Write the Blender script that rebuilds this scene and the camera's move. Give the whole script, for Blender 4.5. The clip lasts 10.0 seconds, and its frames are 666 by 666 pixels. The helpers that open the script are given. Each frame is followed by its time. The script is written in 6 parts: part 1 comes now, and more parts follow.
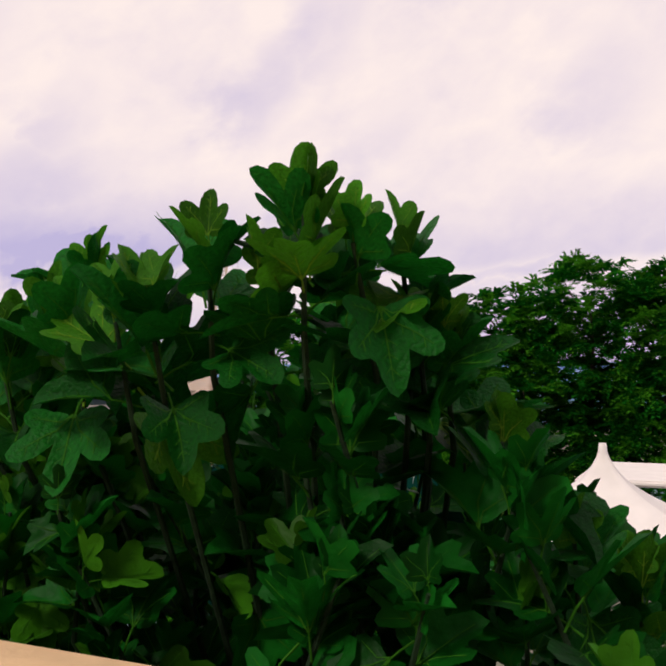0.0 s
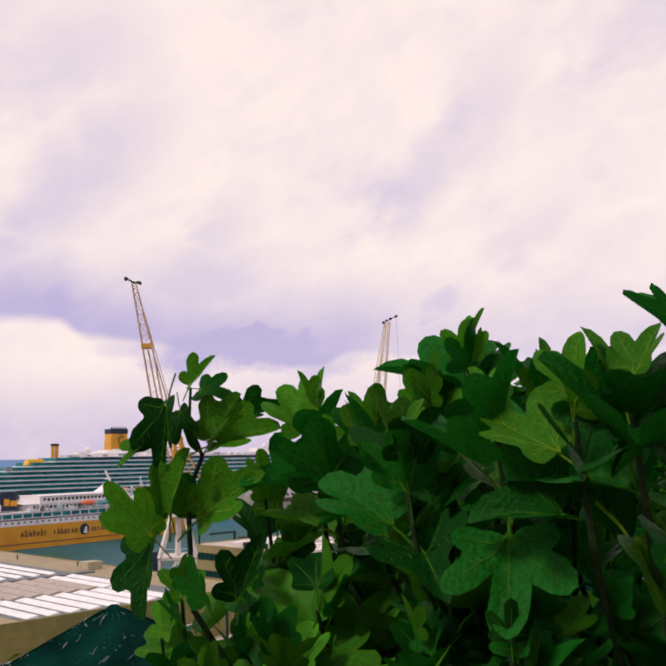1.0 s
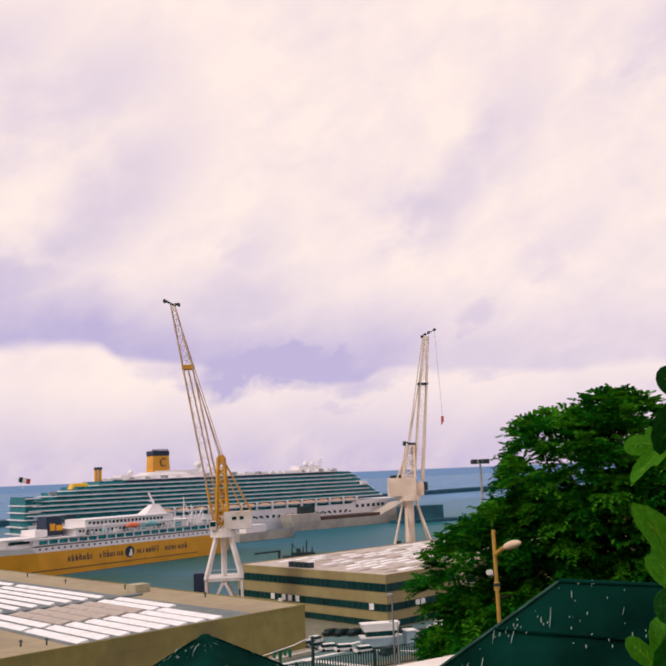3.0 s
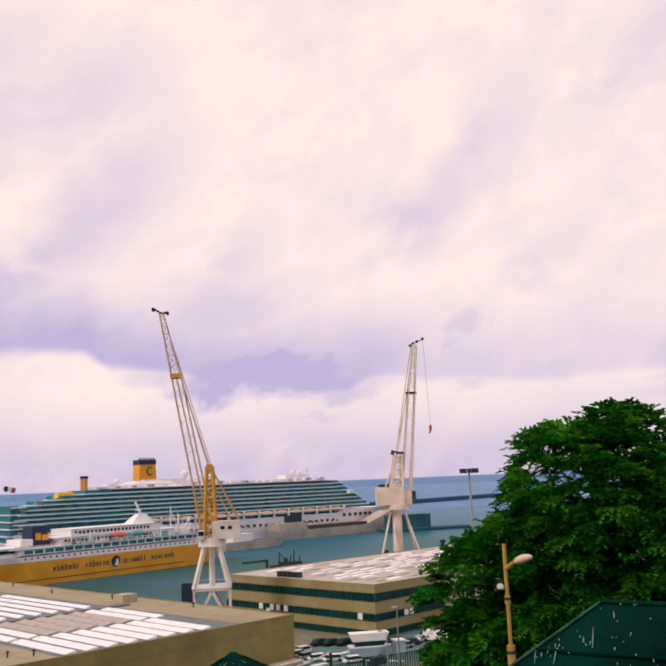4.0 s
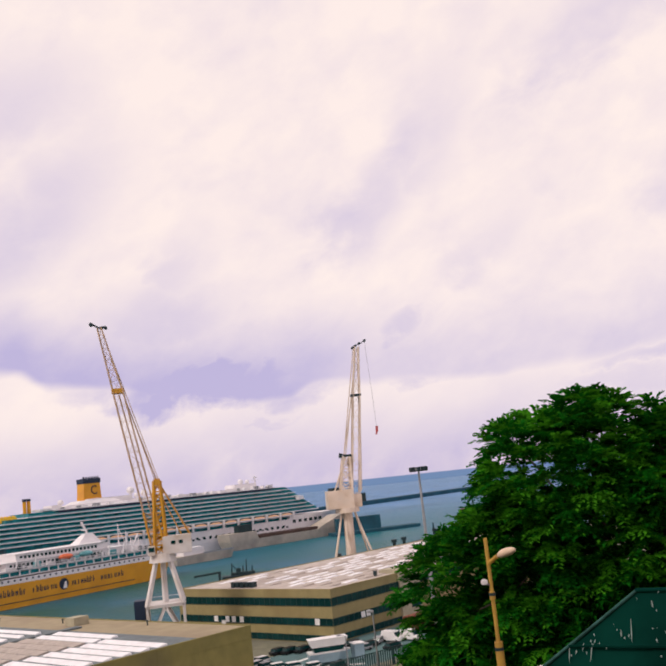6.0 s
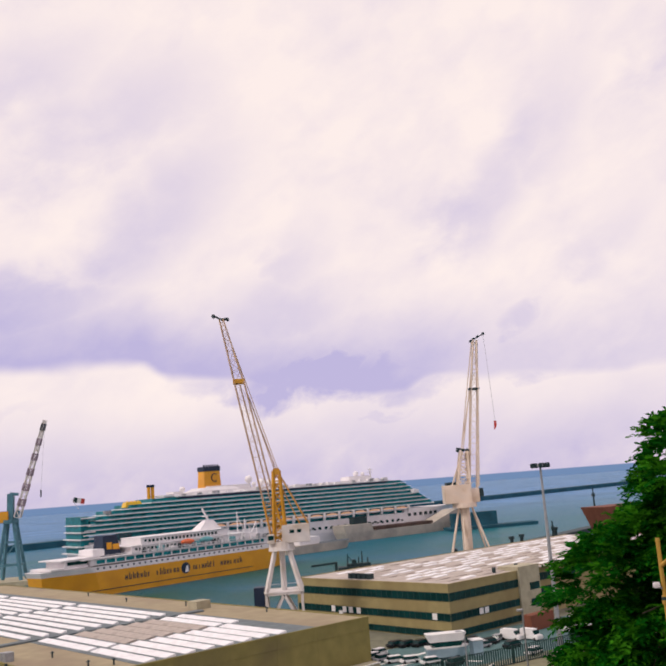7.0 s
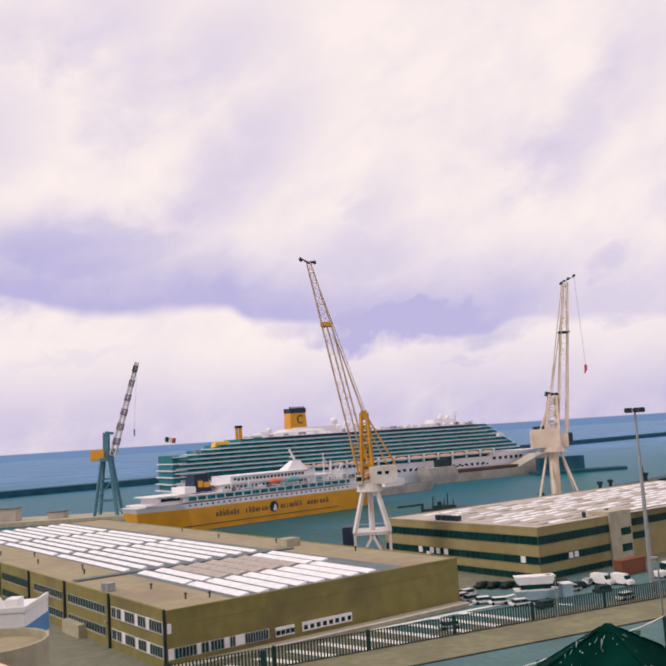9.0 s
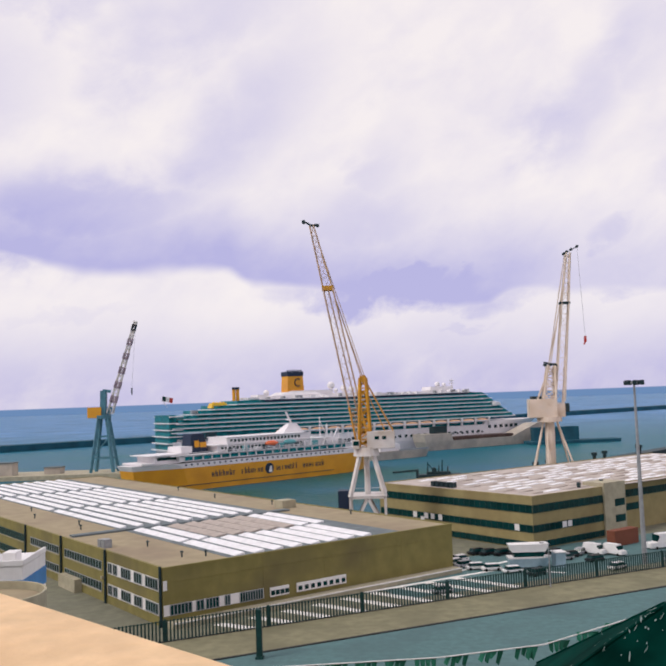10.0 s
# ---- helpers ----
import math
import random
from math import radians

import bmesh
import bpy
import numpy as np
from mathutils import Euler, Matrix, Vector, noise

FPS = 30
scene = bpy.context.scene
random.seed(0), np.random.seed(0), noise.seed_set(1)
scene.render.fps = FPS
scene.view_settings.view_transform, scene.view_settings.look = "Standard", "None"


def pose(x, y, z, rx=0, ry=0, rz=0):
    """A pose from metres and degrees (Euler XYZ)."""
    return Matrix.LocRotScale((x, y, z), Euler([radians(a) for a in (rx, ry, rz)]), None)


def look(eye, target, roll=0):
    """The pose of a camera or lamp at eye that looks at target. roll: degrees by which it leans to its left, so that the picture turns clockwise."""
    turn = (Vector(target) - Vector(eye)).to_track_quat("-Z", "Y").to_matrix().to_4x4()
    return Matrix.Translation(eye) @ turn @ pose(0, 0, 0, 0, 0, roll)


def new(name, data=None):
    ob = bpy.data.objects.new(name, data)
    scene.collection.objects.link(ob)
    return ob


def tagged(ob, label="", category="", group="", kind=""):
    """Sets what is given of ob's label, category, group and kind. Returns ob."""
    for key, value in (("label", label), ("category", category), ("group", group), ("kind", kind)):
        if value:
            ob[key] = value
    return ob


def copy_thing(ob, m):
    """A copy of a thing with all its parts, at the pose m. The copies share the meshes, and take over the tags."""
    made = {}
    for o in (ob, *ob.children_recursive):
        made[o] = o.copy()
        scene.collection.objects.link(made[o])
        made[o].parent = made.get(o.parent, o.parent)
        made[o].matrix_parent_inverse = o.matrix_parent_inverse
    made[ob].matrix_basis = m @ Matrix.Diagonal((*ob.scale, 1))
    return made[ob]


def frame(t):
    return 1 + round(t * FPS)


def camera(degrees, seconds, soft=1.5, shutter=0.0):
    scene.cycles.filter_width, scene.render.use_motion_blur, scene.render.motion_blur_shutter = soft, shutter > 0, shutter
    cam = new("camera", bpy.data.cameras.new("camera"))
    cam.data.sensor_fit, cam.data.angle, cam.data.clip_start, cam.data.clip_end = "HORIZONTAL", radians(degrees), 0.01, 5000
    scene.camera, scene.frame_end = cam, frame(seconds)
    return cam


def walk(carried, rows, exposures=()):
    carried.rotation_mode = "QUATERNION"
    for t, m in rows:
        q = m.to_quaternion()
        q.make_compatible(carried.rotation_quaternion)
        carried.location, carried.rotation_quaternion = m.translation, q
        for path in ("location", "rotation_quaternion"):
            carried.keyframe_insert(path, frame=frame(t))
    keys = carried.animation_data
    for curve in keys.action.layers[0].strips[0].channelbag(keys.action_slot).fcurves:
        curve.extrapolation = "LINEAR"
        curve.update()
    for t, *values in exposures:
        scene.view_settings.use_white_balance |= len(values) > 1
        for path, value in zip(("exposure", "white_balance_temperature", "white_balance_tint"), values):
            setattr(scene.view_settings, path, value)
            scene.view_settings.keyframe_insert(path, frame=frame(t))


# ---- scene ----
cam = camera(41.3, 10.0, soft=2.3)
PATH = [
    (0, (6.211, -1.286, 39.362), (6.828, 0.616, 39.431), -0.4),
    (0.1, (6.173, -1.243, 39.375), (6.714, 0.679, 39.487), -0.9),
    (0.2, (6.142, -1.186, 39.385), (6.587, 0.758, 39.538), -0.9),
    (0.3, (6.111, -1.128, 39.394), (6.49, 0.825, 39.597), -0.9),
    (0.5, (6.029, -1.034, 39.387), (6.367, 0.922, 39.637), -1.3),
    (1, (5.8, -0.898, 39.397), (6.065, 1.066, 39.669), -0.9),
    (1.5, (5.672, -0.664, 39.363), (5.787, 1.319, 39.601), -4.3),
    (2, (5.486, -0.457, 39.388), (5.461, 1.529, 39.625), -3.0),
    (2.5, (5.327, -0.033, 39.366), (5.453, 1.944, 39.64), -2.8),
    (4, (4.474, -0.087, 39.558), (4.689, 1.874, 39.887), -2.4),
    (4.5, (4.31, 0.029, 39.58), (4.569, 1.988, 39.886), -3.9),
    (5, (4.235, 0.249, 39.543), (4.593, 2.2, 39.795), -6.0),
    (5.5, (4.19, 0.486, 39.54), (4.571, 2.422, 39.865), -5.8),
    (7, (3.08, 1.605, 39.555), (3.172, 3.574, 39.894), -4.4),
    (7.5, (2.621, 2.086, 39.566), (2.568, 4.064, 39.859), -2.4),
    (8, (2.250, 2.350, 39.560), (2.217, 4.329, 39.845), -2.4),
    (8.5, (2.110, 2.338, 39.530), (2.123, 4.331, 39.693), -4.2),
    (9, (1.914, 2.474, 39.586), (1.81, 4.459, 39.812), -3.7),
    (9.5, (1.513, 2.787, 39.583), (1.434, 4.769, 39.837), -1.6),
    (10, (1.184, 3.032, 39.56), (1.08, 5.024, 39.706), -2.1),
]
walk(cam, [(t, look(eye, target, roll)) for t, eye, target, roll in PATH],
     exposures=((0.0, 0.0, 6850, 15), (1.0, 0.0, 6900, 16), (2.0, 0.0, 7000, 17), (2.7, 0.0, 7000, 17), (5.5, 0.0, 6900, 15.5), (7.5, 0.0, 6700, 14), (9.0, 0.0, 6600, 13), (10.0, -0.02, 6250, 10)))

# ---- sky and sun: bright broken overcast over the sea ----
SUN_FROM = Vector((-0.62, -0.35, 0.70)).normalized()
sun = new("sun", bpy.data.lights.new("sun", "SUN"))
sun.data.energy, sun.data.angle, sun.data.color = 1.5, radians(14), (1.0, 0.93, 0.84)
sun.matrix_world = look(SUN_FROM * 300, (0, 0, 0))

world = bpy.data.worlds.new("harbour_sky")
scene.world = world
world.use_nodes = True
wn, wl = world.node_tree.nodes, world.node_tree.links
wn.clear()


def wmath(op, a, b=None, clamp=False):
    n = wn.new("ShaderNodeMath")
    n.operation, n.use_clamp = op, clamp
    for i, v in enumerate((a, b)):
        if v is None:
            continue
        if isinstance(v, (int, float)):
            n.inputs[i].default_value = v
        else:
            wl.new(v, n.inputs[i])
    return n.outputs[0]


def wramp(value, lo, hi):
    n = wn.new("ShaderNodeMapRange")
    n.interpolation_type = "SMOOTHSTEP"
    n.inputs[1].default_value, n.inputs[2].default_value = lo, hi
    wl.new(value, n.inputs[0])
    return n.outputs[0]


def wmix(f, a, b):
    n = wn.new("ShaderNodeMix")
    n.data_type = "RGBA"
    if isinstance(f, float):
        n.inputs[0].default_value = f
    else:
        wl.new(f, n.inputs[0])
    for i, v in ((6, a), (7, b)):
        if isinstance(v, tuple):
            n.inputs[i].default_value = (*v, 1)
        else:
            wl.new(v, n.inputs[i])
    return n.outputs[2]


coord = wn.new("ShaderNodeTexCoord")
sep = wn.new("ShaderNodeSeparateXYZ")
wl.new(coord.outputs["Generated"], sep.inputs[0])
az = wmath("ARCTAN2", sep.outputs[0], sep.outputs[1])
el = wmath("ARCSINE", sep.outputs[2])
comb = wn.new("ShaderNodeCombineXYZ")
wl.new(wmath("ADD", wmath("MULTIPLY", az, 3.5), wmath("MULTIPLY", el, -1.3)), comb.inputs[0])
wl.new(wmath("MULTIPLY", el, 4.6), comb.inputs[1])


def wnoise(scale, detail, rough, dist, seed):
    n = wn.new("ShaderNodeTexNoise")
    n.noise_dimensions = "4D"
    wl.new(comb.outputs[0], n.inputs["Vector"])
    for k, v in (("W", seed), ("Scale", scale), ("Detail", detail), ("Roughness", rough), ("Distortion", dist)):
        n.inputs[k].default_value = v
    return n.outputs[0]


big = wnoise(1.3, 3.0, 0.45, 0.3, 3.1)
mid = wnoise(2.4, 3.0, 0.45, 0.2, 12.4)
fine = wnoise(5.5, 5.0, 0.55, 0.3, 7.7)
# the billowing of every cloud edge
az_w = wmath("ADD", az, wmath("ADD", wmath("MULTIPLY", wmath("SUBTRACT", mid, 0.5), 0.09), wmath("MULTIPLY", wmath("SUBTRACT", fine, 0.5), 0.13)))
el_w = wmath("ADD", el, wmath("ADD", wmath("MULTIPLY", wmath("SUBTRACT", big, 0.5), 0.03), wmath("MULTIPLY", wmath("SUBTRACT", fine, 0.5), 0.10)))


def cloud(a0, e0, half_w, half_h, tilt, strength):
    """A soft grey cloud mass round the bearing a0 and the elevation e0."""
    c_, s_ = math.cos(radians(tilt)), math.sin(radians(tilt))
    dx, dy = wmath("SUBTRACT", az_w, a0), wmath("SUBTRACT", el_w, e0)
    u_ = wmath("ADD", wmath("MULTIPLY", dx, c_ / half_w), wmath("MULTIPLY", dy, s_ / half_w))
    v_ = wmath("ADD", wmath("MULTIPLY", dx, -s_ / half_h), wmath("MULTIPLY", dy, c_ / half_h))
    d_ = wmath("SQRT", wmath("ADD", wmath("MULTIPLY", u_, u_), wmath("MULTIPLY", v_, v_)))
    return wmath("MULTIPLY", wmath("SUBTRACT", 1.0, wramp(d_, 0.15, 1.3)), strength)


# the lavender bank over the sea, whose lower edge rises and falls along the horizon
rim = wn.new("ShaderNodeValToRGB")
rim.color_ramp.interpolation = "EASE"
RIM = ((-0.52, 0.150), (-0.42, 0.160), (-0.32, 0.139), (-0.175, 0.143), (-0.138, 0.121), (0.0, 0.100), (0.122, 0.094), (0.160, 0.108), (0.215, 0.100), (0.34, 0.092), (0.44, 0.096), (0.58, 0.104))
while len(rim.color_ramp.elements) < len(RIM):
    rim.color_ramp.elements.new(0.5)
for e_, (a_, h_) in zip(rim.color_ramp.elements, RIM):
    e_.position, e_.color = (a_ + 0.6) / 1.3, (h_ * 5, h_ * 5, h_ * 5, 1)
wl.new(wmath("DIVIDE", wmath("ADD", az, 0.6), 1.3), rim.inputs[0])
above = wmath("SUBTRACT", wmath("ADD", el, wmath("MULTIPLY", wmath("SUBTRACT", mid, 0.5), 0.030)), wmath("MULTIPLY", rim.outputs[0], 0.2))
bank = wmath("MULTIPLY", wramp(above, -0.002, 0.016), wmath("SUBTRACT", 1.0, wramp(above, 0.010, 0.125)))
bank = wmath("MULTIPLY", bank, wmath("ADD", 0.45, wmath("MULTIPLY", wmath("SUBTRACT", 1.0, wramp(az, 0.10, 0.24)), 0.47)))
grey = bank
for c in ((-0.34, 0.205, 0.17, 0.055, 4, 0.80), (-0.17, 0.285, 0.17, 0.055, 42, 0.42), (-0.21, 0.405, 0.15, 0.055, 24, 0.36), (0.04, 0.126, 0.17, 0.036, -3, 1.0),
          (-0.02, 0.180, 0.11, 0.055, 10, 0.48), (0.00, 0.245, 0.07, 0.045, 55, 0.26), (0.235, 0.305, 0.095, 0.040, 50, 0.36), (0.30, 0.370, 0.09, 0.045, 45, 0.28), (0.255, 0.170, 0.042, 0.022, 25, 0.50),
          (0.31, 0.125, 0.12, 0.022, 0, 0.40), (0.10, 0.075, 0.055, 0.010, 8, 0.42), (0.55, 0.108, 0.10, 0.018, 6, 0.50), (0.50, 0.075, 0.14, 0.022, 0, 0.40), (0.53, 0.455, 0.15, 0.045, 20, 0.34),
          (0.60, 0.280, 0.08, 0.055, 30, 0.24), (-0.45, 0.33, 0.10, 0.06, 20, 0.30), (-0.36, 0.095, 0.10, 0.012, 4, 0.22), (-0.324, 0.449, 0.13, 0.05, 15, 0.36), (0.36, 0.235, 0.07, 0.03, 35, 0.22)):
    grey = wmath("MAXIMUM", grey, cloud(*c))
# far outside the view the broken cover goes on
aside = wmath("ADD", wramp(az, 0.62, 0.9), wramp(wmath("MULTIPLY", az, -1.0), 0.5, 0.8), True)
grey = wmath("MAXIMUM", grey, wmath("MULTIPLY", wmath("MULTIPLY", wramp(big, 0.44, 0.62), wramp(el, 0.05, 0.2)), wmath("MULTIPLY", aside, 0.50)))
haze = wmath("SUBTRACT", 1.0, wramp(el_w, 0.015, 0.125))
grey = wmath("MAXIMUM", grey, wmath("MULTIPLY", haze, wmath("ADD", 0.36, wmath("MULTIPLY", fine, 0.50))))
wisp = wnoise(9.0, 6.0, 0.6, 0.5, 21.3)
mottle = wmath("ADD", wmath("MULTIPLY", wmath("SUBTRACT", fine, 0.5), 0.50), wmath("ADD", wmath("MULTIPLY", wmath("SUBTRACT", mid, 0.5), 0.46), wmath("MULTIPLY", wmath("SUBTRACT", wisp, 0.5), 0.16)))
grey = wmath("ADD", grey, wmath("ADD", mottle, 0.095), True)
clouds = wmix(grey, (1.0, 0.905, 0.875), (0.52, 0.485, 0.76))
nishita = wn.new("ShaderNodeTexSky")
nishita.sky_type, nishita.sun_disc = "NISHITA", False
nishita.sun_elevation = math.asin(SUN_FROM.z)
nishita.sun_rotation = math.atan2(SUN_FROM.x, SUN_FROM.y)
thin = wn.new("ShaderNodeVectorMath")
thin.operation = "SCALE"
wl.new(nishita.outputs[0], thin.inputs[0])
thin.inputs["Scale"].default_value = 0.10
sky = wmix(0.94, thin.outputs[0], clouds)
far_sea = (0.16, 0.265, 0.46)
sky = wmix(wramp(el, -0.0012, 0.0002), far_sea, sky)
back = wn.new("ShaderNodeBackground")
wl.new(sky, back.inputs[0])
back.inputs[1].default_value = 1.0
out = wn.new("ShaderNodeOutputWorld")
wl.new(back.outputs[0], out.inputs[0])


# ---- materials ----
def mat(name, color, rough=0.7, vary=0.25, scale=1.0, bump=0.0, metal=0.0, spec=0.4, stain=None, stain_scale=0.15, through_light=0.0, per_object=0.0):
    m = bpy.data.materials.new(name)
    m.use_nodes = True
    nt = m.node_tree
    p = nt.nodes["Principled BSDF"]
    tc = nt.nodes.new("ShaderNodeTexCoord")

    def noise_node(sc, det):
        n = nt.nodes.new("ShaderNodeTexNoise")
        n.inputs["Scale"].default_value, n.inputs["Detail"].default_value = sc, det
        nt.links.new(tc.outputs["Object"], n.inputs["Vector"])
        return n.outputs[0]

    def mixc(f, a, b, kind="MIX"):
        n = nt.nodes.new("ShaderNodeMix")
        n.data_type, n.blend_type = "RGBA", kind
        nt.links.new(f, n.inputs[0])
        for i, v in ((6, a), (7, b)):
            if isinstance(v, tuple):
                n.inputs[i].default_value = (*v, 1)
            else:
                nt.links.new(v, n.inputs[i])
        return n.outputs[2]

    grain = noise_node(scale, 6)
    lo = tuple(c * (1 - vary) for c in color)
    hi = tuple(min(1, c * (1 + vary)) for c in color)
    ramp = nt.nodes.new("ShaderNodeMapRange")
    ramp.inputs[1].default_value, ramp.inputs[2].default_value = 0.3, 0.7
    nt.links.new(grain, ramp.inputs[0])
    col = mixc(ramp.outputs[0], lo, hi)
    if stain:
        big_n = noise_node(stain_scale, 4)
        r2 = nt.nodes.new("ShaderNodeMapRange")
        r2.inputs[1].default_value, r2.inputs[2].default_value = 0.5, 0.72
        nt.links.new(big_n, r2.inputs[0])
        col = mixc(r2.outputs[0], col, stain)
    if per_object:
        info = nt.nodes.new("ShaderNodeObjectInfo")
        hsv = nt.nodes.new("ShaderNodeHueSaturation")
        r3 = nt.nodes.new("ShaderNodeMapRange")
        r3.inputs[3].default_value, r3.inputs[4].default_value = 1 - per_object, 1 + per_object
        geo = nt.nodes.new("ShaderNodeNewGeometry")
        both = nt.nodes.new("ShaderNodeMath")
        both.operation = "ADD"
        nt.links.new(info.outputs["Random"], both.inputs[0])
        nt.links.new(geo.outputs["Random Per Island"], both.inputs[1])
        part_of = nt.nodes.new("ShaderNodeMath")
        part_of.operation = "FRACT"
        nt.links.new(both.outputs[0], part_of.inputs[0])
        nt.links.new(part_of.outputs[0], r3.inputs[0])
        nt.links.new(r3.outputs[0], hsv.inputs["Value"])
        nt.links.new(col, hsv.inputs["Color"])
        col = hsv.outputs[0]
    nt.links.new(col, p.inputs["Base Color"])
    p.inputs["Roughness"].default_value, p.inputs["Metallic"].default_value = rough, metal
    p.inputs["Specular IOR Level"].default_value = spec
    if bump:
        b = nt.nodes.new("ShaderNodeBump")
        b.inputs["Strength"].default_value, b.inputs["Distance"].default_value = bump, 0.05
        nt.links.new(grain, b.inputs["Height"])
        nt.links.new(b.outputs[0], p.inputs["Normal"])
    if through_light:
        t = nt.nodes.new("ShaderNodeBsdfTranslucent")
        nt.links.new(col, t.inputs[0])
        mix = nt.nodes.new("ShaderNodeMixShader")
        mix.inputs[0].default_value = through_light
        nt.links.new(p.outputs[0], mix.inputs[1])
        nt.links.new(t.outputs[0], mix.inputs[2])
        nt.links.new(mix.outputs[0], nt.nodes["Material Output"].inputs[0])
    return m


def water_mat():
    m = bpy.data.materials.new("sea_water")
    m.use_nodes = True
    nt = m.node_tree
    p = nt.nodes["Principled BSDF"]
    tc = nt.nodes.new("ShaderNodeTexCoord")
    sp = nt.nodes.new("ShaderNodeSeparateXYZ")
    nt.links.new(tc.outputs["Object"], sp.inputs[0])

    def noise_node(sc, det):
        n = nt.nodes.new("ShaderNodeTexNoise")
        n.inputs["Scale"].default_value, n.inputs["Detail"].default_value = sc, det
        nt.links.new(tc.outputs["Object"], n.inputs["Vector"])
        return n.outputs[0]

    def blend(f, a_, b_):
        n = nt.nodes.new("ShaderNodeMix")
        n.data_type = "RGBA"
        nt.links.new(f, n.inputs[0])
        for i, v in ((6, a_), (7, b_)):
            if isinstance(v, tuple):
                n.inputs[i].default_value = (*v, 1)
            else:
                nt.links.new(v, n.inputs[i])
        return n.outputs[2]

    def span(v, lo, hi):
        n = nt.nodes.new("ShaderNodeMapRange")
        n.inputs[1].default_value, n.inputs[2].default_value = lo, hi
        nt.links.new(v, n.inputs[0])
        return n.outputs[0]

    # green dock water, then teal, turning to a lighter blue in the open sea
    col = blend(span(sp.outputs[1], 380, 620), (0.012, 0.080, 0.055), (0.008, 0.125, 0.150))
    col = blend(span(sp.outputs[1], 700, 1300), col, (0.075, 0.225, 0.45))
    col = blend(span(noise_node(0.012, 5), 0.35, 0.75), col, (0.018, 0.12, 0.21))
    nt.links.new(col, p.inputs["Base Color"])
    p.inputs["Roughness"].default_value, p.inputs["Specular IOR Level"].default_value = 0.35, 0.03
    b = nt.nodes.new("ShaderNodeBump")
    b.inputs["Strength"].default_value, b.inputs["Distance"].default_value = 1.0, 1.0
    nt.links.new(noise_node(0.30, 6), b.inputs["Height"])
    nt.links.new(b.outputs[0], p.inputs["Normal"])
    return m


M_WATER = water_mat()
M_PLASTER = mat("peach_render", (0.80, 0.56, 0.32), 0.85, 0.10, 9, 0.35, stain=(0.70, 0.47, 0.26), stain_scale=2.2)
M_PAVE = mat("terrace_paving", (0.35, 0.29, 0.23), 0.85, 0.2, 3)
M_EARTH = mat("hill_scrub", (0.06, 0.075, 0.035), 0.95, 0.4, 0.6, 0.5)
M_QUAY = mat("quay_asphalt", (0.180, 0.178, 0.122), 0.9, 0.18, 0.4, stain=(0.135, 0.135, 0.105), stain_scale=0.05)
M_ROAD = mat("road_asphalt", (0.085, 0.165, 0.165), 0.9, 0.14, 0.8, stain=(0.07, 0.125, 0.13), stain_scale=0.09)
M_WALK = mat("sandy_pavement", (0.205, 0.192, 0.112), 0.9, 0.18, 0.5, stain=(0.155, 0.145, 0.085), stain_scale=0.09)
M_KERB = mat("kerb_dark", (0.05, 0.05, 0.045), 0.9, 0.3, 0.6)
M_LINE = mat("white_road_paint", (0.78, 0.76, 0.72), 0.7, 0.08, 1.5)
M_TAN = mat("tan_concrete", (0.225, 0.192, 0.060), 0.85, 0.14, 0.35, stain=(0.165, 0.138, 0.055), stain_scale=0.08)
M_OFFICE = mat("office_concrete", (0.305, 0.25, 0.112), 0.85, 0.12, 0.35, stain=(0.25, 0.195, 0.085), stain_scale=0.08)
M_TANROOF = mat("roof_felt", (0.335, 0.275, 0.17), 0.9, 0.12, 0.3, stain=(0.27, 0.21, 0.14), stain_scale=0.06)
M_PALEROOF = mat("pale_roof_felt", (0.47, 0.41, 0.36), 0.85, 0.2, 0.25, stain=(0.36, 0.29, 0.25), stain_scale=0.1)
M_ROOFGREY = mat("roof_sheet_grey", (0.14, 0.168, 0.175), 0.8, 0.2, 0.4)
M_SKYL = mat("white_skylight_sheet", (0.86, 0.85, 0.85), 0.55, 0.08, 0.7, stain=(0.62, 0.60, 0.60), stain_scale=0.2)
M_SKYL_OLD = mat("weathered_skylight", (0.42, 0.36, 0.31), 0.7, 0.2, 0.6)
M_GLASS = mat("dark_window_glass", (0.003, 0.036, 0.036), 0.15, 0.4, 0.25, spec=0.25)
M_WHITE = mat("white_paint", (0.80, 0.78, 0.76), 0.5, 0.06, 0.5)
M_SHIPW = mat("ship_white", (0.78, 0.75, 0.75), 0.45, 0.05, 0.2, stain=(0.68, 0.65, 0.66), stain_scale=0.06)
M_SHIPGLASS = mat("balcony_glass", (0.006, 0.165, 0.185), 0.35, 0.5, 0.3, spec=0.15)
M_SHIPTEAL = mat("balcony_rail", (0.12, 0.36, 0.38), 0.4, 0.2, 0.3)
M_YELLOW = mat("hull_yellow", (0.72, 0.33, 0.02), 0.45, 0.08, 0.1, stain=(0.62, 0.27, 0.02), stain_scale=0.07)
M_SLIDE = mat("slide_yellow", (0.85, 0.50, 0.03), 0.45, 0.06, 0.5)
M_NAVY = mat("navy_paint", (0.010, 0.022, 0.05), 0.5, 0.2, 0.3)
M_ORANGE = mat("lifeboat_orange", (0.75, 0.16, 0.06), 0.5, 0.1, 0.5)
M_BEIGE = mat("lifeboat_beige", (0.70, 0.42, 0.25), 0.5, 0.1, 0.5)
M_CRANEW = mat("crane_white", (0.68, 0.64, 0.61), 0.55, 0.12, 0.4, stain=(0.50, 0.42, 0.34), stain_scale=0.2)
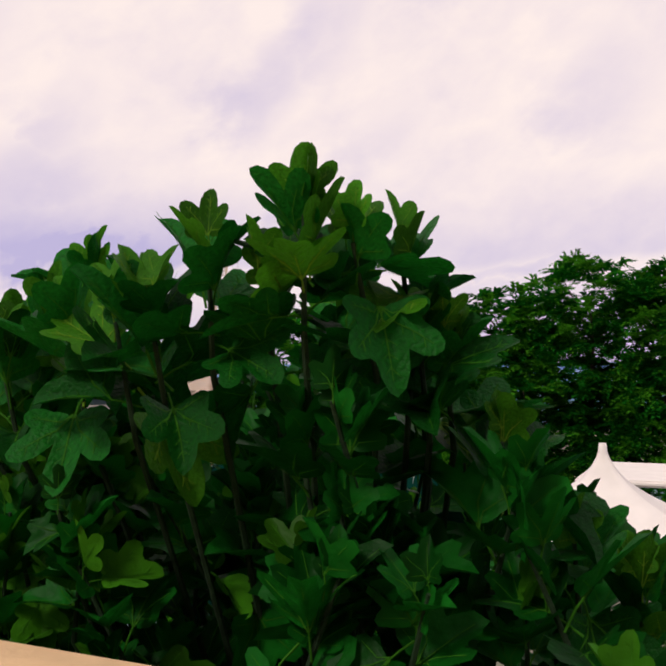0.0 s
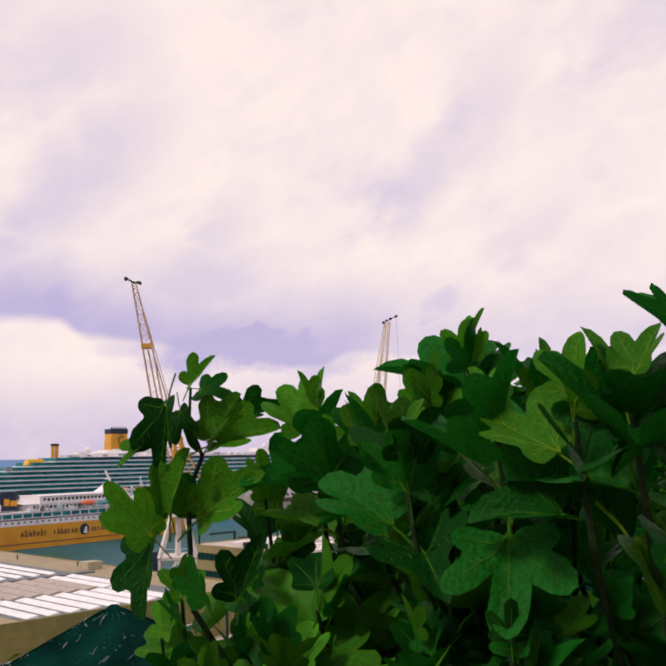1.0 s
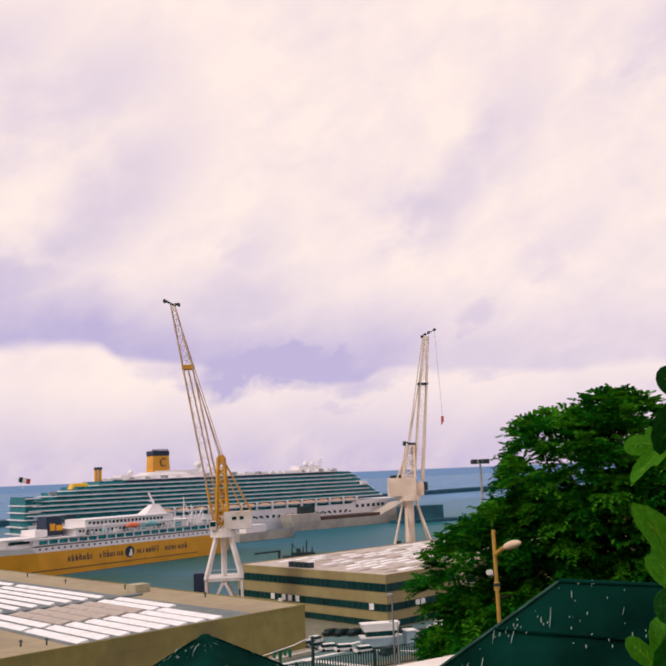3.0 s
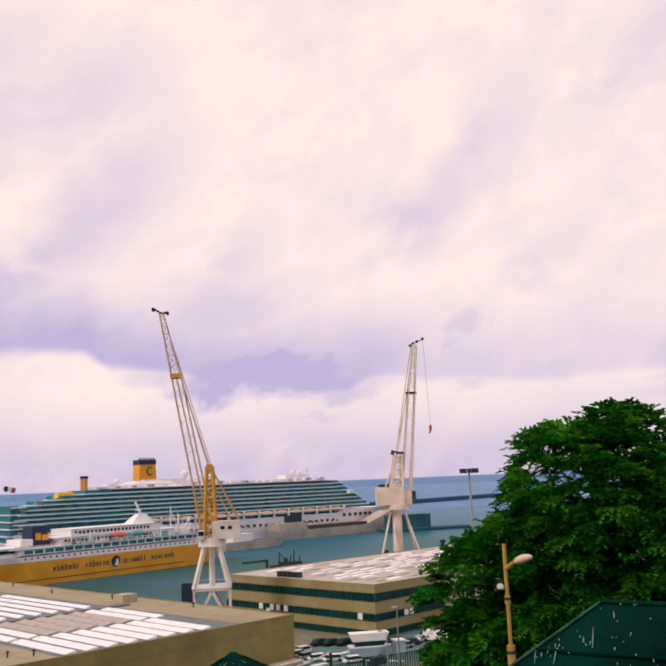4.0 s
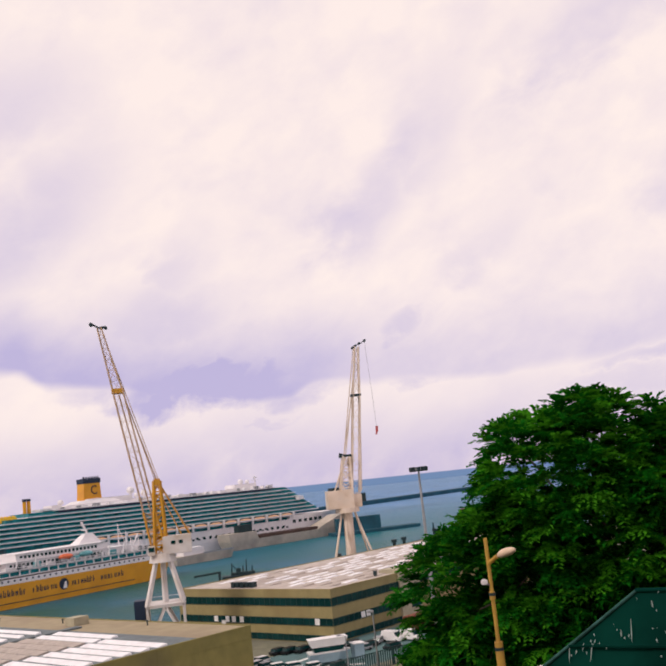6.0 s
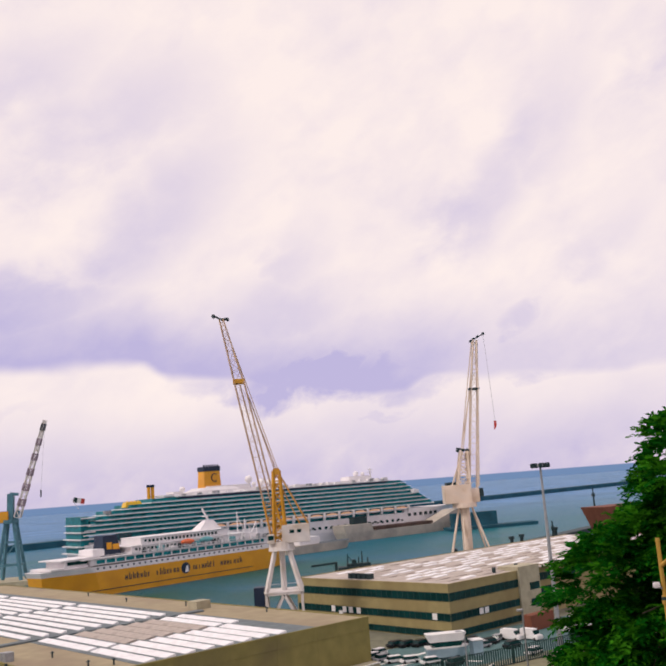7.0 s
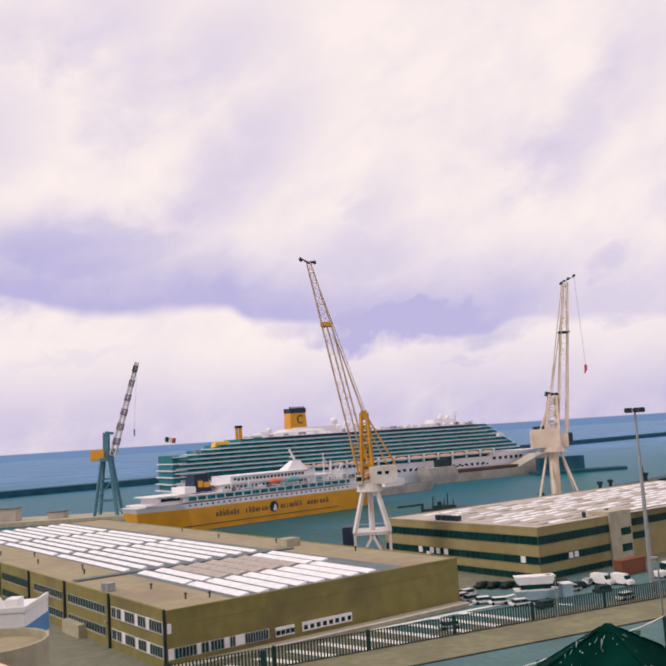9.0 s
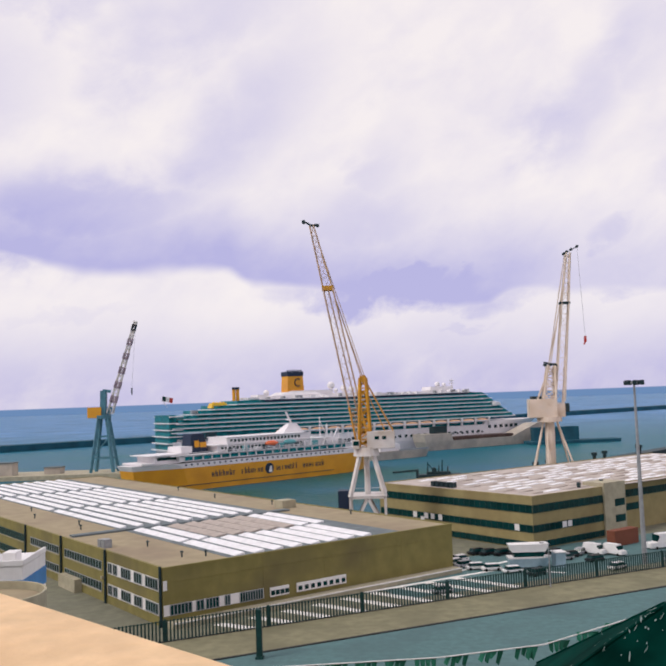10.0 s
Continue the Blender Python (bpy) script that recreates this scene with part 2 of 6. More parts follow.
M_CRANEY = mat("crane_ochre", (0.55, 0.27, 0.02), 0.55, 0.15, 0.4, stain=(0.40, 0.18, 0.03), stain_scale=0.3)
M_CRANET = mat("crane_cream", (0.72, 0.60, 0.49), 0.55, 0.1, 0.4, stain=(0.58, 0.45, 0.33), stain_scale=0.2)
M_JIBTAN = mat("jib_tan", (0.46, 0.31, 0.20), 0.6, 0.15, 0.4, stain=(0.30, 0.18, 0.11), stain_scale=0.25)
M_CRANEB = mat("crane_blue", (0.07, 0.19, 0.24), 0.55, 0.2, 0.4)
M_STEEL = mat("galvanised_steel", (0.32, 0.33, 0.34), 0.5, 0.15, 1.0, metal=0.3)
M_DARK = mat("dark_steel", (0.012, 0.032, 0.036), 0.6, 0.3, 0.6)
M_RUST = mat("red_lead_hull", (0.20, 0.065, 0.035), 0.8, 0.2, 0.2, stain=(0.13, 0.045, 0.03), stain_scale=0.1)
M_HOLD = mat("brown_hold_cover", (0.085, 0.05, 0.04), 0.85, 0.25, 0.2)
M_JIBBAND = mat("faded_band", (0.30, 0.23, 0.27), 0.7, 0.2, 0.4)
M_BARGE = mat("grey_hull", (0.46, 0.40, 0.33), 0.6, 0.12, 0.2, stain=(0.32, 0.29, 0.25), stain_scale=0.08)
M_ROCK = mat("breakwater_stone", (0.012, 0.080, 0.115), 0.9, 0.3, 0.08)
M_TARP = mat("green_tarpaulin", (0.001, 0.027, 0.020), 0.75, 0.5, 1.4, 0.15, spec=0.01)
M_SEAM = mat("worn_tarpaulin_seam", (0.03, 0.085, 0.075), 0.8, 0.4, 6, spec=0.02)
M_DROP = mat("chalky_dropping", (0.24, 0.31, 0.29), 0.9, 0.2, 8)
M_CANVAS = mat("white_canvas", (0.84, 0.80, 0.75), 0.8, 0.05, 2.0)
M_LAMPY = mat("yellow_post_paint", (0.50, 0.29, 0.05), 0.6, 0.15, 5, stain=(0.36, 0.19, 0.04), stain_scale=2.5)
M_LAMPH = mat("cream_lamp_glass", (0.70, 0.52, 0.36), 0.4, 0.1, 5)
M_FENCE = mat("green_fence_paint", (0.004, 0.040, 0.036), 0.6, 0.25, 1.0)
M_BARK = mat("grey_bark", (0.10, 0.085, 0.06), 0.95, 0.3, 12, 0.5)
M_FIGBARK = mat("fig_bark", (0.010, 0.036, 0.010), 0.9, 0.25, 25, 0.3)
M_FIG = mat("fig_leaf", (0.003, 0.105, 0.008), 0.45, 0.30, 18, 0.25, spec=0.10, through_light=0.25, per_object=0.6)
# lighter leaf colour, for young leaves and as a sunlit copy of fig_leaf
M_FIGY = mat("young_and_sunlit_fig_leaf", (0.042, 0.205, 0.009), 0.45, 0.25, 18, 0.25, spec=0.10, through_light=0.30, per_object=0.45)
M_VEIN = mat("fig_leaf_vein", (0.045, 0.21, 0.015), 0.6, 0.15, 20, spec=0.05, through_light=0.3)
M_VEINY = mat("young_and_sunlit_leaf_vein", (0.17, 0.36, 0.030), 0.6, 0.15, 20, spec=0.05, through_light=0.3)
M_LEAF = mat("tree_leaf", (0.004, 0.105, 0.006), 0.6, 0.5, 0.9, spec=0.02, through_light=0.2)
M_LEAFL = mat("tree_leaf_light", (0.045, 0.23, 0.010), 0.6, 0.4, 0.9, spec=0.02, through_light=0.25)
M_SHRUB = mat("shrub_leaf", (0.075, 0.130, 0.010), 0.6, 0.4, 6, spec=0.05, through_light=0.25)
M_PENNANT = mat("green_pennant", (0.02, 0.16, 0.10), 0.7, 0.3, 3)
M_KIOSK = mat("pale_blue_panel", (0.30, 0.42, 0.48), 0.5, 0.1, 0.8)
M_BLUE = mat("blue_band", (0.05, 0.22, 0.50), 0.5, 0.1, 0.5)
M_RED = mat("red_paint", (0.45, 0.04, 0.03), 0.5, 0.1, 0.5)
M_CARD = mat("car_dark", (0.02, 0.022, 0.025), 0.3, 0.2, 1.0)
M_CARG = mat("car_silver", (0.42, 0.42, 0.44), 0.3, 0.1, 1.0)
M_TYRE = mat("tyre", (0.015, 0.015, 0.015), 0.9, 0.2, 5)
M_WALLP = mat("unseen_wall_render", (0.30, 0.22, 0.15), 0.9, 0.12, 0.6)
M_CONC = mat("pale_concrete", (0.40, 0.36, 0.25), 0.85, 0.15, 0.5)


# ---- building helpers ----
def thing(name, m, label, category, group="", kind=""):
    ob = new(name)
    ob.matrix_world = m
    ob.empty_display_size = 0.2
    return tagged(ob, label, category, group, kind)


def part(name, bm, material, parent=None, label="", smooth=False):
    me = bpy.data.meshes.new(name)
    bm.normal_update()
    if smooth:
        for f in bm.faces:
            f.smooth = True
    bm.to_mesh(me)
    bm.free()
    for m_ in material if isinstance(material, (list, tuple)) else [material]:
        me.materials.append(m_)
    ob = new(name, me)
    ob.parent = parent
    return tagged(ob, label)


def box(bm, x0, y0, z0, x1, y1, z1, bevel=0.0, mi=0):
    m = Matrix.Translation(((x0 + x1) / 2, (y0 + y1) / 2, (z0 + z1) / 2)) @ Matrix.Diagonal((abs(x1 - x0), abs(y1 - y0), abs(z1 - z0), 1))
    r = bmesh.ops.create_cube(bm, size=1, matrix=m)
    faces = {f for v in r["verts"] for f in v.link_faces}
    for f in faces:
        f.material_index = mi
    if bevel:
        bmesh.ops.bevel(bm, geom=list({e for v in r["verts"] for e in v.link_edges}), offset=bevel, segments=2, affect="EDGES")
    return bm


def beam(bm, a, b, w, h=None, mi=0):
    a, b = Vector(a), Vector(b)
    d = b - a
    q = d.to_track_quat("Z", "Y").to_matrix().to_4x4()
    m = Matrix.Translation((a + b) / 2) @ q @ Matrix.Diagonal((w, h or w, d.length, 1))
    r = bmesh.ops.create_cube(bm, size=1, matrix=m)
    for f in {f for v in r["verts"] for f in v.link_faces}:
        f.material_index = mi
    return bm


def tube(bm, a, b, r0, r1=None, n=10, mi=0):
    a, b = Vector(a), Vector(b)
    d = b - a
    q = d.to_track_quat("Z", "Y").to_matrix().to_4x4()
    r = bmesh.ops.create_cone(bm, cap_ends=True, segments=n, radius1=r0, radius2=r0 if r1 is None else r1, depth=d.length, matrix=Matrix.Translation((a + b) / 2) @ q)
    for f in {f for v in r["verts"] for f in v.link_faces}:
        f.material_index = mi
    return bm


def ball(bm, c, r, squash=1.0, n=10):
    bmesh.ops.create_uvsphere(bm, u_segments=n, v_segments=max(6, n // 2 + 1), radius=r, matrix=Matrix.Translation(c) @ Matrix.Diagonal((1, 1, squash, 1)))
    return bm


def extrude(bm, pts, z0, z1, top=None):
    """A prism over a flat outline; top: another outline of as many points for its upper face."""
    lo = [bm.verts.new((x, y, z0)) for x, y in pts]
    hi = [bm.verts.new((x, y, z1)) for x, y in (top or pts)]
    n = len(pts)
    bm.faces.new(lo[::-1])
    bm.faces.new(hi)
    for i in range(n):
        bm.faces.new((lo[i], lo[(i + 1) % n], hi[(i + 1) % n], hi[i]))
    bmesh.ops.recalc_face_normals(bm, faces=bm.faces[:])
    return bm


def NB():
    return bmesh.new()


def member(name, a, b, w, material, parent):
    return part(name, beam(NB(), a, b, w), material, parent)


def lattice(bm, a, b, w0, w1, bays, bar, side=Vector((0, 1, 0)), brace=0.8):
    """A four-chord braced boom from a to b, w0 wide at a and w1 at b."""
    a, b = Vector(a), Vector(b)
    ax = (b - a).normalized()
    s = side.cross(ax).normalized()
    u = ax.cross(s).normalized()
    ring = []
    for i in range(bays + 1):
        k = i / bays
        w = (w0 + (w1 - w0) * k) / 2
        c = a.lerp(b, k)
        ring.append([c + s * w * i2 + u * w * j2 for i2, j2 in ((-1, -1), (1, -1), (1, 1), (-1, 1))])
    for i in range(bays):
        for j in range(4):
            beam(bm, ring[i][j], ring[i + 1][j], bar * 1.5)
            beam(bm, ring[i][j], ring[i + 1][(j + 1) % 4] if i % 2 else ring[i + 1][j - 1], bar * brace)
            beam(bm, ring[i][j], ring[i][(j + 1) % 4], bar * brace)
    return bm


# ---- plan: the terrace edge runs along E, the harbour lies towards N; the port's own grid is W and D ----
P0 = Vector((6.2, -1.29, 0))
E = Vector((-0.735, 0.678, 0)).normalized()
N = Vector((0.678, 0.735, 0)).normalized()
PW = Vector((0.779, 0.628, 0)).normalized()
PD = Vector((-0.628, 0.779, 0)).normalized()
SHED = Vector((-36.6, 151.5, 0))
QUAY_Z = 2.4


def hill(q, s, z=0.0):
    v = P0 + E * q + N * s
    return Vector((v.x, v.y, z))


def port(u, v, z=0.0):
    p = SHED + PW * u + PD * v
    return Vector((p.x, p.y, z))


PORT_TURN = math.degrees(math.atan2(PW.y, PW.x))
HILL_TURN = math.degrees(math.atan2(-E.y, -E.x))

# ---- ground and water ----
bm = NB()
extrude(bm, [(-4200, -600), (4200, -600), (4200, 4780), (-4200, 4780)], -0.5, 0.0)
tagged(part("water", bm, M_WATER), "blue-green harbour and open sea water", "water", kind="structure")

bm = NB()
outline = [port(u, v) for u, v in ((-420, -20), (420, -20), (420, 86), (84, 86), (84, 206), (-420, 206))]
extrude(bm, [(p.x, p.y) for p in outline], -1.0, QUAY_Z)
outline = [port(u, v) for u, v in ((-700, -120), (700, -120), (700, -19.9), (-700, -19.9))]
extrude(bm, [(p.x, p.y) for p in outline], -1.0, QUAY_Z)
tagged(part("ground", bm, M_QUAY), "tan asphalt of the quay and port yard", "ground", kind="structure")

# hillside from the lower terrace down to the road
bm = NB()
prof = [(-60, 36.8), (0.90, 36.8), (0.92, 33.9), (13.0, 33.9), (15.0, 32.6), (27, 20.0), (44, 6.5), (58, QUAY_Z - 0.3)]
rows_ = []
for i in range(41):
    q = -200 + 10 * i
    rows_.append([bm.verts.new(hill(q, s, z - (min(max(q - 14, 0) * 1.0, max(z - 4, 0)) if s > 0.91 else 0) + (noise.noise((q * 0.05, s * 0.1, 0)) * 1.2 if 13 < s < 50 else 0))) for s, z in prof])
for a_, b_ in zip(rows_, rows_[1:]):
    for i in range(len(prof) - 1):
        bm.faces.new((a_[i], a_[i + 1], b_[i + 1], b_[i]))
bmesh.ops.recalc_face_normals(bm, faces=bm.faces[:])
tagged(part("hillside", bm, M_EARTH), "dark scrubby hillside falling to the port road", "hillside", kind="structure")

# the terrace where the viewer walks, its parapet and an added, unseen wall behind
bm = NB()
extrude(bm, [(p.x, p.y) for p in (hill(-40, -6), hill(-40, 0.7), hill(40, 0.7), hill(40, -6))], 36.9, 37.85)
tagged(part("terrace_floor", bm, M_PAVE), "stone-paved terrace floor behind the parapet", "floor", kind="structure")
bm = NB()
box(bm, -40, -0.24, 36.85, 40, 0.24, 38.95, 0.035)
ob = part("parapet", bm, M_PLASTER)
ob.matrix_world = Matrix.Translation(hill(0, 0.81)) @ pose(0, 0, 0.0, 0, 0, HILL_TURN) @ pose(0, 0, 38, 0, 0.12, 0) @ pose(0, 0, -38)
tagged(ob, "low peach rendered parapet wall of the terrace", "parapet", kind="structure")
# unseen, added to block light; its taller half keeps the fig tree dark
bm = NB()
box(bm, -40, -0.3, 37.0, -0.7, 0.3, 41.4)
box(bm, -0.7, -0.3, 37.0, 40, 0.3, 56.0)
ob = part("wall_house", bm, M_WALLP)
ob.matrix_world = Matrix.Translation(hill(0, -5.0)) @ pose(0, 0, 0, 0, 0, HILL_TURN)
tagged(ob, "plain unseen wall added behind the terrace to block light", "wall", kind="structure")

# road, kerb and pavement in front of the port fence
FA, FB = Vector((-34.2, 141.9, 0)), Vector((57.9, 190.4, 0))
FD = (FB - FA).normalized()
FN = Vector((FD.y, -FD.x, 0))


def road(a, off):
    p = FA + FD * a + FN * off
    return Vector((p.x, p.y, 0))


def strip(name, a0, a1, o0, o1, z0, z1, material, label, category):
    bm_ = NB()
    extrude(bm_, [(p.x, p.y) for p in (road(a0, o0), road(a1, o0), road(a1, o1), road(a0, o1))], z0, z1)
    return tagged(part(name, bm_, material), label, category, kind="structure")


strip("road", -140, 260, 13.2, 46, QUAY_Z - 0.5, QUAY_Z + 0.02, M_ROAD, "grey asphalt port road below the hill", "road")
strip("pavement", -140, 260, -0.4, 12.8, QUAY_Z - 0.5, QUAY_Z + 0.17, M_WALK, "sandy brown pavement along the port fence", "pavement")
strip("kerb", -140, 260, 12.8, 13.2, QUAY_Z - 0.5, QUAY_Z + 0.20, M_KERB, "dark stone kerb", "kerb")


# ---- warehouse with shed skylights ----
def window_band(parent, a, b, z0, z1, out, glass=M_GLASS, frame_mat=None, bays=0, name="window"):
    """A ribbon window on a wall from a to b, set proud by out, with its frame bars as sub-parts."""
    a, b, out = Vector(a), Vector(b), Vector(out)
    d = (b - a)
    bm_ = NB()
    c = (a + b) / 2 + out * 0.02
    m = Matrix((d.normalized(), out.normalized(), Vector((0, 0, 1)))).transposed().to_4x4()
    bmesh.ops.create_cube(bm_, size=1, matrix=Matrix.Translation((c.x, c.y, (z0 + z1) / 2)) @ m @ Matrix.Diagonal((d.length, 0.10, z1 - z0, 1)))
    w = part(name, bm_, glass, parent)
    if frame_mat:
        bm_ = NB()
        for i in range(bays + 1):
            p = a + d * (i / bays) + out * 0.08
            bmesh.ops.create_cube(bm_, size=1, matrix=Matrix.Translation((p.x, p.y, (z0 + z1) / 2)) @ m @ Matrix.Diagonal((0.13, 0.12, z1 - z0, 1)))
        for z in (z0, z1):
            p = c + out * 0.06
            bmesh.ops.create_cube(bm_, size=1, matrix=Matrix.Translation((p.x, p.y, z)) @ m @ Matrix.Diagonal((d.length, 0.12, 0.13, 1)))
        part("window_frame", bm_, frame_mat, w)
    return w


H1 = 12.2 - QUAY_Z
shed = thing("warehouse", Matrix.Translation(port(0, 0, QUAY_Z)) @ pose(0, 0, 0, 0, 0, PORT_TURN), "long tan concrete port warehouse with white roof skylights", "warehouse")
part("wall", box(NB(), 0, 0, -0.3, 66, 200, H1 - 0.35), M_TAN, shed)
part("roof", box(NB(), 0.5, 0.5, H1 - 0.35, 65.5, 199.5, H1 - 0.15), M_TANROOF, shed)
bm = NB()
box(bm, -0.06, -0.06, H1 - 0.5, 66.06, 0.45, H1)
box(bm, -0.06, 0.45, H1 - 0.5, 0.45, 199.5, H1)
box(bm, 65.55, 0.45, H1 - 0.5, 66.06, 199.5, H1)
box(bm, -0.06, 199.5, H1 - 0.5, 66.06, 200.06, H1)
part("roof_edge", bm, M_TAN, shed)
part("roof_deck", box(NB(), 13.2, 1.0, H1 - 0.15, 52.5, 197, H1 - 0.08), M_ROOFGREY, shed)


def skylight_mesh(length, width, height):
    me = bpy.data.meshes.new("skylight")
    bm_ = NB()
    w, l, h = width / 2, length, height
    vs = [bm_.verts.new(c) for c in ((-w, 0, 0), (w, 0, 0), (w * 0.97, 0.05, h), (w * 0.1, 0.05, h * 0.75), (-w * 0.97, 0.05, h * 0.3), (-w, l, 0), (w, l, 0), (w * 0.97, l - 0.05, h), (w * 0.1, l - 0.05, h * 0.75), (-w * 0.97, l - 0.05, h * 0.3))]
    for i in range(5):
        j = (i + 1) % 5
        bm_.faces.new((vs[i], vs[j], vs[5 + j], vs[5 + i]))
    bm_.faces.new(vs[0:5][::-1])
    bm_.faces.new(vs[5:10])
    bmesh.ops.recalc_face_normals(bm_, faces=bm_.faces[:])
    bm_.to_mesh(me)
    bm_.free()
    return me


def piece(name, me, parent, m):
    o = new(name, me)
    o.parent = parent
    o.matrix_local = m
    return o


sky_a, sky_b, sky_c = skylight_mesh(20.6, 2.2, 0.42), skylight_mesh(23.0, 2.0, 0.42), skylight_mesh(45.5, 1.45, 0.45)
for me_ in (sky_a, sky_b, sky_c):
    me_.materials.append(M_SKYL)
sky_old = skylight_mesh(23.0, 2.6, 0.45)
sky_old.materials.append(M_SKYL_OLD)
for i in range(9):
    u = 15.6 + i * 4.12
    if i < 8:
        piece("skylight", sky_a, shed, Matrix.Translation((u, 1.3, H1 - 0.1)))
    piece("skylight", sky_old if 2 <= i <= 6 else sky_b, shed, Matrix.Translation((u, 23.4, H1 - 0.1)))
    for v0 in (52.0, 101.0, 150.5):
        piece("skylight", sky_c, shed, Matrix.Translation((u - 1.0, v0, H1 - 0.1)))
part("roof_walkway", box(NB(), 1.5, 47.2, H1 - 0.12, 56, 49.6, H1 + 0.25), M_ROOFGREY, shed)
for k, (u, v) in enumerate(((8, 24), (9.5, 66), (6, 88), (7, 58), (10, 104), (5, 118), (7.5, 8), (11, 5.5), (60, 62), (62, 30), (58, 90), (61, 120))):
    bm = NB()
    tube(bm, (u, v, H1 - 0.2), (u, v, H1 + 0.7), 0.16, n=8)
    tube(bm, (u, v, H1 + 0.7), (u, v, H1 + 1.0), 0.42, 0.12, n=8)
    part("roof_vent", bm, M_DARK, shed)
bm = NB()
box(bm, 0.9, 28.2, H1 - 0.2, 2.5, 30.0, H1 + 1.5, 0.05)
box(bm, 0.9, 30.3, H1 - 0.2, 2.5, 31.8, H1 + 1.3, 0.05)
part("roof_plant", bm, M_STEEL, shed, "grey roof air-handling unit")
bm = NB()
box(bm, 57, 52, H1 - 0.2, 61, 56, H1 + 1.8, 0.05)
part("roof_hatch", bm, M_CONC, shed)
# long office front
for a, b, bays in ((27.3, 48.2, 14), (52.0, 71.5, 13), (77.0, 98.0, 14), (102.0, 123.0, 14)):
    for z0, z1 in ((8.3 - QUAY_Z, 9.9 - QUAY_Z), (4.3 - QUAY_Z, 5.9 - QUAY_Z)):
        window_band(shed, (0, a, 0), (0, b, 0), z0, z1, (-1, 0, 0), frame_mat=M_STEEL if a < 60 else M_FENCE, bays=bays)
        part("window_sill", box(NB(), -0.16, a, z0 - 0.28, 0, b, z0 - 0.08), M_CONC, shed)
for z0, z1 in ((8.3 - QUAY_Z, 10.05 - QUAY_Z), (4.3 - QUAY_Z, 6.0 - QUAY_Z)):
    panel = part("window_panel", box(NB(), -0.10, 1.0, z0 - 0.25, 0.05, 24.2, z1 + 0.1), M_WHITE, shed, "white panel between windows")
    for a, b, bays in ((19.4, 21.2, 2), (21.9, 23.7, 2), (13.2, 17.4, 4), (8.3, 11.5, 3), (1.6, 6.6, 5)):
        window_band(shed, (-0.10, a, 0), (-0.10, b, 0), z0, z1, (-1, 0, 0), frame_mat=M_STEEL, bays=bays)
for v in (0.35, 25.0, 50.0, 75.0, 100.0, 125.0):
    part("downpipe", tube(NB(), (-0.3, v, -0.2), (-0.3, v, H1 + 0.2), 0.26, n=8), M_DARK, shed)
part("porch", box(NB(), -1.6, 38.2, -0.2, -0.05, 48.0, 2.6, 0.05), M_CONC, shed)
part("wall_lamp", box(NB(), -0.5, 26.2, 4.3, -0.05, 26.9, 4.8, 0.05), M_CONC, shed)
# end wall: a ribbon of windows and white panels under the blank upper storey, over a raised kerb
part("window_panel", box(NB(), 0.1, -0.10, 1.75, 19.5, 0.05, 3.55), M_WHITE, shed, "white panel between windows")
for a, b, bays in ((1.2, 5.2, 6), (6.1, 7.5, 2), (7.9, 10.4, 4), (11.6, 12.6, 2), (14.6, 19.3, 9)):
    window_band(shed, (a, -0.10, 0), (b, -0.10, 0), 1.8, 3.5, (0, -1, 0), frame_mat=M_STEEL, bays=bays)
for a, b, n_ in ((20.8, 24.8, 4), (26.5, 37.8, 8)):
    part("window_panel", box(NB(), a, -0.35, 1.75, b, -0.02, 3.4, 0.04), M_WHITE, shed, "white window box")
    for i in range(n_):
        x = a + (i + 0.5) * (b - a) / n_
        part("window", box(NB(), x - 0.42, -0.40, 2.05, x + 0.42, -0.34, 2.85), M_GLASS, shed)
part("sign_box", box(NB(), 0.05, -0.25, 6.0, 0.7, -0.02, 7.6, 0.03), M_WHITE, shed)
part("end_wall_ledge", box(NB(), 0.5, -2.6, -0.2, 66, -0.05, 0.95), M_CONC, shed)
part("ledge_edge", box(NB(), 0.5, -2.75, 0.80, 66, -2.6, 1.02), M_LINE, shed)
for u in (19.6, 33, 42, 52):
    part("wall_joint", box(NB(), u, -0.03, 3.6, u + 0.08, 0, H1 - 0.5), M_TAN, shed)
part("wall_band", box(NB(), 0, -0.05, 7.1, 66, 0, 7.22), M_TAN, shed)

# ---- office block ----
H2 = 14.8 - QUAY_Z
OB = Vector((35.3, 214.4, QUAY_Z))
office = thing("office_block", Matrix.Translation(OB) @ pose(0, 0, 0, 0, 0, PORT_TURN), "three-storey tan concrete port office with dark ribbon windows", "office building")
bm = NB()
box(bm, 0, 0, -0.3, 27, 57, H2 - 0.3)
box(bm, 27, 2.5, -0.3, 130, 57, H2 - 0.3)
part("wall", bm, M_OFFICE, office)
bm = NB()
box(bm, 0.4, 0.4, H2 - 0.3, 129.5, 56.5, H2 - 0.12)
part("roof", bm, M_PALEROOF, office)
bm = NB()
for x0, y0, x1, y1 in ((-0.06, -0.06, 27, 0.4), (27.0, 2.44, 130, 2.9), (-0.06, 0.4, 0.4, 57.06), (0.4, 56.6, 130, 57.06)):
    box(bm, x0, y0, H2 - 0.4, x1, y1, H2 + 0.05)
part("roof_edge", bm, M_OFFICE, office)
stair = part("stair_tower", box(NB(), 26.0, -0.6, -0.3, 34.5, 6, H2 + 0.9, 0.04), M_CONC, office, "pale rendered stair tower")
for z0 in (3.2, 7.2):
    part("window", box(NB(), 30.0, -0.66, z0, 34.0, -0.56, z0 + 1.8), M_GLASS, stair)
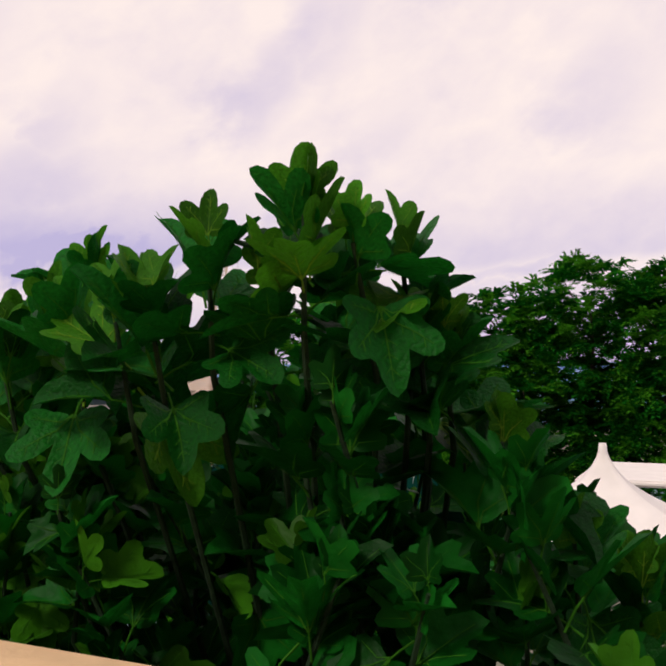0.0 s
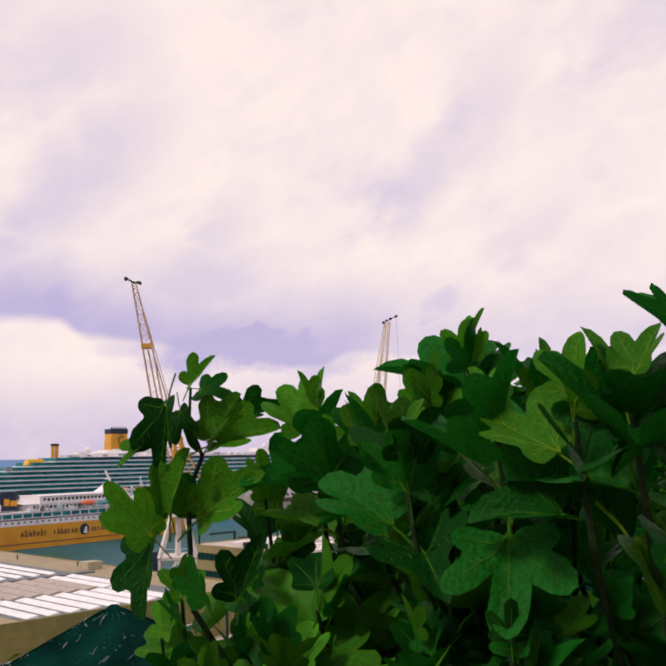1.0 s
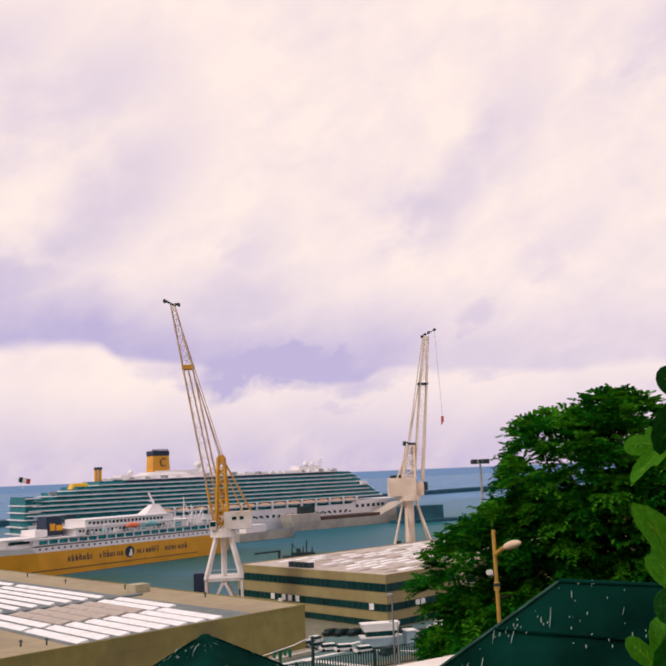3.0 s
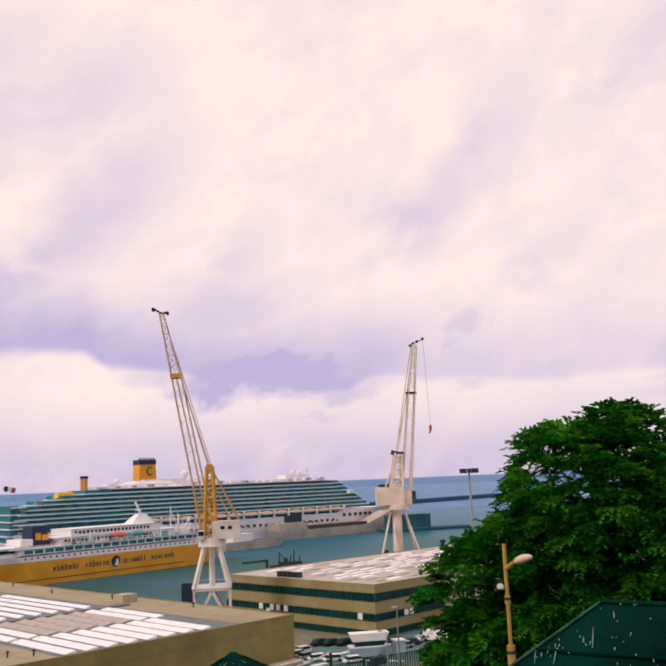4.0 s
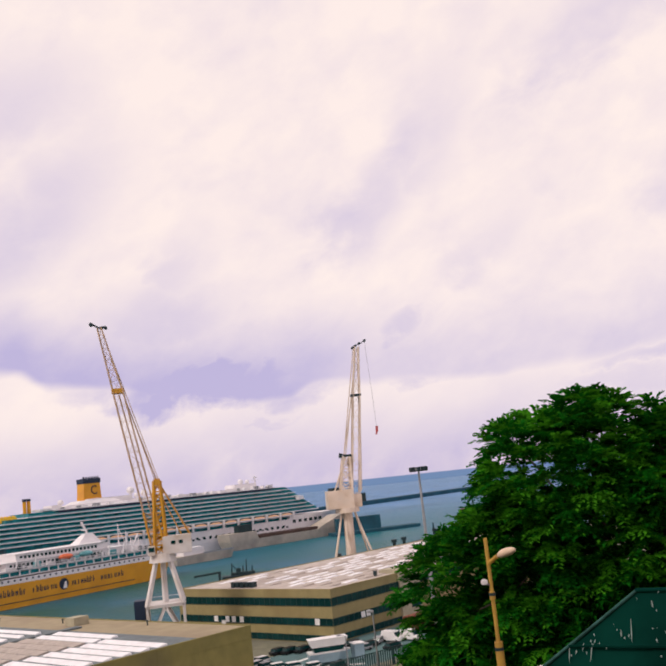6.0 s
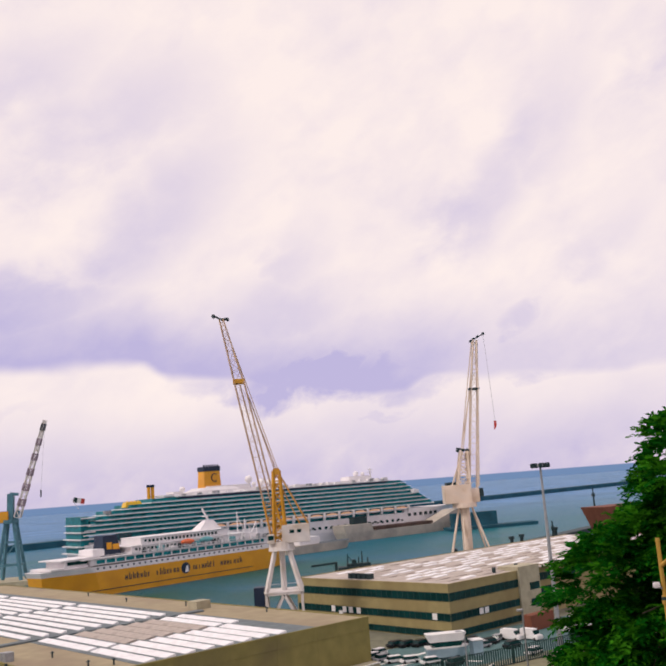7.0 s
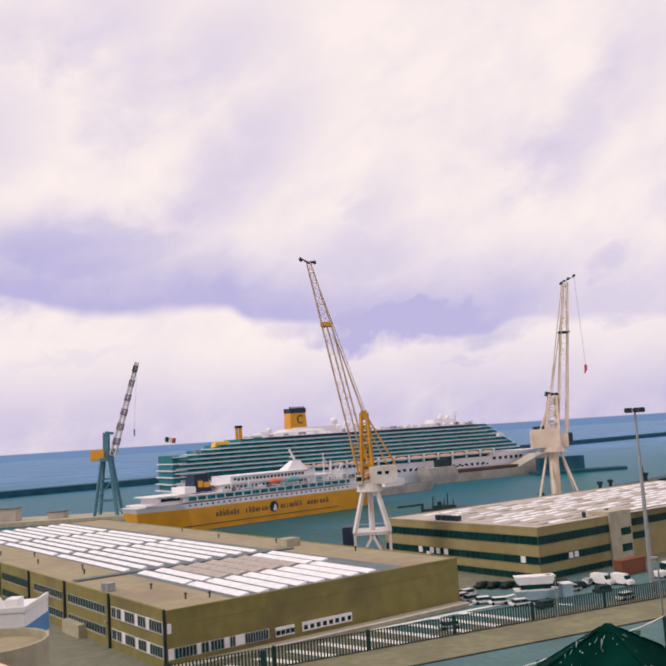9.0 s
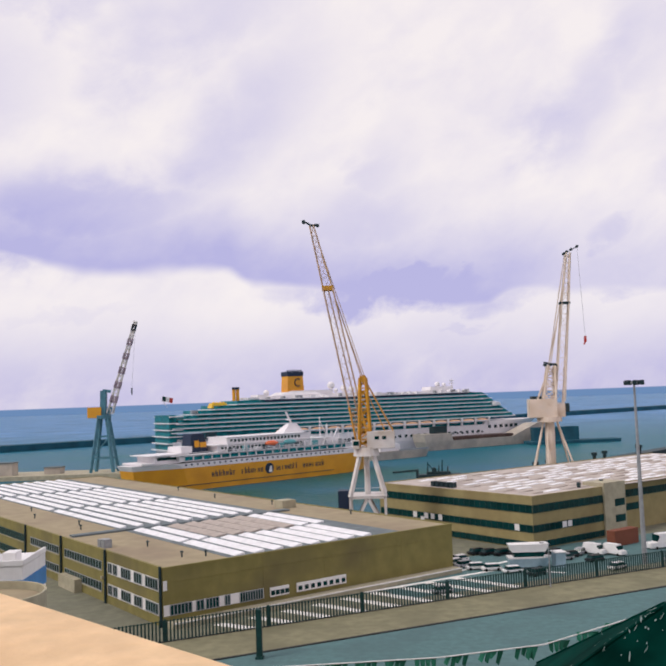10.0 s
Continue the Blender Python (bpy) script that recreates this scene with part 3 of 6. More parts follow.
BANDS = ((8.5, 10.3), (4.0, 5.6), (0.3, 1.7))
for z0, z1 in BANDS:
    window_band(office, (0.1, 0, 0), (25.9, 0, 0), z0, z1, (0, -1, 0), frame_mat=M_FENCE, bays=14)
    window_band(office, (0, 0.1, 0), (0, 56.5, 0), z0, z1, (-1, 0, 0), frame_mat=M_FENCE, bays=30)
    if z0 > 8:
        window_band(office, (36, 2.5, 0), (128, 2.5, 0), z0, z1, (0, -1, 0), frame_mat=M_FENCE, bays=46)
window_band(office, (36, 2.5, 0), (44, 2.5, 0), 5.0, 6.8, (0, -1, 0))
for y, z in ((4.2, 4.1), (31, 4.1), (34, 4.1), (36.5, 4.1), (38, 3.0), (41, 4.1)):
    part("window_blind", box(NB(), -0.16, y, z, -0.1, y + 1.5, z + 1.5), M_WHITE, office)
for x in (10.2, 12.2):
    part("window_blind", box(NB(), x, -0.16, 4.1, x + 1.5, -0.1, 5.5), M_WHITE, office)
for y0, y1 in ((36, 40), (43, 47), (50, 56)):
    part("gateway", box(NB(), -0.25, y0, 0, -0.06, y1, 2.9), M_DARK, office)
roof_light = skylight_mesh(1.7, 5.0, 0.28)
roof_light.materials.append(M_SKYL)
roof_light_old = skylight_mesh(1.7, 5.0, 0.28)
roof_light_old.materials.append(M_SKYL_OLD)
random.seed(5)
for i in range(19):
    for j in range(11):
        if random.random() < 0.88 and not (i < 1 and j > 5):
            piece("skylight", roof_light if random.random() < 0.72 else roof_light_old, office, Matrix.Translation((6.0 + i * 6.4 + (j % 2) * 1.8, 3.8 + j * 4.6, H2 - 0.1)))
bm = NB()
for k in range(5):
    box(bm, 3.0, 30 + 1.8 * k, H2 - 0.15, 4.6, 31.3 + 1.8 * k, H2 + 1.2, 0.04)
part("roof_plant", bm, M_DARK, office, "row of dark roof air-conditioning units")
for k in range(2):
    part("roof_vent", tube(NB(), (22 + 9 * k, 4, H2 - 0.2), (22 + 9 * k, 4, H2 + 1.2), 0.5, n=8), M_DARK, office)

# ---- cruise ship ----
SHIP_A = Vector((-133, 539, 0))
SHIP_TURN = math.degrees(math.atan2(0.53, 0.848))
LS, BS = 294.0, 32.0
KEEL = Matrix.Translation((1.2, 3.0, 39.5)) @ Matrix.Scale(1.045, 4) @ Matrix.Translation((-1.2, -3.0, -39.5))
cruise = thing("cruise_ship", KEEL @ Matrix.Translation(SHIP_A) @ pose(0, 0, 0, 0, 0, SHIP_TURN) @ Matrix.Diagonal((1, 1, 0.958, 1)), "moored white cruise ship with teal balconies and a yellow funnel", "cruise ship")


def hull_outline(x0, x1, half, bow, stern=0.0, n=10, blunt=0.85):
    """A ship's plan outline from the stern x0 to the bow x1; bow and stern: lengths over which it narrows."""
    right = [(x0, -half * (blunt if stern else 1.0)), (x0 + stern, -half)] if stern else [(x0, -half)]
    for i in range(n + 1):
        k = i / n
        right.append((x1 - bow + bow * k, -half * (1 - k ** 2.2) - 0.01))
    return right + [(x, -y) for x, y in right[::-1]]


bm = NB()
extrude(bm, hull_outline(2, LS - 12, BS / 2 - 1.5, 60, 8), -2, 9, hull_outline(0, LS - 4, BS / 2, 58, 8))
extrude(bm, hull_outline(0, LS - 4, BS / 2, 58, 8), 9.0, 17.0, hull_outline(0, LS, BS / 2, 56, 8))
hull = part("hull", bm, M_SHIPW, cruise)
bm = NB()
extrude(bm, hull_outline(LS - 60, LS, BS / 2, 52), 17.0, 19.6, hull_outline(LS - 58, LS + 4, BS / 2, 52))
part("forecastle", bm, M_SHIPW, cruise)
for i in range(16):
    part("porthole", box(NB(), 150 + i * 5.2, -BS / 2 - 0.06, 11.8, 152.2 + i * 5.2, -BS / 2 + 0.2, 13.2), M_GLASS, hull)
for i in range(6):
    x = 238 + i * 5.5
    y = -BS / 2 * (1 - max(0, (x - 238) / 56) ** 2.2)
    part("porthole", box(NB(), x, y - 0.12, 14.2, x + 2.6, y + 1.2, 16.4), M_DARK, hull)
# boat deck
part("boat_deck", box(NB(), 30, -BS / 2 + 2.2, 17.0, 236, BS / 2 - 2.2, 22.6), M_SHIPGLASS, cruise)
part("promenade", box(NB(), 24, -BS / 2, 16.6, 240, BS / 2, 17.2), M_SHIPW, cruise)
bm = NB()
ball(bm, (0, 0, 0), 1.0, 1.0, 12)
for v in bm.verts:
    v.co = (v.co.x * 5.6, v.co.y * 1.7, v.co.z * (1.2 if v.co.z < 0 else 1.7))
lifeboat_me = bpy.data.meshes.new("lifeboat")
bm.to_mesh(lifeboat_me)
bm.free()
lifeboat_me.materials.append(M_BEIGE)
lifeboat_me.materials.append(M_SHIPW)
for f in lifeboat_me.polygons:
    f.material_index = 1 if f.center.z < 0.1 else 0
for i in range(14):
    x = 74 + i * 12.2
    lb = piece("lifeboat", lifeboat_me, cruise, Matrix.Translation((x, -BS / 2 - 0.4, 20.2)))
    part("davit", beam(NB(), (6.1, 0.2, -3), (6.1, -0.6, 2.4), 1.3), M_SHIPW, lb)
# balcony decks
for k in range(7):
    z = 22.6 + k * 2.75
    x0 = (2, 3, 5, 10, 18, 30, 44)[k]
    x1 = 262 - k * 5.5
    half = BS / 2 - 0.2 * k
    part("deck_slab", box(NB(), x0 - 1.5, -half - 0.35, z - 0.22, x1 + 1.5, half + 0.35, z + 0.34), M_SHIPW, cruise)
    bm = NB()
    box(bm, x0, -half + 1.3, z + 0.28, x1, half - 1.3, z + 2.5)
    part("cabin_wall", bm, M_SHIPGLASS, cruise)
    part("balcony_rail", box(NB(), x0, -half - 0.3, z + 0.34, x1 - 2, -half - 0.2, z + 0.9), M_SHIPTEAL, cruise)
part("deck_slab", box(NB(), 60, -14.8, 41.6, 226, 14.8, 42.1), M_SHIPW, cruise)
# sloping bridge front
bm = NB()
extrude(bm, [(220, -14), (264, -14), (264, 14), (220, 14)], 22.8, 41.5, [(220, -13), (236, -13), (236, 13), (220, 13)])
part("bridge_front", bm, M_SHIPGLASS, cruise)
for k in range(7):
    z = 23 + k * 2.75
    part("front_slab", box(NB(), 228, -13.5, z - 0.25, 265.5 - k * 4.1, 13.5, z + 0.25), M_SHIPW, cruise)
part("bridge_wing", box(NB(), 244, -17.5, 31.0, 249, 17.5, 33.6, 0.2), M_SHIPW, cruise)
# upper works
bm = NB()
box(bm, 70, -9, 42, 140, 9, 44.2, 0.2)
box(bm, 84, -7, 44.2, 116, 7, 47.0, 0.4)
box(bm, 146, -11, 42, 218, 11, 43.6, 0.3)
box(bm, 196, -6, 43.6, 216, 6, 46.8, 0.5)
part("top_house", bm, M_SHIPW, cruise)
fun = part("funnel", extrude(NB(), [(83.2, -5), (95.2, -5), (95.2, 5), (83.2, 5)], 46, 59.0, [(83.8, -4.6), (94.6, -4.6), (94.6, 4.6), (83.8, 4.6)]), M_YELLOW, cruise, "tall yellow funnel with a dark blue top")
part("funnel_top", box(NB(), 83.4, -5.0, 57.0, 95.0, 5.0, 60.2, 0.15), M_NAVY, fun)
for i in range(6):
    part("exhaust_pipe", tube(NB(), (84.4 + i * 1.95, -3, 60.0), (84.4 + i * 1.95, -3, 61.4), 0.6, n=8), M_NAVY, fun)
bm = NB()
for i in range(14):
    a0, a1 = radians(50 + i * 18.5), radians(50 + (i + 1) * 18.5)
    beam(bm, (90.6 + 2.1 * math.cos(a0), -4.86, 52.6 + 2.6 * math.sin(a0)), (90.6 + 2.1 * math.cos(a1), -4.86, 52.6 + 2.6 * math.sin(a1)), 1.25, 0.5)
part("funnel_emblem", bm, M_NAVY, fun, "dark blue open ring emblem")
for dx in (0, 2.6):
    st = part("stack", tube(NB(), (46.5 + dx, -2, 40.5), (46.5 + dx, -2, 50.0), 1.1, n=12), M_YELLOW, cruise)
    part("stack_cap", tube(NB(), (46.5 + dx, -2, 49.0), (46.5 + dx, -2, 50.6), 1.25, n=12), M_NAVY, st)
slide = extrude(NB(), [(28.5, -9), (39.5, -9), (39.5, -2), (28.5, -2)], 37.4, 40.6, [(29.5, -8.5), (38.5, -8.5), (38.5, -2.5), (29.5, -2.5)])
for i in range(4):
    ball(slide, (30.6 + i * 2.3, -7, 40.6), 0.9, 0.8, 10)
part("water_slide", slide, M_SLIDE, cruise, "bright yellow pool slide")
bm = NB()
box(bm, 52, -11, 42, 70, 4, 43.4, 0.2)
box(bm, 60, -9, 43.4, 67, 3, 45.0, 0.2)
extrude(bm, [(72, -10), (112, -10), (112, 10), (72, 10)], 42, 46.2, [(80, -7), (102, -7), (102, 7), (80, 7)])
box(bm, 118, -10, 42, 142, 8, 44.6, 0.2)
part("top_house", bm, M_SHIPW, cruise)
part("window_strip", box(NB(), 62, -14.95, 40.2, 222, -14.6, 41.5), M_NAVY, cruise)
for i in range(22):
    part("deck_stanchion", beam(NB(), (66 + i * 6.9, -14.6, 42.0), (66 + i * 6.9, -14.6, 43.2), 0.25), M_SHIPW, cruise)
bm = NB()
tube(bm, (116, -4, 44), (116, -4, 48.0), 1.0, 0.8)
ball(bm, (116, -4, 50.0), 2.6, 1.0, 14)
part("radar_dome", bm, M_SHIPW, cruise, smooth=True)
for x, z, r in ((70, 46.2, 1.9), (128, 47.5, 2.4), (134, 47.0, 2.2), (122, 46.4, 1.6), (206, 48.6, 2.0), (212, 48.2, 1.6), (140, 47.2, 1.9)):
    bm = ball(NB(), (x, 0, z), r, 1.0, 12)
    tube(bm, (x, 0, 42.0), (x, 0, z), 0.6, n=8)
    part("radar_dome", bm, M_SHIPW, cruise, smooth=True)
bm = NB()
tube(bm, (219, 0, 42), (219, 0, 52.5), 0.9, 0.3)
beam(bm, (216.5, 0, 49), (221.5, 0, 49), 0.4)
beam(bm, (217, 0, 51), (221, 0, 51), 0.6)
part("radar_mast", bm, M_SHIPW, cruise)
flag_pole = part("flag_staff", beam(NB(), (3, 0, 39), (-1, 0, 45.5), 0.25), M_SHIPW, cruise)
bm = NB()
for i in range(3):
    r = bmesh.ops.create_grid(bm, x_segments=2, y_segments=2, size=0.5, matrix=Matrix.Translation((1.2 + i * 2.3, 0.2 * i, 44.4 - 0.5 * i)) @ pose(0, 0, 0, 90, 12, 0) @ Matrix.Diagonal((2.3, 3.2, 1, 1)))
    for f in {f for v in r["verts"] for f in v.link_faces}:
        f.material_index = i
part("flag", bm, (M_FENCE, M_WHITE, M_RED), flag_pole, "green, white and red flag")
random.seed(62)
for i in range(46):
    x = random.uniform(10, 222)
    zb = 42.1 if x > 64 else 39.4 if x > 46 else 37.6 if x > 32 else 34.4
    part("deck_fitting", box(NB(), x, -13.5, zb, x + random.uniform(0.8, 4.5), -10.5, zb + random.uniform(0.6, 2.2), 0.1), random.choice((M_SHIPW, M_SHIPW, M_STEEL)), cruise)
for i in range(40):
    part("hull_window", box(NB(), 60 + i * 4.4, -BS / 2 - 0.3, 11.2, 61.5 + i * 4.4, -BS / 2 + 0.1, 12.4), M_GLASS, cruise)
# stepped stern terraces
for k in range(6):
    z = 12 + k * 4.2
    part("stern_slab", box(NB(), -3.0 + 0.5 * k, -15, z - 0.35, 8, 15, z + 0.35), M_SHIPW, cruise)
part("stern_glass", box(NB(), -0.5, -14, 12, 4, 14, 34), M_SHIPGLASS, cruise)

# ---- yellow ferry ----
FER_A = Vector((-117, 390, 0))
FER_TURN = math.degrees(math.atan2(107, 107))
ferry = thing("ferry", Matrix.Translation(FER_A) @ pose(0, 0, 0, 0, 0, FER_TURN), "yellow-hulled car ferry with white decks beside the cruise ship", "ferry")
FB_ = 12.0
bm = NB()
extrude(bm, hull_outline(6.5, 150, FB_ - 0.2, 32, 23, blunt=0.4), -2, 4, hull_outline(6, 152, FB_, 31, 23, blunt=0.45))
extrude(bm, hull_outline(6, 152, FB_, 31, 23, blunt=0.45), 4, 10.2, hull_outline(5, 155, FB_ + 0.15, 30, 22, blunt=0.5))
fh = part("hull", bm, M_YELLOW, ferry)
part("hull_stripe", box(NB(), 20, -FB_ - 0.12, 2.2, 118, -FB_ + 0.1, 2.5), M_NAVY, fh)
bm = NB()
extrude(bm, hull_outline(5, 155, FB_ + 0.1, 30, 22, blunt=0.5), 10.2, 12.4, hull_outline(4, 156, FB_ + 0.1, 30, 20, blunt=0.55))
fw = part("upper_hull", bm, M_SHIPW, ferry)
for i in range(32):
    part("porthole", box(NB(), 28 + i * 3.1, -FB_ - 0.2, 11.2, 28.9 + i * 3.1, -FB_, 12.0), M_NAVY, fw)
# name along the side as plain dark bars and an emblem
random.seed(3)
for x0, x1, n_ in ((42.3, 56.4, 7), (59.2, 72.6, 7), (80.3, 94.2, 8), (97.2, 111.8, 7)):
    step = (x1 - x0) / n_
    for i in range(n_):
        x, h = x0 + i * step, random.choice((2.0, 2.0, 2.0, 2.9))
        bm = box(NB(), x, -FB_ - 0.14, 5.2, x + 0.52, -FB_ + 0.1, 5.2 + h)
        if random.random() < 0.75:
            box(bm, x + 0.9, -FB_ - 0.14, 5.2, x + 1.32, -FB_ + 0.1, 7.2)
        if random.random() < 0.7:
            zb = random.choice((5.2, 6.85, 6.1))
            box(bm, x + 0.52, -FB_ - 0.13, zb, x + 0.9, -FB_ + 0.1, zb + 0.35)
        part("name_bar", bm, M_NAVY, fh)
em = part("hull_emblem", tube(NB(), (75.9, -FB_ - 0.16, 6.5), (75.9, -FB_, 6.5), 2.6, n=20), M_NAVY, fh)
part("emblem_patch", extrude(NB(), [(75.3, -FB_ - 0.22), (77.6, -FB_ - 0.22), (77.6, -FB_ - 0.1), (75.3, -FB_ - 0.1)], 4.6, 7.6, [(76.4, -FB_ - 0.22), (77.2, -FB_ - 0.22), (77.2, -FB_ - 0.1), (76.4, -FB_ - 0.1)]), M_WHITE, em)
part("deck_house", box(NB(), 26, -10.5, 13, 132, 10.5, 15.6, 0.1), M_SHIPW, ferry)
part("window_strip", box(NB(), 29, -10.62, 13.5, 128, -10.45, 15.1), M_SHIPGLASS, ferry)
for i in range(20):
    part("deck_post", box(NB(), 28 + i * 5.1, -10.9, 13, 28.6 + i * 5.1, -10.5, 15.7), M_SHIPW, ferry)
part("deck_slab", box(NB(), 22, -11.4, 15.6, 136, 11.4, 15.95), M_SHIPW, ferry)
part("deck_house", box(NB(), 48, -9, 15.95, 122, 9, 19.0, 0.1), M_SHIPW, ferry)
part("deck_slab", box(NB(), 46, -9.6, 19.0, 118, 9.6, 19.3), M_SHIPW, ferry)
part("deck_house", box(NB(), 54, -8, 19.3, 106, 8, 22.3, 0.1), M_SHIPW, ferry)
part("deck_slab", box(NB(), 54, -8.6, 22.3, 104, 8.6, 22.6), M_SHIPW, ferry)
for i in range(24):
    part("window", box(NB(), 50 + i * 2.2, -9.1, 16.9, 51.3 + i * 2.2, -8.95, 18.2), M_GLASS, ferry)
for i in range(20):
    part("window", box(NB(), 56 + i * 2.2, -8.1, 20.2, 57.3 + i * 2.2, -7.95, 21.5), M_GLASS, ferry)
random.seed(61)
for i in range(34):
    x, zb = random.uniform(50, 150), 16.0
    part("deck_fitting", box(NB(), x, -10.9, zb, x + random.uniform(0.5, 2.2), -9.7, zb + random.uniform(0.7, 2.4), 0.06), random.choice((M_SHIPW, M_STEEL, M_SHIPW, M_DARK)), ferry)
for i in range(16):
    x = 118 + i * 2.1
    part("deck_stay", beam(NB(), (x, -4, 15.9), (x + random.uniform(-2, 2), -3, 15.9 + random.uniform(3, 8)), 0.22), M_SHIPW, ferry)
part("deck_rail", box(NB(), 24, -11.3, 16.7, 136, -11.2, 16.95), M_SHIPW, ferry)
# low fore part with two slabs
part("deck_slab", box(NB(), 8, -9.0, 12.6, 28, 9.0, 13.4), M_SHIPW, ferry)
part("deck_house", box(NB(), 15, -8, 13.4, 30, 8, 16.2, 0.1), M_SHIPW, ferry)
part("deck_slab", box(NB(), 12, -9, 16.2, 32, 9, 16.6), M_SHIPW, ferry)
part("window_strip", box(NB(), 16, -8.1, 14.2, 29, -7.95, 15.6), M_GLASS, ferry)
ffun = part("funnel", extrude(NB(), [(36, -4), (46, -4), (46, 4), (36, 4)], 15.9, 25.0, [(37, -3.6), (44, -3.6), (44, 3.6), (37, 3.6)]), M_NAVY, ferry, "navy funnel with yellow patches")
part("funnel_patch", box(NB(), 38.5, -4.15, 18.8, 41.0, -3.6, 21.8), M_YELLOW, ffun)
part("funnel_patch", box(NB(), 41.6, -4.15, 18.6, 45.0, -3.6, 21.0), M_YELLOW, ffun)
bm = NB()
extrude(bm, [(92, -3.5), (106, -3.5), (106, 3.5), (92, 3.5)], 22.5, 27.0, [(98, -1.6), (102.5, -1.6), (102.5, 1.6), (98, 1.6)])
beam(bm, (101, 0, 26), (97.0, 0, 33.0), 0.8)
beam(bm, (98.0, -3, 29), (99.4, 3, 29), 0.5)
part("mast", bm, M_SHIPW, ferry)
for x in (79.5, 91):
    lb = piece("lifeboat", lifeboat_me, ferry, Matrix.Translation((x, -9.8, 18.2)) @ Matrix.Diagonal((0.75, 0.9, 0.9, 1)))
    lb.data = lifeboat_me.copy()
    lb.data.materials.pop(index=0)
    lb.data.materials.pop(index=0)
    lb.data.materials.append(M_ORANGE if x < 80 else M_SHIPTEAL)
for x in (52, 62, 104, 113):
    dv = part("boat_davit", beam(NB(), (x, -10.6, 16), (x + 0.4, -11.2, 20.2), 0.5), M_SHIPW, ferry)
    part("boom", beam(NB(), (x + 0.4, -11.2, 20.2), (x + 3.4, -11.0, 20.6), 0.4), M_SHIPW, dv)
bm = NB()
for x, h in ((118, 30), (126, 22), (131, 24), (112, 21), (123, 26)):
    tube(bm, (x, -2, 15), (x, -2, h), 0.35, 0.2, 6)
beam(bm, (118, -2, 28), (124, -2, 17), 0.25)
beam(bm, (126, -2, 16), (131, -2, 24), 0.5)
part("derrick", bm, M_SHIPW, ferry)
part("bow_house", box(NB(), 110, -7, 16, 128, 7, 18.4, 0.3), M_SHIPW, ferry)
part("ramp_house", box(NB(), 30, -6, 16.6, 36, 6, 19.5, 0.2), M_SHIPW, ferry)
for i in range(10):
    part("deck_clutter", box(NB(), 47 + i * 7.3, -10.8, 16.0, 50.5 + i * 7.3, -9.4, 17.2 + (i % 3) * 0.5, 0.1), (M_SHIPW, M_STEEL, M_SHIPTEAL)[i % 3], ferry)


# ---- luffing cranes ----
CL = Vector((-3.3, 232, QUAY_Z))
craneA = thing("harbour_crane", Matrix.Translation(CL), "tall white portal crane with an ochre tower and raised lattice jib", "crane", "harbour cranes")
for sx in (-4.4, 4.4):
    for sy in (-4.2, 4.2):
        member("portal_leg", (sx, sy, -0.2), (sx, sy, 12), 0.62, M_CRANEW, craneA)
        member("portal_strut", (sx, sy, 12), (sx * 0.38, sy * 0.38, 22.5), 0.85, M_CRANEW, craneA)
for z in (3.0, 11.8):
    for sy in (-4.2, 4.2):
        member("portal_beam", (-4.4, sy, z), (4.4, sy, z), 0.62, M_CRANEW, craneA)
    for sx in (-4.4, 4.4):
        member("portal_beam", (sx, -4.2, z), (sx, 4.2, z), 0.62, M_CRANEW, craneA)
for sg in (-1, 1):
    for sh in (-1, 1):
        member("portal_brace", (sg * 4.4, sh * 4.2, 3), (0, sh * 4.2, 11.6), 0.68, M_CRANEW, craneA)
        member("portal_brace", (sh * 4.4, sg * 4.2, 3), (sh * 4.4, 0, 11.6), 0.68, M_CRANEW, craneA)
part("portal_column", tube(NB(), (0, 0, 12), (0, 0, 22), 0.75, 0.7, 12), M_CRANEW, craneA)
part("portal_deck", box(NB(), -4.8, -4.6, 12.0, 4.8, 4.6, 12.25), M_CRANEW, craneA)
for sy in (-4.6, 4.6):
    part("deck_rail", beam(NB(), (-4.8, sy, 13.3), (4.8, sy, 13.3), 0.12), M_CRANEW, craneA)
part("turntable", tube(NB(), (0, 0, 22), (0, 0, 24.2), 3.4, 3.0, 20), M_CRANEW, craneA)
part("ballast_box", box(NB(), -7.6, -2, 8.5, -4.9, 2, 13.4, 0.1), M_NAVY, craneA, "dark blue ballast box")
house = part("machine_house", box(NB(), 0.3, -2.6, 23.8, 7.4, 2.6, 28.2, 0.15), M_CRANEW, craneA)
part("window", box(NB(), 2.3, -2.7, 26.2, 3.4, -2.55, 27.0), M_GLASS, house)
part("window", box(NB(), 4.2, -2.7, 26.2, 5.2, -2.55, 27.0), M_GLASS, house)
bm = NB()
lattice(bm, (-0.2, 0, 23.5), (-0.2, 0, 42.0), 3.2, 1.5, 7, 0.42)
for k in range(6):
    beam(bm, (-1.4, -1.2, 25 + 2.6 * k), (1.1, 1.2, 26 + 2.6 * k), 0.5)
box(bm, -1.0, -0.9, 40.8, 0.6, 0.9, 42.6, 0.1)
part("tower", bm, M_CRANEY, craneA, "ochre lattice tower")
bm = NB()
for sy in (-1.2, 1.2):
    beam(bm, (0.2, sy * 0.5, 41.6), (7.0, sy, 28.2), 0.28)
    beam(bm, (1.2, sy * 0.5, 37), (5.0, sy, 28.2), 0.20)
part("back_stay", bm, M_CRANEY, craneA)
J0, J1 = Vector((-0.9, 0, 26.0)), Vector((-12.3, 3.0, 83.0))
JM = Vector((-8.5, 2.0, 66.0))
bm = NB()
lattice(bm, J0, JM, 3.0, 2.5, 10, 0.19, brace=0.36)
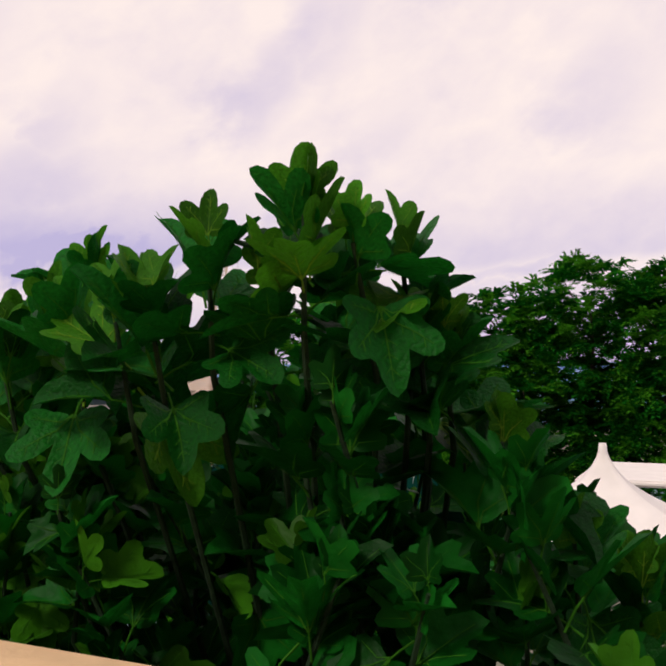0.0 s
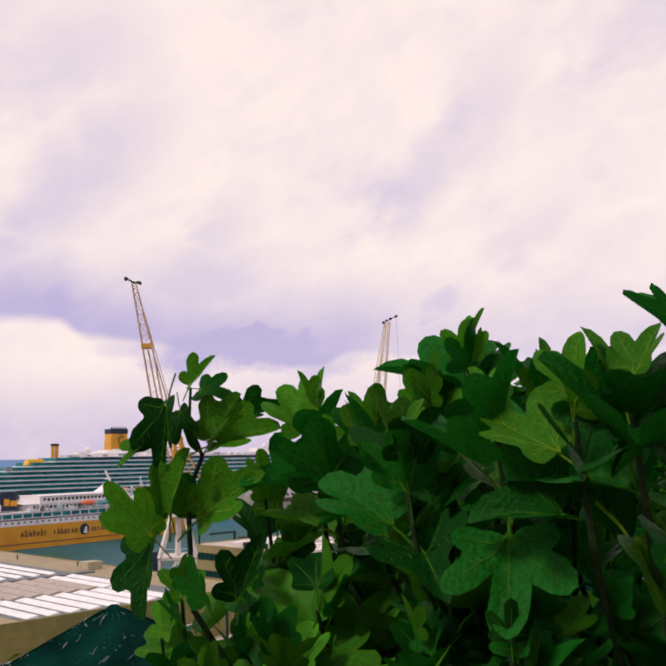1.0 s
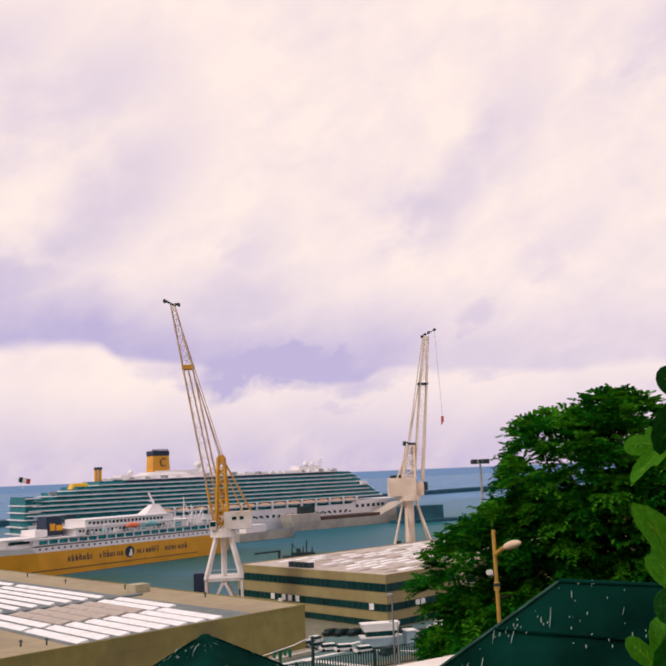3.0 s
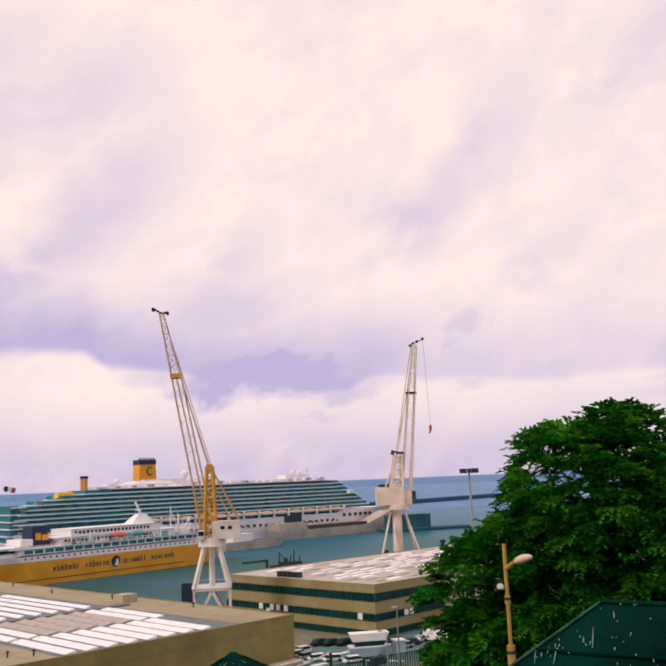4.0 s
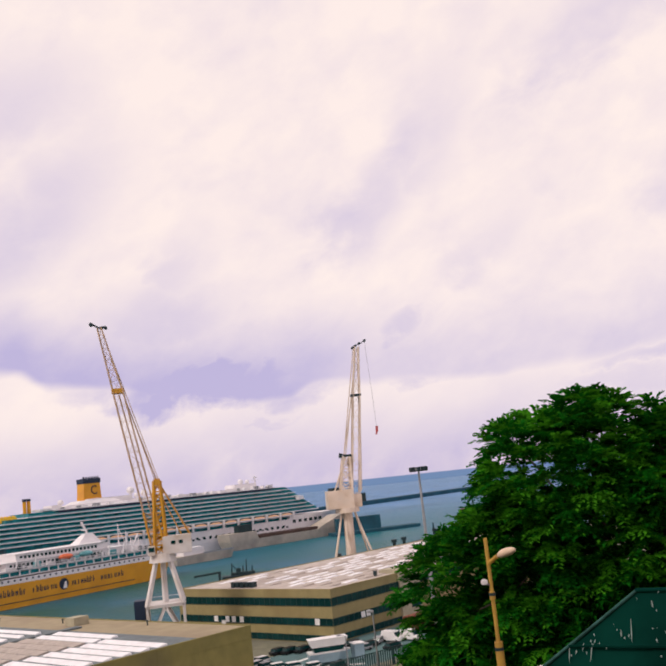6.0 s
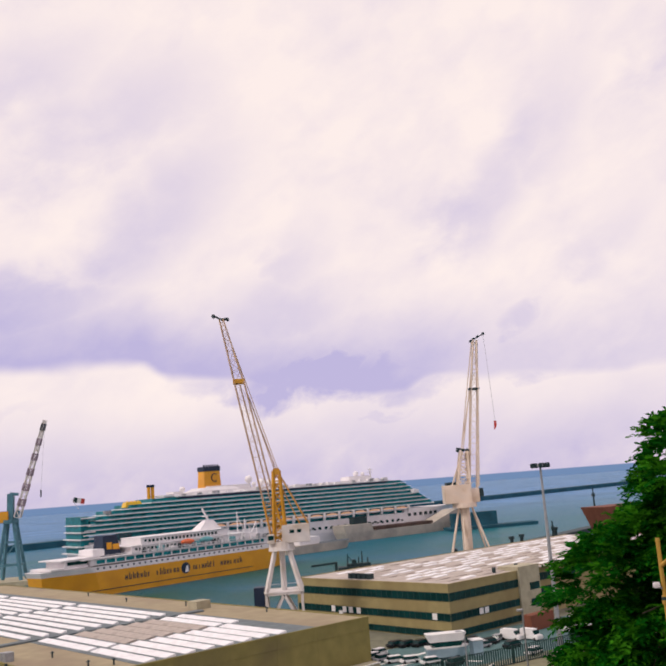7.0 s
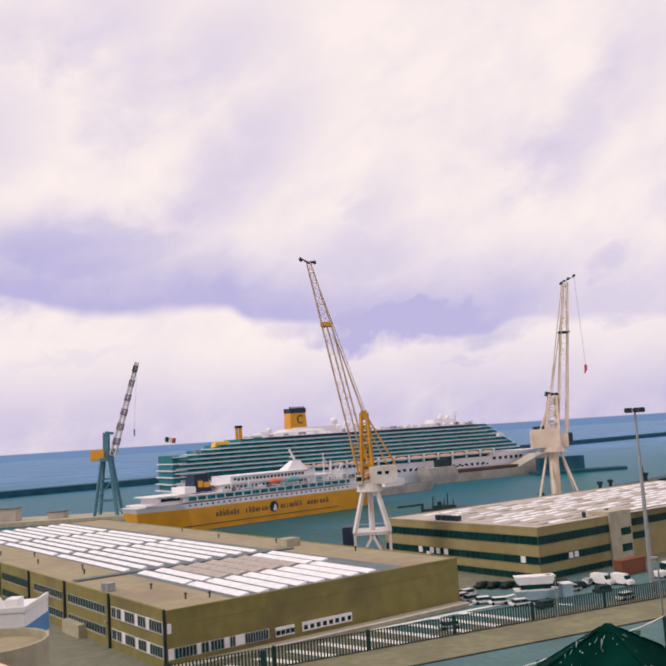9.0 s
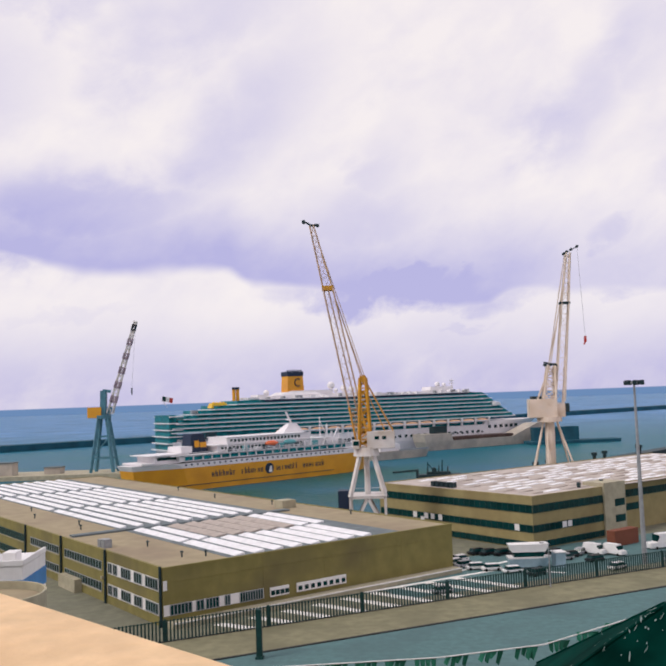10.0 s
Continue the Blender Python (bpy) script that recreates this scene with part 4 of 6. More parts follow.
lattice(bm, JM, J1, 2.4, 1.0, 6, 0.20, brace=0.5)
part("jib", bm, M_JIBTAN, craneA)
part("jib_foot", lattice(NB(), J0, J0.lerp(JM, 0.22), 3.15, 2.95, 4, 0.24, brace=0.5), M_CRANEY, craneA, "ochre jib foot")
part("jib_collar", box(NB(), JM.x - 1.5, JM.y - 1.4, JM.z - 0.7, JM.x + 1.5, JM.y + 1.4, JM.z + 0.5), M_CRANEY, craneA, "ochre jib collar")
bm = NB()
beam(bm, J1, J1 + Vector((-1.8, 0.4, 1.2)), 0.5)
beam(bm, J1, J1 + Vector((1.5, 0.2, 0.2)), 0.6)
tube(bm, J1 + Vector((-2.1, -0.4, 1.1)), J1 + Vector((-2.1, 0.8, 1.1)), 0.5, n=10)
tube(bm, J1 + Vector((1.6, -0.4, 0.0)), J1 + Vector((1.6, 0.7, 0.0)), 0.45, n=10)
part("sheave_head", bm, M_DARK, craneA)
bm = NB()
for dy in (-0.5, 0.5):
    beam(bm, (-0.2, dy, 42.2), JM + Vector((1.0, dy, 0)), 0.22)
    beam(bm, (0.3, dy, 42.2), J0.lerp(J1, 0.96) + Vector((0.6, dy, 0)), 0.15)
    beam(bm, (-0.6, dy * 1.5, 42.2), J0.lerp(J1, 0.85) + Vector((0.8, dy, 0)), 0.15)
    beam(bm, (-1.2, dy * 2, 30.0), JM + Vector((0.2, dy * 2, -1.0)), 0.24)
    beam(bm, (0.2, dy, 42.0), (7.4, dy * 2, 28.0), 0.14)
part("luffing_rope", bm, M_JIBTAN, craneA)
CAB = part("cab", box(NB(), -3.4, -3.2, 23.9, -1.6, -1.6, 26.2, 0.1), M_CRANEW, craneA)
part("window", box(NB(), -3.2, -3.26, 24.8, -1.8, -3.16, 25.9), M_GLASS, CAB)

CR = Vector((60.0, 322, QUAY_Z))
craneB = thing("harbour_crane", Matrix.Translation(CR), "cream portal crane on splayed legs with a steep lattice jib", "crane", "harbour cranes")
KZ = 39.56 - QUAY_Z


def cr(x, z, y=0.0):
    """A point of the cream crane from its width and height in the nearer scale."""
    return Vector((1.18 + (x - 1.18) * 1.135 - 60.0, y, KZ + (z - 39.56) * 1.135))


part("portal_column", tube(NB(), (0, 0, 0), cr(53.3, 30.5), 1.9, 1.7, 14), M_CRANET, craneB)
for x0, x1, y1 in ((51.5, 45.0, -6), (55.5, 62.2, -6), (51.5, 46.5, 6), (55.5, 62.0, 6), (52.5, 51.0, -7)):
    b = cr(x1, 0, y1)
    b.z = -0.2
    member("portal_leg", cr(x0, 30), b, 0.5, M_CRANET, craneB)
part("turntable", tube(NB(), cr(53.3, 29.6), cr(53.3, 31.2), 4.4, 4.4, 20), M_CRANET, craneB)
c0, c1 = cr(47.0, 31.0), cr(55.5, 36.8)
hb = part("machine_house", box(NB(), c0.x, -3.5, c0.z, c1.x, 3.5, c1.z, 0.2), M_CRANET, craneB)
c2, c3 = cr(55.5, 31.0), cr(58.0, 35.2)
part("house_end", box(NB(), c2.x, -2.5, c2.z, c3.x, 2.5, c3.z, 0.15), M_CRANET, craneB)
part("house_roof_plant", box(NB(), c0.x + 1, -2, c1.z, c0.x + 4.5, 2, c1.z + 1.0), M_DARK, hb)
c4, c5 = cr(57.8, 32.6), cr(59.4, 35.2)
part("cab", box(NB(), c4.x, -2, c4.z, c5.x, 1, c5.z, 0.1), M_DARK, craneB)
bm = NB()
lattice(bm, cr(53.4, 35.5), cr(54.6, 47.2), 4.4, 2.4, 6, 0.42)
for sx in (-1, 1):
    beam(bm, cr(49.5 if sx < 0 else 50.5, 36.5, sx * 2), cr(54.2, 47.0, sx), 0.45)
part("tower", bm, M_CRANET, craneB)
bm = NB()
for dx in (-1.6, 0, 1.4):
    tube(bm, cr(54.4 + dx, 47.4, -1.0), cr(54.4 + dx, 47.4, 1.0), 0.55, n=10)
beam(bm, cr(52.4, 48.2), cr(56.5, 47.2), 0.6)
part("sheave", bm, M_DARK, craneB)
K0, K1 = cr(56.6, 35.5), cr(62.4, 83.0, 3)
bm = NB()
lattice(bm, K0, K0.lerp(K1, 0.66), 2.9, 2.5, 9, 0.24, brace=0.4)
lattice(bm, K0.lerp(K1, 0.66), K1, 2.5, 1.2, 5, 0.26, brace=0.6)
part("jib", bm, M_CRANET, craneB)
bm = NB()
for dx, dz in ((-1.5, -0.3), (-0.4, 0.4), (1.2, 1.2), (3.4, 2.2)):
    tube(bm, K1 + Vector((dx, -0.6, dz)), K1 + Vector((dx, 0.6, dz)), 0.5, n=10)
beam(bm, K1 + Vector((-1.5, 0, -0.3)), K1 + Vector((3.6, 0, 2.2)), 0.3)
JX = K0.lerp(K1, 0.66)
part("sheave_head", bm, M_DARK, craneB)
part("jib_collar", box(NB(), JX.x - 2.0, JX.y - 1.4, JX.z - 0.4, JX.x + 1.7, JX.y + 1.4, JX.z + 0.4), M_DARK, craneB)
bm = NB()
for dy in (-0.6, 0.6):
    beam(bm, cr(54.0, 47.6, dy), JX + Vector((-1.6, dy, 0)), 0.16)
    beam(bm, cr(54.0, 47.6, dy), K1 + Vector((-1.2, dy, -0.5)), 0.14)
    beam(bm, cr(54.6, 47.6, dy), K1 + Vector((-0.6, dy, -2.5)), 0.14)
    beam(bm, cr(58.6, 36, dy), K1 + Vector((1.0, dy, 0)), 0.14)
part("luffing_rope", bm, M_CRANET, craneB)
hook = part("hook_rope", beam(NB(), K1 + Vector((3.4, 0, 2.0)), cr(65.8, 56), 0.09), M_STEEL, craneB)
bm = NB()
beam(bm, cr(65.8, 56), cr(65.7, 54.2), 0.8)
beam(bm, cr(65.7, 54.2), cr(65.3, 53.4), 0.5)
part("hook", bm, M_RED, hook, "red hook block")

CB = Vector((-157, 500, QUAY_Z))
craneC = thing("harbour_crane", Matrix.Translation(CB), "blue-grey portal crane with a yellow counterweight and red-white jib", "crane", "harbour cranes")
for sx in (-1, 1):
    for sy in (-1, 1):
        member("portal_leg", (sx * 6.5, sy * 5, -0.2), (sx * 2.4, sy * 2.2, 30), 1.5, M_CRANEB, craneC)
for z, w in ((8, 5.4), (20, 3.8)):
    for sy in (-1, 1):
        member("portal_beam", (-w, sy * w * 0.8, z), (w, sy * w * 0.8, z), 0.9, M_CRANEB, craneC)
        member("portal_beam", (sy * w, -w * 0.8, z), (sy * w, w * 0.8, z), 0.9, M_CRANEB, craneC)
member("portal_brace", (-5.4, -4.3, 8), (3.8, -3, 20), 0.7, M_CRANEB, craneC)
part("turntable", tube(NB(), (0, 0, 30), (0, 0, 32), 4.2, n=16), M_CRANEB, craneC)
part("counterweight", box(NB(), -8.8, -2.5, 30.6, -0.8, 2.5, 36.6, 0.2), M_YELLOW, craneC, "yellow counterweight box")
bm = NB()
beam(bm, (-0.2, 0, 31), (0.2, 0, 46), 3.2)
beam(bm, (-0.2, 0, 46), (4.2, 0, 45.4), 1.6)
beam(bm, (2.6, 0, 31), (4.0, 0, 37), 1.6)
part("tower", bm, M_CRANEB, craneC)
Q0, Q1 = Vector((3.6, 0, 33)), Vector((19.5, 0, 85.0))
bm = NB()
lattice(bm, Q0, Q1, 3.0, 1.4, 14, 0.34)
part("jib", bm, M_CRANEW, craneC)
for k in range(6):
    a, b = Q0.lerp(Q1, 0.12 + k * 0.155), Q0.lerp(Q1, 0.19 + k * 0.155)
    part("jib_band", lattice(NB(), a, b, 2.95 - k * 0.24, 2.8 - k * 0.24, 2, 0.48), M_JIBBAND if k < 5 else M_CARD, craneC)
hk = part("hook_rope", beam(NB(), Q1, Vector((16.5, 0, 47)), 0.1), M_STEEL, craneC)
part("hook", beam(NB(), (16.5, 0, 47), (16.4, 0, 43), 0.6), M_DARK, hk)

# ---- piers, breakwater, other hulls ----
def slab(name, pts, z0, z1, material, label, category, kind="structure"):
    return tagged(part(name, extrude(NB(), pts, z0, z1), material), label, category, kind=kind)


slab("breakwater", [(-1500, -190), (-335, 823), (306, 1378), (1500, 2412), (1484, 2430), (290, 1396), (-350, 841), (-1515, -172)], -2, 6.0, M_ROCK, "long dark stone breakwater before the open sea", "breakwater")
slab("pier", [(-560, 470), (-128, 488), (-124, 520), (-560, 520)], -1, QUAY_Z, M_CONC, "concrete pier with the blue-grey crane", "pier")
slab("pier", [(62, 398), (250, 640), (246, 648), (56, 404)], -1, 2.6, M_DARK, "dark mooring pier behind the office block", "pier")
slab("pier", [(108, 655), (176, 668), (174, 682), (106, 676)], -1, 2.2, M_ROCK, "dark stone pier head", "pier")
slab("pier_store", [(112, 664), (146, 670), (145, 678), (111, 673)], 2.2, 12, M_ROCK, "dark blue-grey store on the pier head", "shed", kind="")
slab("pier", [(16.8, 418.9), (36.8, 418.9), (36.8, 425.9), (16.8, 425.9)], -1, 2.2, M_DARK, "dark timber fender stage behind the office block", "pier")
for i, k in enumerate((0.04, 0.08, 0.24, 0.28, 0.43, 0.62, 0.66, 0.8)):
    b_ = thing("bollard", Matrix.Translation((62 + 188 * k, 401 + 242 * k, 2.6)), "dark steel mooring bollard on the pier", "bollard", "pier bollards")
    bm = tube(NB(), (0, 0, 0), (0, 0, 3.2), 0.9, n=8)
    part("shaft", bm, M_DARK, b_)
    part("cap", tube(NB(), (0, 0, 3.2), (0, 0, 4.6), 1.5, n=8), M_DARK, b_)
for x, y, h in ((178, 540, 24), (140, 500, 9)):
    b_ = thing("beacon_mast", Matrix.Translation((x, y, 2)), "thin dark beacon mast on the mooring pier", "mast")
    part("pole", tube(NB(), (0, 0, -2), (0, 0, h), 0.9, 0.35, 8), M_DARK, b_)
    part("beacon", box(NB(), -0.8, -0.8, h - 5, 0.8, 0.8, h - 3), M_DARK, b_)

gear = thing("mooring_winch", Matrix.Translation((25.8, 421.9, 2.6)), "dark steel mooring winch and posts on the quay", "winch")
part("bed", box(NB(), -5, -1.5, -0.4, 6, 1.5, 0.8, 0.1), M_DARK, gear)
part("drum", tube(NB(), (-1.5, -1.2, 1.6), (-1.5, 1.2, 1.6), 1.1, n=14), M_DARK, gear)
for x, h in ((-4.5, 5.2), (0.6, 3.6), (2.2, 6.2), (4.8, 3.2)):
    part("post", tube(NB(), (x, 0, 0.6), (x + 0.2, 0, h), 0.35, 0.22, 8), M_DARK, gear)
part("brace", beam(NB(), (-4.4, 0, 4.6), (-1.8, 0, 1.4), 0.3), M_DARK, gear)

barge = thing("barge", Matrix.Translation((29, 632, 0)) @ pose(0, 0, 0, 0, 0, math.degrees(math.atan2(0.57, 0.82))), "pale grey barge lying along the cruise ship", "barge")
bm = NB()
extrude(bm, [(0, -6), (105, -6), (108, 0), (105, 6), (0, 6)], -1, 6.2, [(-3, -7), (108, -7), (112, 0), (108, 7), (-3, 7)])
extrude(bm, [(-3, -7), (22, -7), (22, 7), (-3, 7)], 6.2, 11.5, [(-4, -7), (20, -7), (20, 7), (-4, 7)])
extrude(bm, [(78, -7), (108, -7), (112, 0), (108, 7), (78, 7)], 6.2, 15.0, [(104, -7), (112, -7), (117, 0), (112, 7), (104, 7)])
part("hull", bm, M_BARGE, barge)
part("hold", box(NB(), 24, -6, 6.1, 80, 6, 8.4), M_HOLD, barge)
part("deck_winch", box(NB(), 8, -3, 11.4, 20, 3, 16.5, 0.3), M_DARK, barge)
tug = thing("workboat", Matrix.Translation((-8, 552, 0)) @ pose(0, 0, 0, 0, 0, 38), "grey workboat moored beside the barge", "boat")
part("hull", extrude(NB(), hull_outline(0, 46, 5, 14), -1, 5, hull_outline(-1, 49, 5.5, 14)), M_BARGE, tug)
part("deck_house", box(NB(), 6, -3.5, 5, 22, 3.5, 9.5, 0.2), M_SHIPW, tug)
part("rail", box(NB(), 20, -5.3, 5, 44, -5.1, 6.0), M_STEEL, tug)
rust = thing("laid_up_hull", Matrix.Translation((160, 482, 0)) @ pose(0, 0, 0, 0, 0, 25), "red-brown hull of a laid-up ship behind the trees", "ship")
part("hull", extrude(NB(), [(6, -8), (70, -8), (70, 8), (6, 8)], -1, 17.5, [(-3, -9), (70, -9), (70, 9), (-3, 9)]), M_RUST, rust)

# ---- flood-light mast ----
mast = thing("floodlight_mast", Matrix.Translation((55.0, 195.0, QUAY_Z)) @ Matrix.Diagonal((1, 1, 1.045, 1)), "tall tapering grey floodlight mast in the port yard", "light mast")
part("pole", tube(NB(), (0, 0, -0.2), (0, 0, 36.6), 0.55, 0.22, 14), M_STEEL, mast)
part("ring", tube(NB(), (0, 0, 36.2), (0, 0, 36.7), 0.7, n=16), M_STEEL, mast)
for i in range(7):
    a = radians(i * 51.4)
    bm = NB()
    beam(bm, (0.8 * math.cos(a), 0.8 * math.sin(a), 36.6), (1.75 * math.cos(a), 1.75 * math.sin(a), 36.7), 0.14)
    box(bm, 1.75 * math.cos(a) - 0.34, 1.75 * math.sin(a) - 0.38, 35.9, 1.75 * math.cos(a) + 0.38, 1.75 * math.sin(a) + 0.38, 36.9, 0.12)
    part("floodlight", bm, M_DARK, mast)

# ---- port fence ----
fence = thing("port_fence", Matrix.Translation(FA + Vector((0, 0, QUAY_Z))) @ pose(0, 0, 0, 0, 0, math.degrees(math.atan2(FD.y, FD.x))), "tall dark green railing fence along the port yard", "fence")
fbar = bpy.data.meshes.new("bar")
box(bm := NB(), -0.12, -0.05, 0.2, 0.12, 0.05, 3.5)
bm.to_mesh(fbar)
bm.free()
fbar.materials.append(M_FENCE)
fpost = bpy.data.meshes.new("post")
box(bm := NB(), -0.15, -0.12, -0.1, 0.15, 0.12, 3.65)
bm.to_mesh(fpost)
bm.free()
fpost.materials.append(M_FENCE)
for i in range(-30, 214):
    piece("bar", fbar, fence, Matrix.Translation((i * 0.572, 0, 0)))
for i in range(-1, 7):
    piece("post", fpost, fence, Matrix.Translation((i * 17.16 + 0.28, 0.1, 0)))
for z in (0.25, 3.3):
    part("rail", box(NB(), -17, -0.06, z, 123, 0.06, z + 0.10), M_FENCE, fence)
part("plinth", box(NB(), -17, -0.2, -0.1, 123, 0.2, 0.3), M_KERB, fence)
gp = thing("gate_post", Matrix.Translation((-17.9, 132.9, QUAY_Z)), "thick dark green square post beside the port road", "post")
part("shaft", box(NB(), -0.42, -0.4, -0.1, 0.42, 0.4, 7.0, 0.06), M_FENCE, gp)
part("foot", box(NB(), -0.6, -0.6, -0.1, 0.6, 0.6, 0.35, 0.05), M_FENCE, gp)

for x, y, h in ((31.5, 174.5, 8.2),):
    yl = thing("street_lamp", Matrix.Translation((x, y, QUAY_Z)), "slim grey street lamp beside the port fence", "street lamp", "fence lamps")
    part("pole", tube(NB(), (0, 0, 0), (0, 0, h), 0.14, 0.08, 10), M_STEEL, yl)
    part("arm", tube(NB(), (0, 0, h - 0.1), (-0.9, 0, h + 0.15), 0.05, n=8), M_STEEL, yl)
    part("lamp_head", box(NB(), -1.7, -0.2, h + 0.05, -0.8, 0.2, h + 0.3, 0.06), M_CARG, yl)

# yard markings
for i in range(9):
    a = port(8.0 + i * 6.6, -4.2)
    b = port(11.0 + i * 6.6, -11.5 - 1.1 * i)
    bm = NB()
    d_ = PW * 1.05
    extrude(bm, [(p.x, p.y) for p in (a - d_, a + d_, b + d_, b - d_)], QUAY_Z - 0.1, QUAY_Z + 0.012)
    tagged(part("yard_marking", bm, M_LINE), "white painted bay line on the yard", "road marking", "yard lines", kind="structure")
bm = NB()
for (u0, v0), (u1, v1) in (((40, -3), (74, -6)), ((74, -6), (80, -18)), ((66, -1), (84, -1))):
    a, b = port(u0, v0), port(u1, v1)
    n_ = (b - a).normalized().cross(Vector((0, 0, 1))) * 0.6
    extrude(bm, [(p.x, p.y) for p in (a - n_, a + n_, b + n_, b - n_)], QUAY_Z - 0.1, QUAY_Z + 0.016)
tagged(part("yard_marking", bm, M_LINE), "white painted lane line on the yard", "road marking", "yard lines", kind="structure")
strip("yard_road", 46, 200, -34, -5, QUAY_Z - 0.3, QUAY_Z + 0.008, M_ROAD, "grey asphalt of the yard before the offices", "road")


# ---- vehicles ----
def vehicle(name, material, label, category, length, width, height, cab=(0.22, 0.86), hood=0.55, van=False):
    ob_ = thing(name, Matrix.Identity(4), label, category, "parked vehicles")
    hw, hl = width / 2, length / 2
    bm_ = NB()
    box(bm_, -hl, -hw, 0.28, hl, hw, height * hood, 0.14)
    body = part("body", bm_, material, ob_)
    x0, x1 = -hl + length * cab[0], -hl + length * cab[1]
    bm_ = NB()
    extrude(bm_, [(x0 - 0.3, -hw + 0.05), (x1 + 0.4, -hw + 0.05), (x1 + 0.4, hw - 0.05), (x0 - 0.3, hw - 0.05)], height * hood, height - 0.08, [(x0, -hw + 0.16), (x1 - 0.25, -hw + 0.16), (x1 - 0.25, hw - 0.16), (x0, hw - 0.16)])
    part("window_glass", bm_, material if van else M_GLASS, ob_)
    part("roof", box(NB(), x0 - 0.02, -hw + 0.14, height - 0.1, x1 - 0.2, hw - 0.14, height, 0.03), material, ob_)
    if van:
        part("windscreen", box(NB(), x1 - 0.15, -hw + 0.1, height * hood, x1 + 0.35, hw - 0.1, height - 0.25, 0.1), M_GLASS, ob_)
    for sx in (-0.31, 0.31):
        for sy in (-1, 1):
            part("wheel", tube(NB(), (length * sx, sy * (hw - 0.2), 0.32), (length * sx, sy * (hw + 0.02), 0.32), 0.33, n=12), M_TYRE, ob_)
    for sy in (-1, 1):
        part("headlight", box(NB(), hl - 0.05, sy * hw * 0.7 - 0.18, 0.6, hl + 0.02, sy * hw * 0.7 + 0.18, 0.78), M_WHITE, ob_)
    return ob_


car_w = vehicle("car", M_WHITE, "white parked hatchback car in the yard", "car", 4.2, 1.75, 1.5)
car_d = vehicle("car", M_CARD, "black parked car in the yard", "car", 4.4, 1.8, 1.45)
car_s = vehicle("car", M_CARG, "silver parked car in the yard", "car", 4.2, 1.75, 1.5)
van_w = vehicle("van", M_WHITE, "white parked delivery van in the yard", "van", 5.4, 2.0, 2.4, (0.05, 0.75), 0.5, True)
truck = vehicle("box_truck", M_WHITE, "white box truck parked beside the offices", "truck", 8.5, 2.4, 3.4, (0.03, 0.72), 0.45, True)


def park(src, x, y, rz, first=[]):
    m = Matrix.Translation((x, y, QUAY_Z + 0.01)) @ pose(0, 0, 0, 0, 0, rz)
    if src in first:
        copy_thing(src, m)
    else:
        first.append(src)
        src.matrix_world = m


for src, x, y, rz in ((car_w, 15.5, 199, 40), (car_w, 19.5, 193.5, 10), (car_w, 22.6, 192.0, 8), (car_s, 17.3, 196.3, 30), (car_d, 21.5, 211, 30), (car_d, 27.0, 209.5, 35), (car_d, 30.3, 208.8, 35),
                      (car_d, 41.5, 204.5, 20), (car_s, 44.2, 207.5, 60), (van_w, 47.6, 207.5, -50), (van_w, 51.6, 206.0, -55), (car_d, 38.5, 208.0, 30), (truck, 64.5, 213, 200), (car_w, 26.5, 189, 15), (car_s, 61.5, 197.5, 40),
                      (car_d, 34.6, 207.0, 35), (car_d, 24.0, 210.2, 35), (car_s, 39.5, 201.5, 20), (car_s, 13.0, 201.0, 40), (car_w, 17.0, 203.0, 35), (car_d, 45.5, 199.0, 30), (car_d, 31.0, 186.0, 40), (car_s, 11.0, 172.0, 20), (car_w, 48.0, 190.0, 35), (car_d, 66.0, 199.5, 35)):
    park(src, x, y, rz)
ctr = thing("container", Matrix.Translation((53.5, 216.5, QUAY_Z)) @ pose(0, 0, 0, 0, 0, PORT_TURN), "red-brown shipping container beside the stair tower", "container")
part("shell", box(NB(), 0, -1.2, 0, 9, 1.2, 3.6, 0.05), M_RUST, ctr)
part("door", box(NB(), 8.98, -1.1, 0.15, 9.06, 1.1, 3.4), M_WHITE, ctr)
yacht = thing("motor_boat", Matrix.Translation((26.5, 193.0, QUAY_Z)) @ pose(0, 0, 0, 0, 0, 3), "white motor boat laid up on the yard", "boat")
part("hull", extrude(NB(), hull_outline(0, 8.0, 1.2, 3), 0.5, 2.3, hull_outline(-0.3, 8.8, 1.7, 3)), M_KIOSK, yacht, "pale blue-grey hull")
part("deck", extrude(NB(), hull_outline(-0.3, 8.8, 1.7, 3), 2.3, 2.6, hull_outline(-0.35, 8.9, 1.75, 3)), M_WHITE, yacht)
part("cabin", extrude(NB(), [(0.8, -1.3), (7, -1.3), (6.4, 1.3), (0.8, 1.3)], 2.6, 3.6, [(0.8, -1.3), (7.4, -1.3), (6.6, 1.3), (0.8, 1.3)]), M_GLASS, yacht, "dark cabin window band")
part("flybridge", extrude(NB(), [(0.5, -1.4), (7.4, -1.4), (7.4, 1.4), (0.5, 1.4)], 3.6, 5.2, [(-0.2, -1.6), (8.2, -1.6), (8.2, 1.6), (-0.2, 1.6)]), M_WHITE, yacht)
part("cradle", box(NB(), 1.5, -1.2, 0, 6.5, 1.2, 0.7), M_DARK, yacht)
kiosk = thing("kiosk", Matrix.Translation((36.0, 194.5, QUAY_Z)) @ pose(0, 0, 0, 0, 0, 10), "small pale blue-grey yard cabin", "cabin")
part("wall", box(NB(), 0, -1.3, 0, 2.2, 1.3, 3.0, 0.05), M_KIOSK, kiosk)
part("roof", box(NB(), -0.2, -1.5, 3.0, 2.4, 1.5, 3.2, 0.05), M_WHITE, kiosk)

